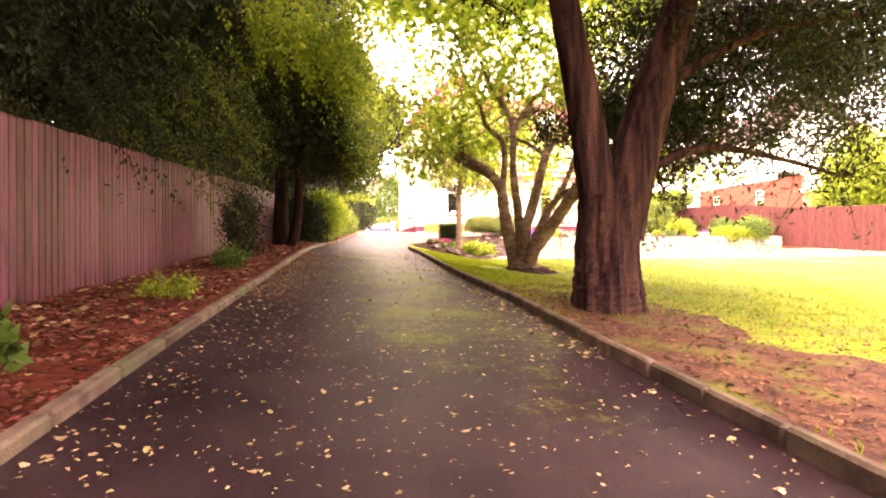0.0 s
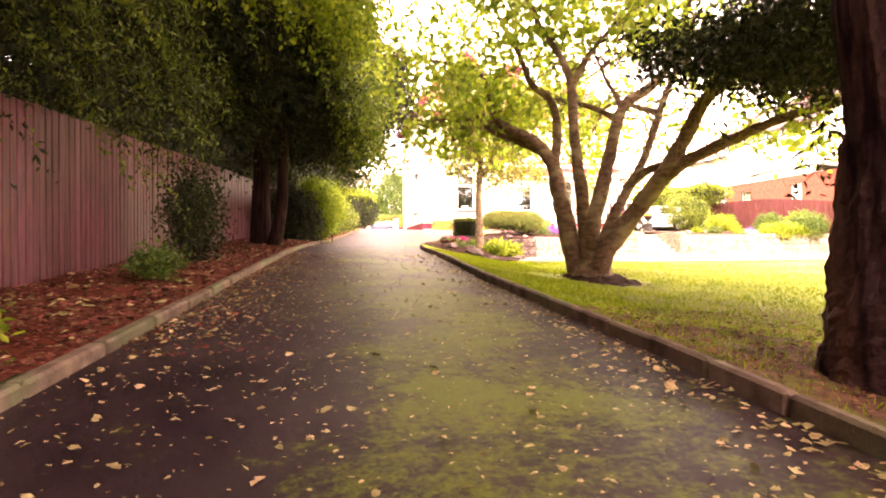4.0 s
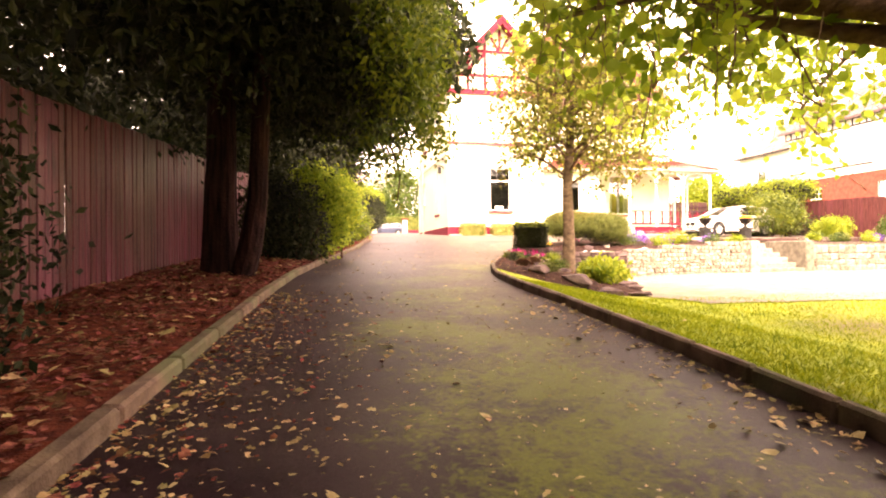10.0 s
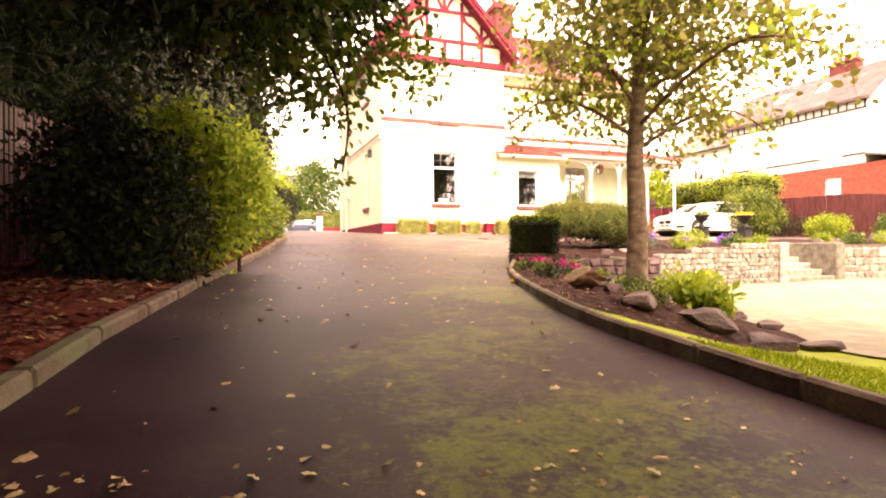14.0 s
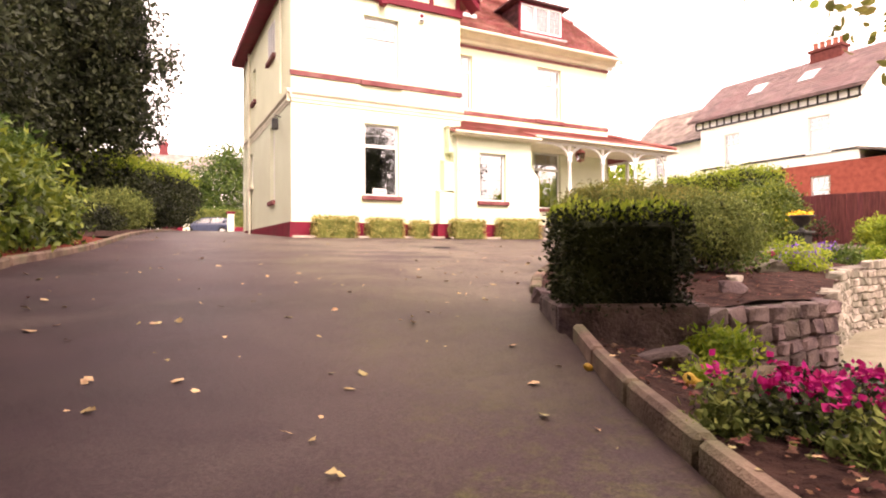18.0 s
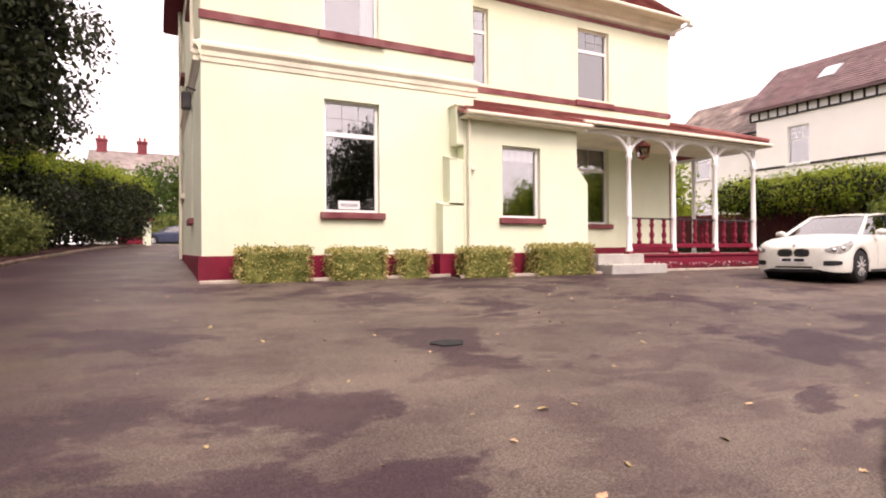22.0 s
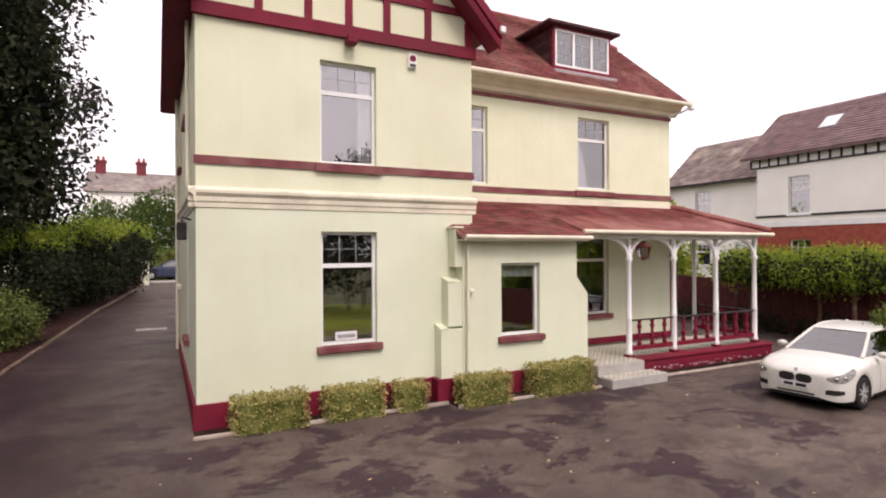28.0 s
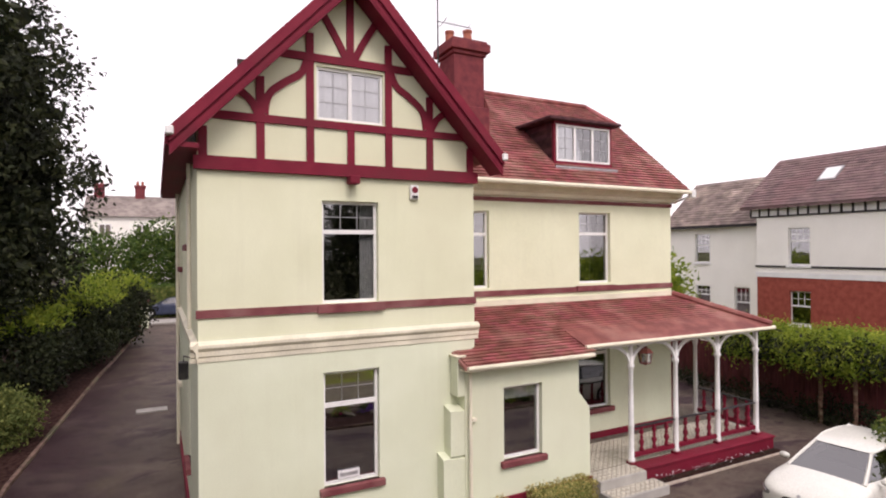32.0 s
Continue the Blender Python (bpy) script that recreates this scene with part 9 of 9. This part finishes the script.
BEDLEAF = pmat("dark_bedding_leaf", (0.018, 0.022, 0.012), (0.05, 0.06, 0.03), 2, 0.4, 0, 10, rand=0.5, island=True, trans=0.2, spec=0.4)


def flowers(x, y, z, r, petal, label, n=420, leaf=BEDLEAF, heads=9):
    e = empty("flower_clump", (x, y, z), label, "flowers", "bedding flowers")
    under(leaves("foliage", np.array([x, y, z + r * 0.25]) + R7.normal(size=(n, 3)) * [r * 0.5, r * 0.5, r * 0.18], 0.026, leaf, None, 0.6, 0.0), e)
    c = np.array([x, y, z + r * 0.5]) + R7.normal(size=(heads, 3)) * [r * 0.42, r * 0.42, r * 0.12]
    b = under(leaves("bloom", np.repeat(c, 22, 0) + R7.normal(size=(heads * 22, 3)) * 0.018, 0.03, petal, None, 0.9, -0.2), e)
    tagged(b, kind="stuff")


for x, y, r, p_, lab in ((4.38, 22.5, 0.25, PINK, "magenta pink flowers with dark leaves in the rockery"), (4.72, 22.55, 0.26, PINK, "magenta pink flowers with dark leaves in the rockery")):
    flowers(x, y, max(rockery_z(x, y), 1.37), r, p_, lab, n=900, heads=20)
for x, y, r, p_, lab in ((7.82, 27.56, 0.13, PINK, "bright pink flowers in the island bed"), (8.08, 27.58, 0.13, PINK, "bright pink flowers in the island bed"), (6.45, 26.0, 0.16, YELLOW, "yellow pansies in the island bed"), (6.62, 26.28, 0.09, PURPLE, "purple pansies in the island bed"), (11.26, 27.07, 0.2, PINK, "magenta flowers on the terrace"), (12.0, 27.3, 0.25, PURPLE, "purple flowers on the terrace")):
    flowers(x, y, terrace_z(x, y), r, p_, lab, n=int(2200 * r), heads=3 if p_ is YELLOW else 1 if r < 0.1 else max(int(40 * r), 5))


def tuft(x, y, z, r, h, mat, label, n=420):
    """Arching grass blades from one root."""
    e = empty("grass_clump", (x, y, z), label, "plant", "grass clumps")
    a, q = R7.uniform(0, 2 * math.pi, n), R7.uniform(0.2, 1.0, n)
    root = np.stack([x + np.cos(a) * 0.06 * q, y + np.sin(a) * 0.06 * q, np.full(n, z)], 1)
    tip = np.stack([x + np.cos(a) * r * q, y + np.sin(a) * r * q, z + h * (1.15 - q * 0.6) * R7.uniform(0.7, 1.1, n)], 1)
    mid = root * 0.45 + tip * 0.55 + np.array([0, 0, 1]) * h * 0.22
    s = np.stack([-np.sin(a), np.cos(a), np.zeros(n)], 1) * 0.005
    v_ = np.stack([root - s, root + s, mid + s, mid - s, tip], 1).reshape(-1, 3)
    i = np.arange(n)[:, None] * 5
    f_ = np.concatenate([i + [0, 1, 2], i + [0, 2, 3], i + [3, 2, 4]], 0)
    tagged(under(raw("blade_mass", v_, f_, mat), e), kind="stuff")


tuft(3.75, 20.6, rockery_z(3.75, 20.6), 0.28, 0.16, LEAF_TAN, "brown arching grass clump beside the kerb", 900)
tuft(4.1, 20.95, rockery_z(4.1, 20.95), 0.28, 0.18, LEAF_TAN, "brown arching grass clump beside the kerb", 700)
tuft(4.95, 21.95, rockery_z(4.95, 21.95), 0.2, 0.2, LEAF_LIGHT, "green grassy tuft between stones", 500)
tuft(6.3, 23.3, rockery_z(6.3, 23.3), 0.28, 0.28, LEAF_LIGHT, "green grassy tuft between stones", 500)
tuft(5.0, 21.5, rockery_z(5.0, 21.5), 0.24, 0.22, LEAF_LIGHT, "green grassy tuft between stones", 500)
tuft(6.9, 23.5, 0.95, 0.28, 0.26, LEAF_LIGHT, "green grassy tuft between stones", 400)
tuft(9.6, 27.4, terrace_z(9.6, 27.4), 0.35, 0.4, LEAF_LIGHT, "pale green grassy tuft on the terrace", 400)
for x, y, z, r in ((5.75, 21.3, 1.05, 0.42), (6.2, 21.6, 1.0, 0.36), (5.4, 20.7, 1.05, 0.35)):
    shrub("leafy_plant", [(x, y, z + 0.15, r, r, 0.16)], 70, 14, 0.13, LEAF_LIGHT, "broad yellow-green leafy plant at the tree foot", 0.06, 0.5, False, "plant", aspect=0.55, droop=0.1)
shrub("leafy_plant", [(5.6, 23.75, 1.43, 0.26, 0.14, 0.06)], 110, 14, 0.05, LEAF_LIGHT, "yellow-green creeping plant on the stones", 0.05, 0.5, False, "plant")

# low white and pink flowers in the strip along the verandah foot
e = empty("flower_row", (18.0, 36.47, gz(36.4)), "row of small white flowers along the verandah foot", "flowers")
c = np.array([(x, 36.46 + R7.normal(0, 0.03), gz(36.4) + 0.1 + R7.uniform(0, 0.1)) for x in R7.uniform(15.8, 20.3, 46)])
tagged(under(leaves("bloom", np.repeat(c, 8, 0) + R7.normal(size=(len(c) * 8, 3)) * 0.010, 0.019, PAPER, None, 0.9, -0.2), e), kind="stuff")
under(leaves("foliage", np.array([(x, 36.46 + R7.normal(0, 0.04), gz(36.4) + 0.04 + R7.uniform(0, 0.1)) for x in R7.uniform(15.75, 20.35, 900)]), 0.03, BEDLEAF, None, 0.5, 0.0), e)

# leaf litter and small plants in the rockery and island beds
xy = [(kerb_r(y) + 0.12 + R7.uniform(0, 1) * 1.9, y) for y in R7.uniform(19, 24, 1500)]
litter("bed_litter", xy, rockery_z, 0.034, DLITTER, "brown dead leaves on the rockery soil", "leaves", 0.015)
litter("bed_leaves", [(x + 0.03, y + 0.02) for x, y in xy[:420]], rockery_z, 0.03, CHIP, "red-brown dead leaves on the rockery soil", "leaves", 0.02)
litter("bed_leaves", [(x - 0.03, y + 0.05) for x, y in xy[420:560]], rockery_z, 0.034, FALLEN, "pale dead leaves on the rockery soil", "leaves", 0.02)
xy = []
for _ in range(1500):
    x = R7.uniform(5.4, 9.5)
    y = R7.uniform(terrace_lo(x), terrace_hi(x) - 0.1)
    xy.append((x, y))
litter("bed_litter", xy[:380], terrace_z, 0.030, CHIP, "brown dead leaves and bark on the island bed", "leaves", 0.015)
litter("bed_crumbs", xy[380:], terrace_z, 0.022, DLITTER, "dark crumbs of bark on the island bed", "leaves", 0.012)
for x, y, r, m, lab in ((4.1, 22.6, 0.06, LEAF_YEW, "small green rockery cushion"), (4.92, 23.3, 0.08, LEAF_LIGHT, "small yellow-green rockery cushion"), (5.4, 22.1, 0.13, LEAF_MID, "small green rockery plant"), (4.6, 20.9, 0.2, LEAF_MID, "small green rockery plant"), (6.2, 22.75, 0.2, LEAF_LIGHT, "small yellow-green rockery cushion"), (4.0, 19.9, 0.2, LEAF_YEW, "small dark rockery plant"), (3.9, 21.6, 0.11, LEAF_DARK, "low dark leafy rockery plant"), (4.45, 22.45, 0.12, LEAF_DARK, "low dark leafy rockery plant"), (4.2, 22.55, 0.1, LEAF_DARK, "low dark leafy rockery plant"), (4.25, 22.3, 0.1, LEAF_YEW, "low dark leafy rockery plant")):
    shrub("rockery_plant", [(x, y, rockery_z(x, y) + r * 0.3, r, r, r * 0.5)], 70, 16, 0.035, m, lab, 0.05, 0.4, False, "plant", "rockery plants")

def yellow_leaf(x, y, z, r, turn):
    """A cupped leaf lying on its back."""
    bm = bmesh.new()
    bmesh.ops.create_uvsphere(bm, u_segments=14, v_segments=9, radius=r)
    bmesh.ops.delete(bm, geom=[v_ for v_ in bm.verts if v_.co.z > r * 0.85], context="VERTS")
    for v_ in bm.verts:
        v_.co.x *= 1.25
        v_.co += Vector((0, 0, noise.noise(v_.co * 30) * r * 0.25))
    ob = link("cupped_leaf", bm, FALLEN_GOLD)
    ob.matrix_basis = pose(x, y, z + r * 0.8, 35, -20, turn)
    tagged(ob, "curled golden yellow dead leaf lying by the kerb", "leaf", "golden leaves")


for x, y, z, r, turn in ((3.45, 21.62, drive_z(3.45, 21.62), 0.033, 20), (4.72, 23.25, max(rockery_z(4.72, 23.25), 1.39), 0.038, 70), (4.36, 23.56, drive_z(4.36, 23.56), 0.02, 140)):
    yellow_leaf(x, y, z, r, turn)

# crumbs of soil and dead leaf round the foot of the spreading tree
xy = [(4.3 + r_ * math.cos(a_), 11.9 + r_ * math.sin(a_)) for r_, a_ in zip(R7.uniform(0.4, 1.25, 420), R7.uniform(0, 6.28, 420))]
litter("soil_crumbs", xy, lambda x, y: max(lawn_z(x, y), 0.53 + float(np.interp(math.hypot(x - 4.3, y - 11.9), [0.4, 0.55, 0.7, 0.9, 1.0, 1.2], [0.19, 0.14, 0.09, 0.02, -0.03, -0.05]))) + 0.02, 0.03, DLITTER, "dark crumbs of soil and dead leaves round the tree foot", "leaves", 0.02)


# verandah tiles that stand nearest, each one a piece
for i in order[:NP].tolist():
    c = verts_np[i].mean(0)
    key = round(float(np.ptp(verts_np[i][:, 0])), 2)
    if key not in tiles_mesh:
        me = bpy.data.meshes.new("tile")
        me.from_pydata((verts_np[i] - c).tolist(), [], [(0, 1, 3, 2), (2, 3, 5, 4), (0, 2, 4), (1, 5, 3)])
        me.materials.append(TILE_P)
        tiles_mesh[key] = me
    ob = new("tile", tiles_mesh[key])
    ob.location = c.tolist()
    under(ob, house)

# floor tiles of the verandah, each one a piece
ft = boxes((-0.146, 0.146, -0.146, 0.146, -0.012, 0.0), bevel=0.003)
fm = bpy.data.meshes.new("floor_tile")
ft.to_mesh(fm)
ft.free()
fm.materials.append(PATTERN)
for i in range(22):
    for j in range(8):
        x, y = 13.99 + 0.15 + i * 0.294, 36.40 + 0.15 + j * 0.294
        if y < 37.05 or y > RY - 0.15 or x > 20.35:
            continue
        ob = new("floor_tile", fm)
        ob.location = (x, y, DZ)
        under(ob, house)
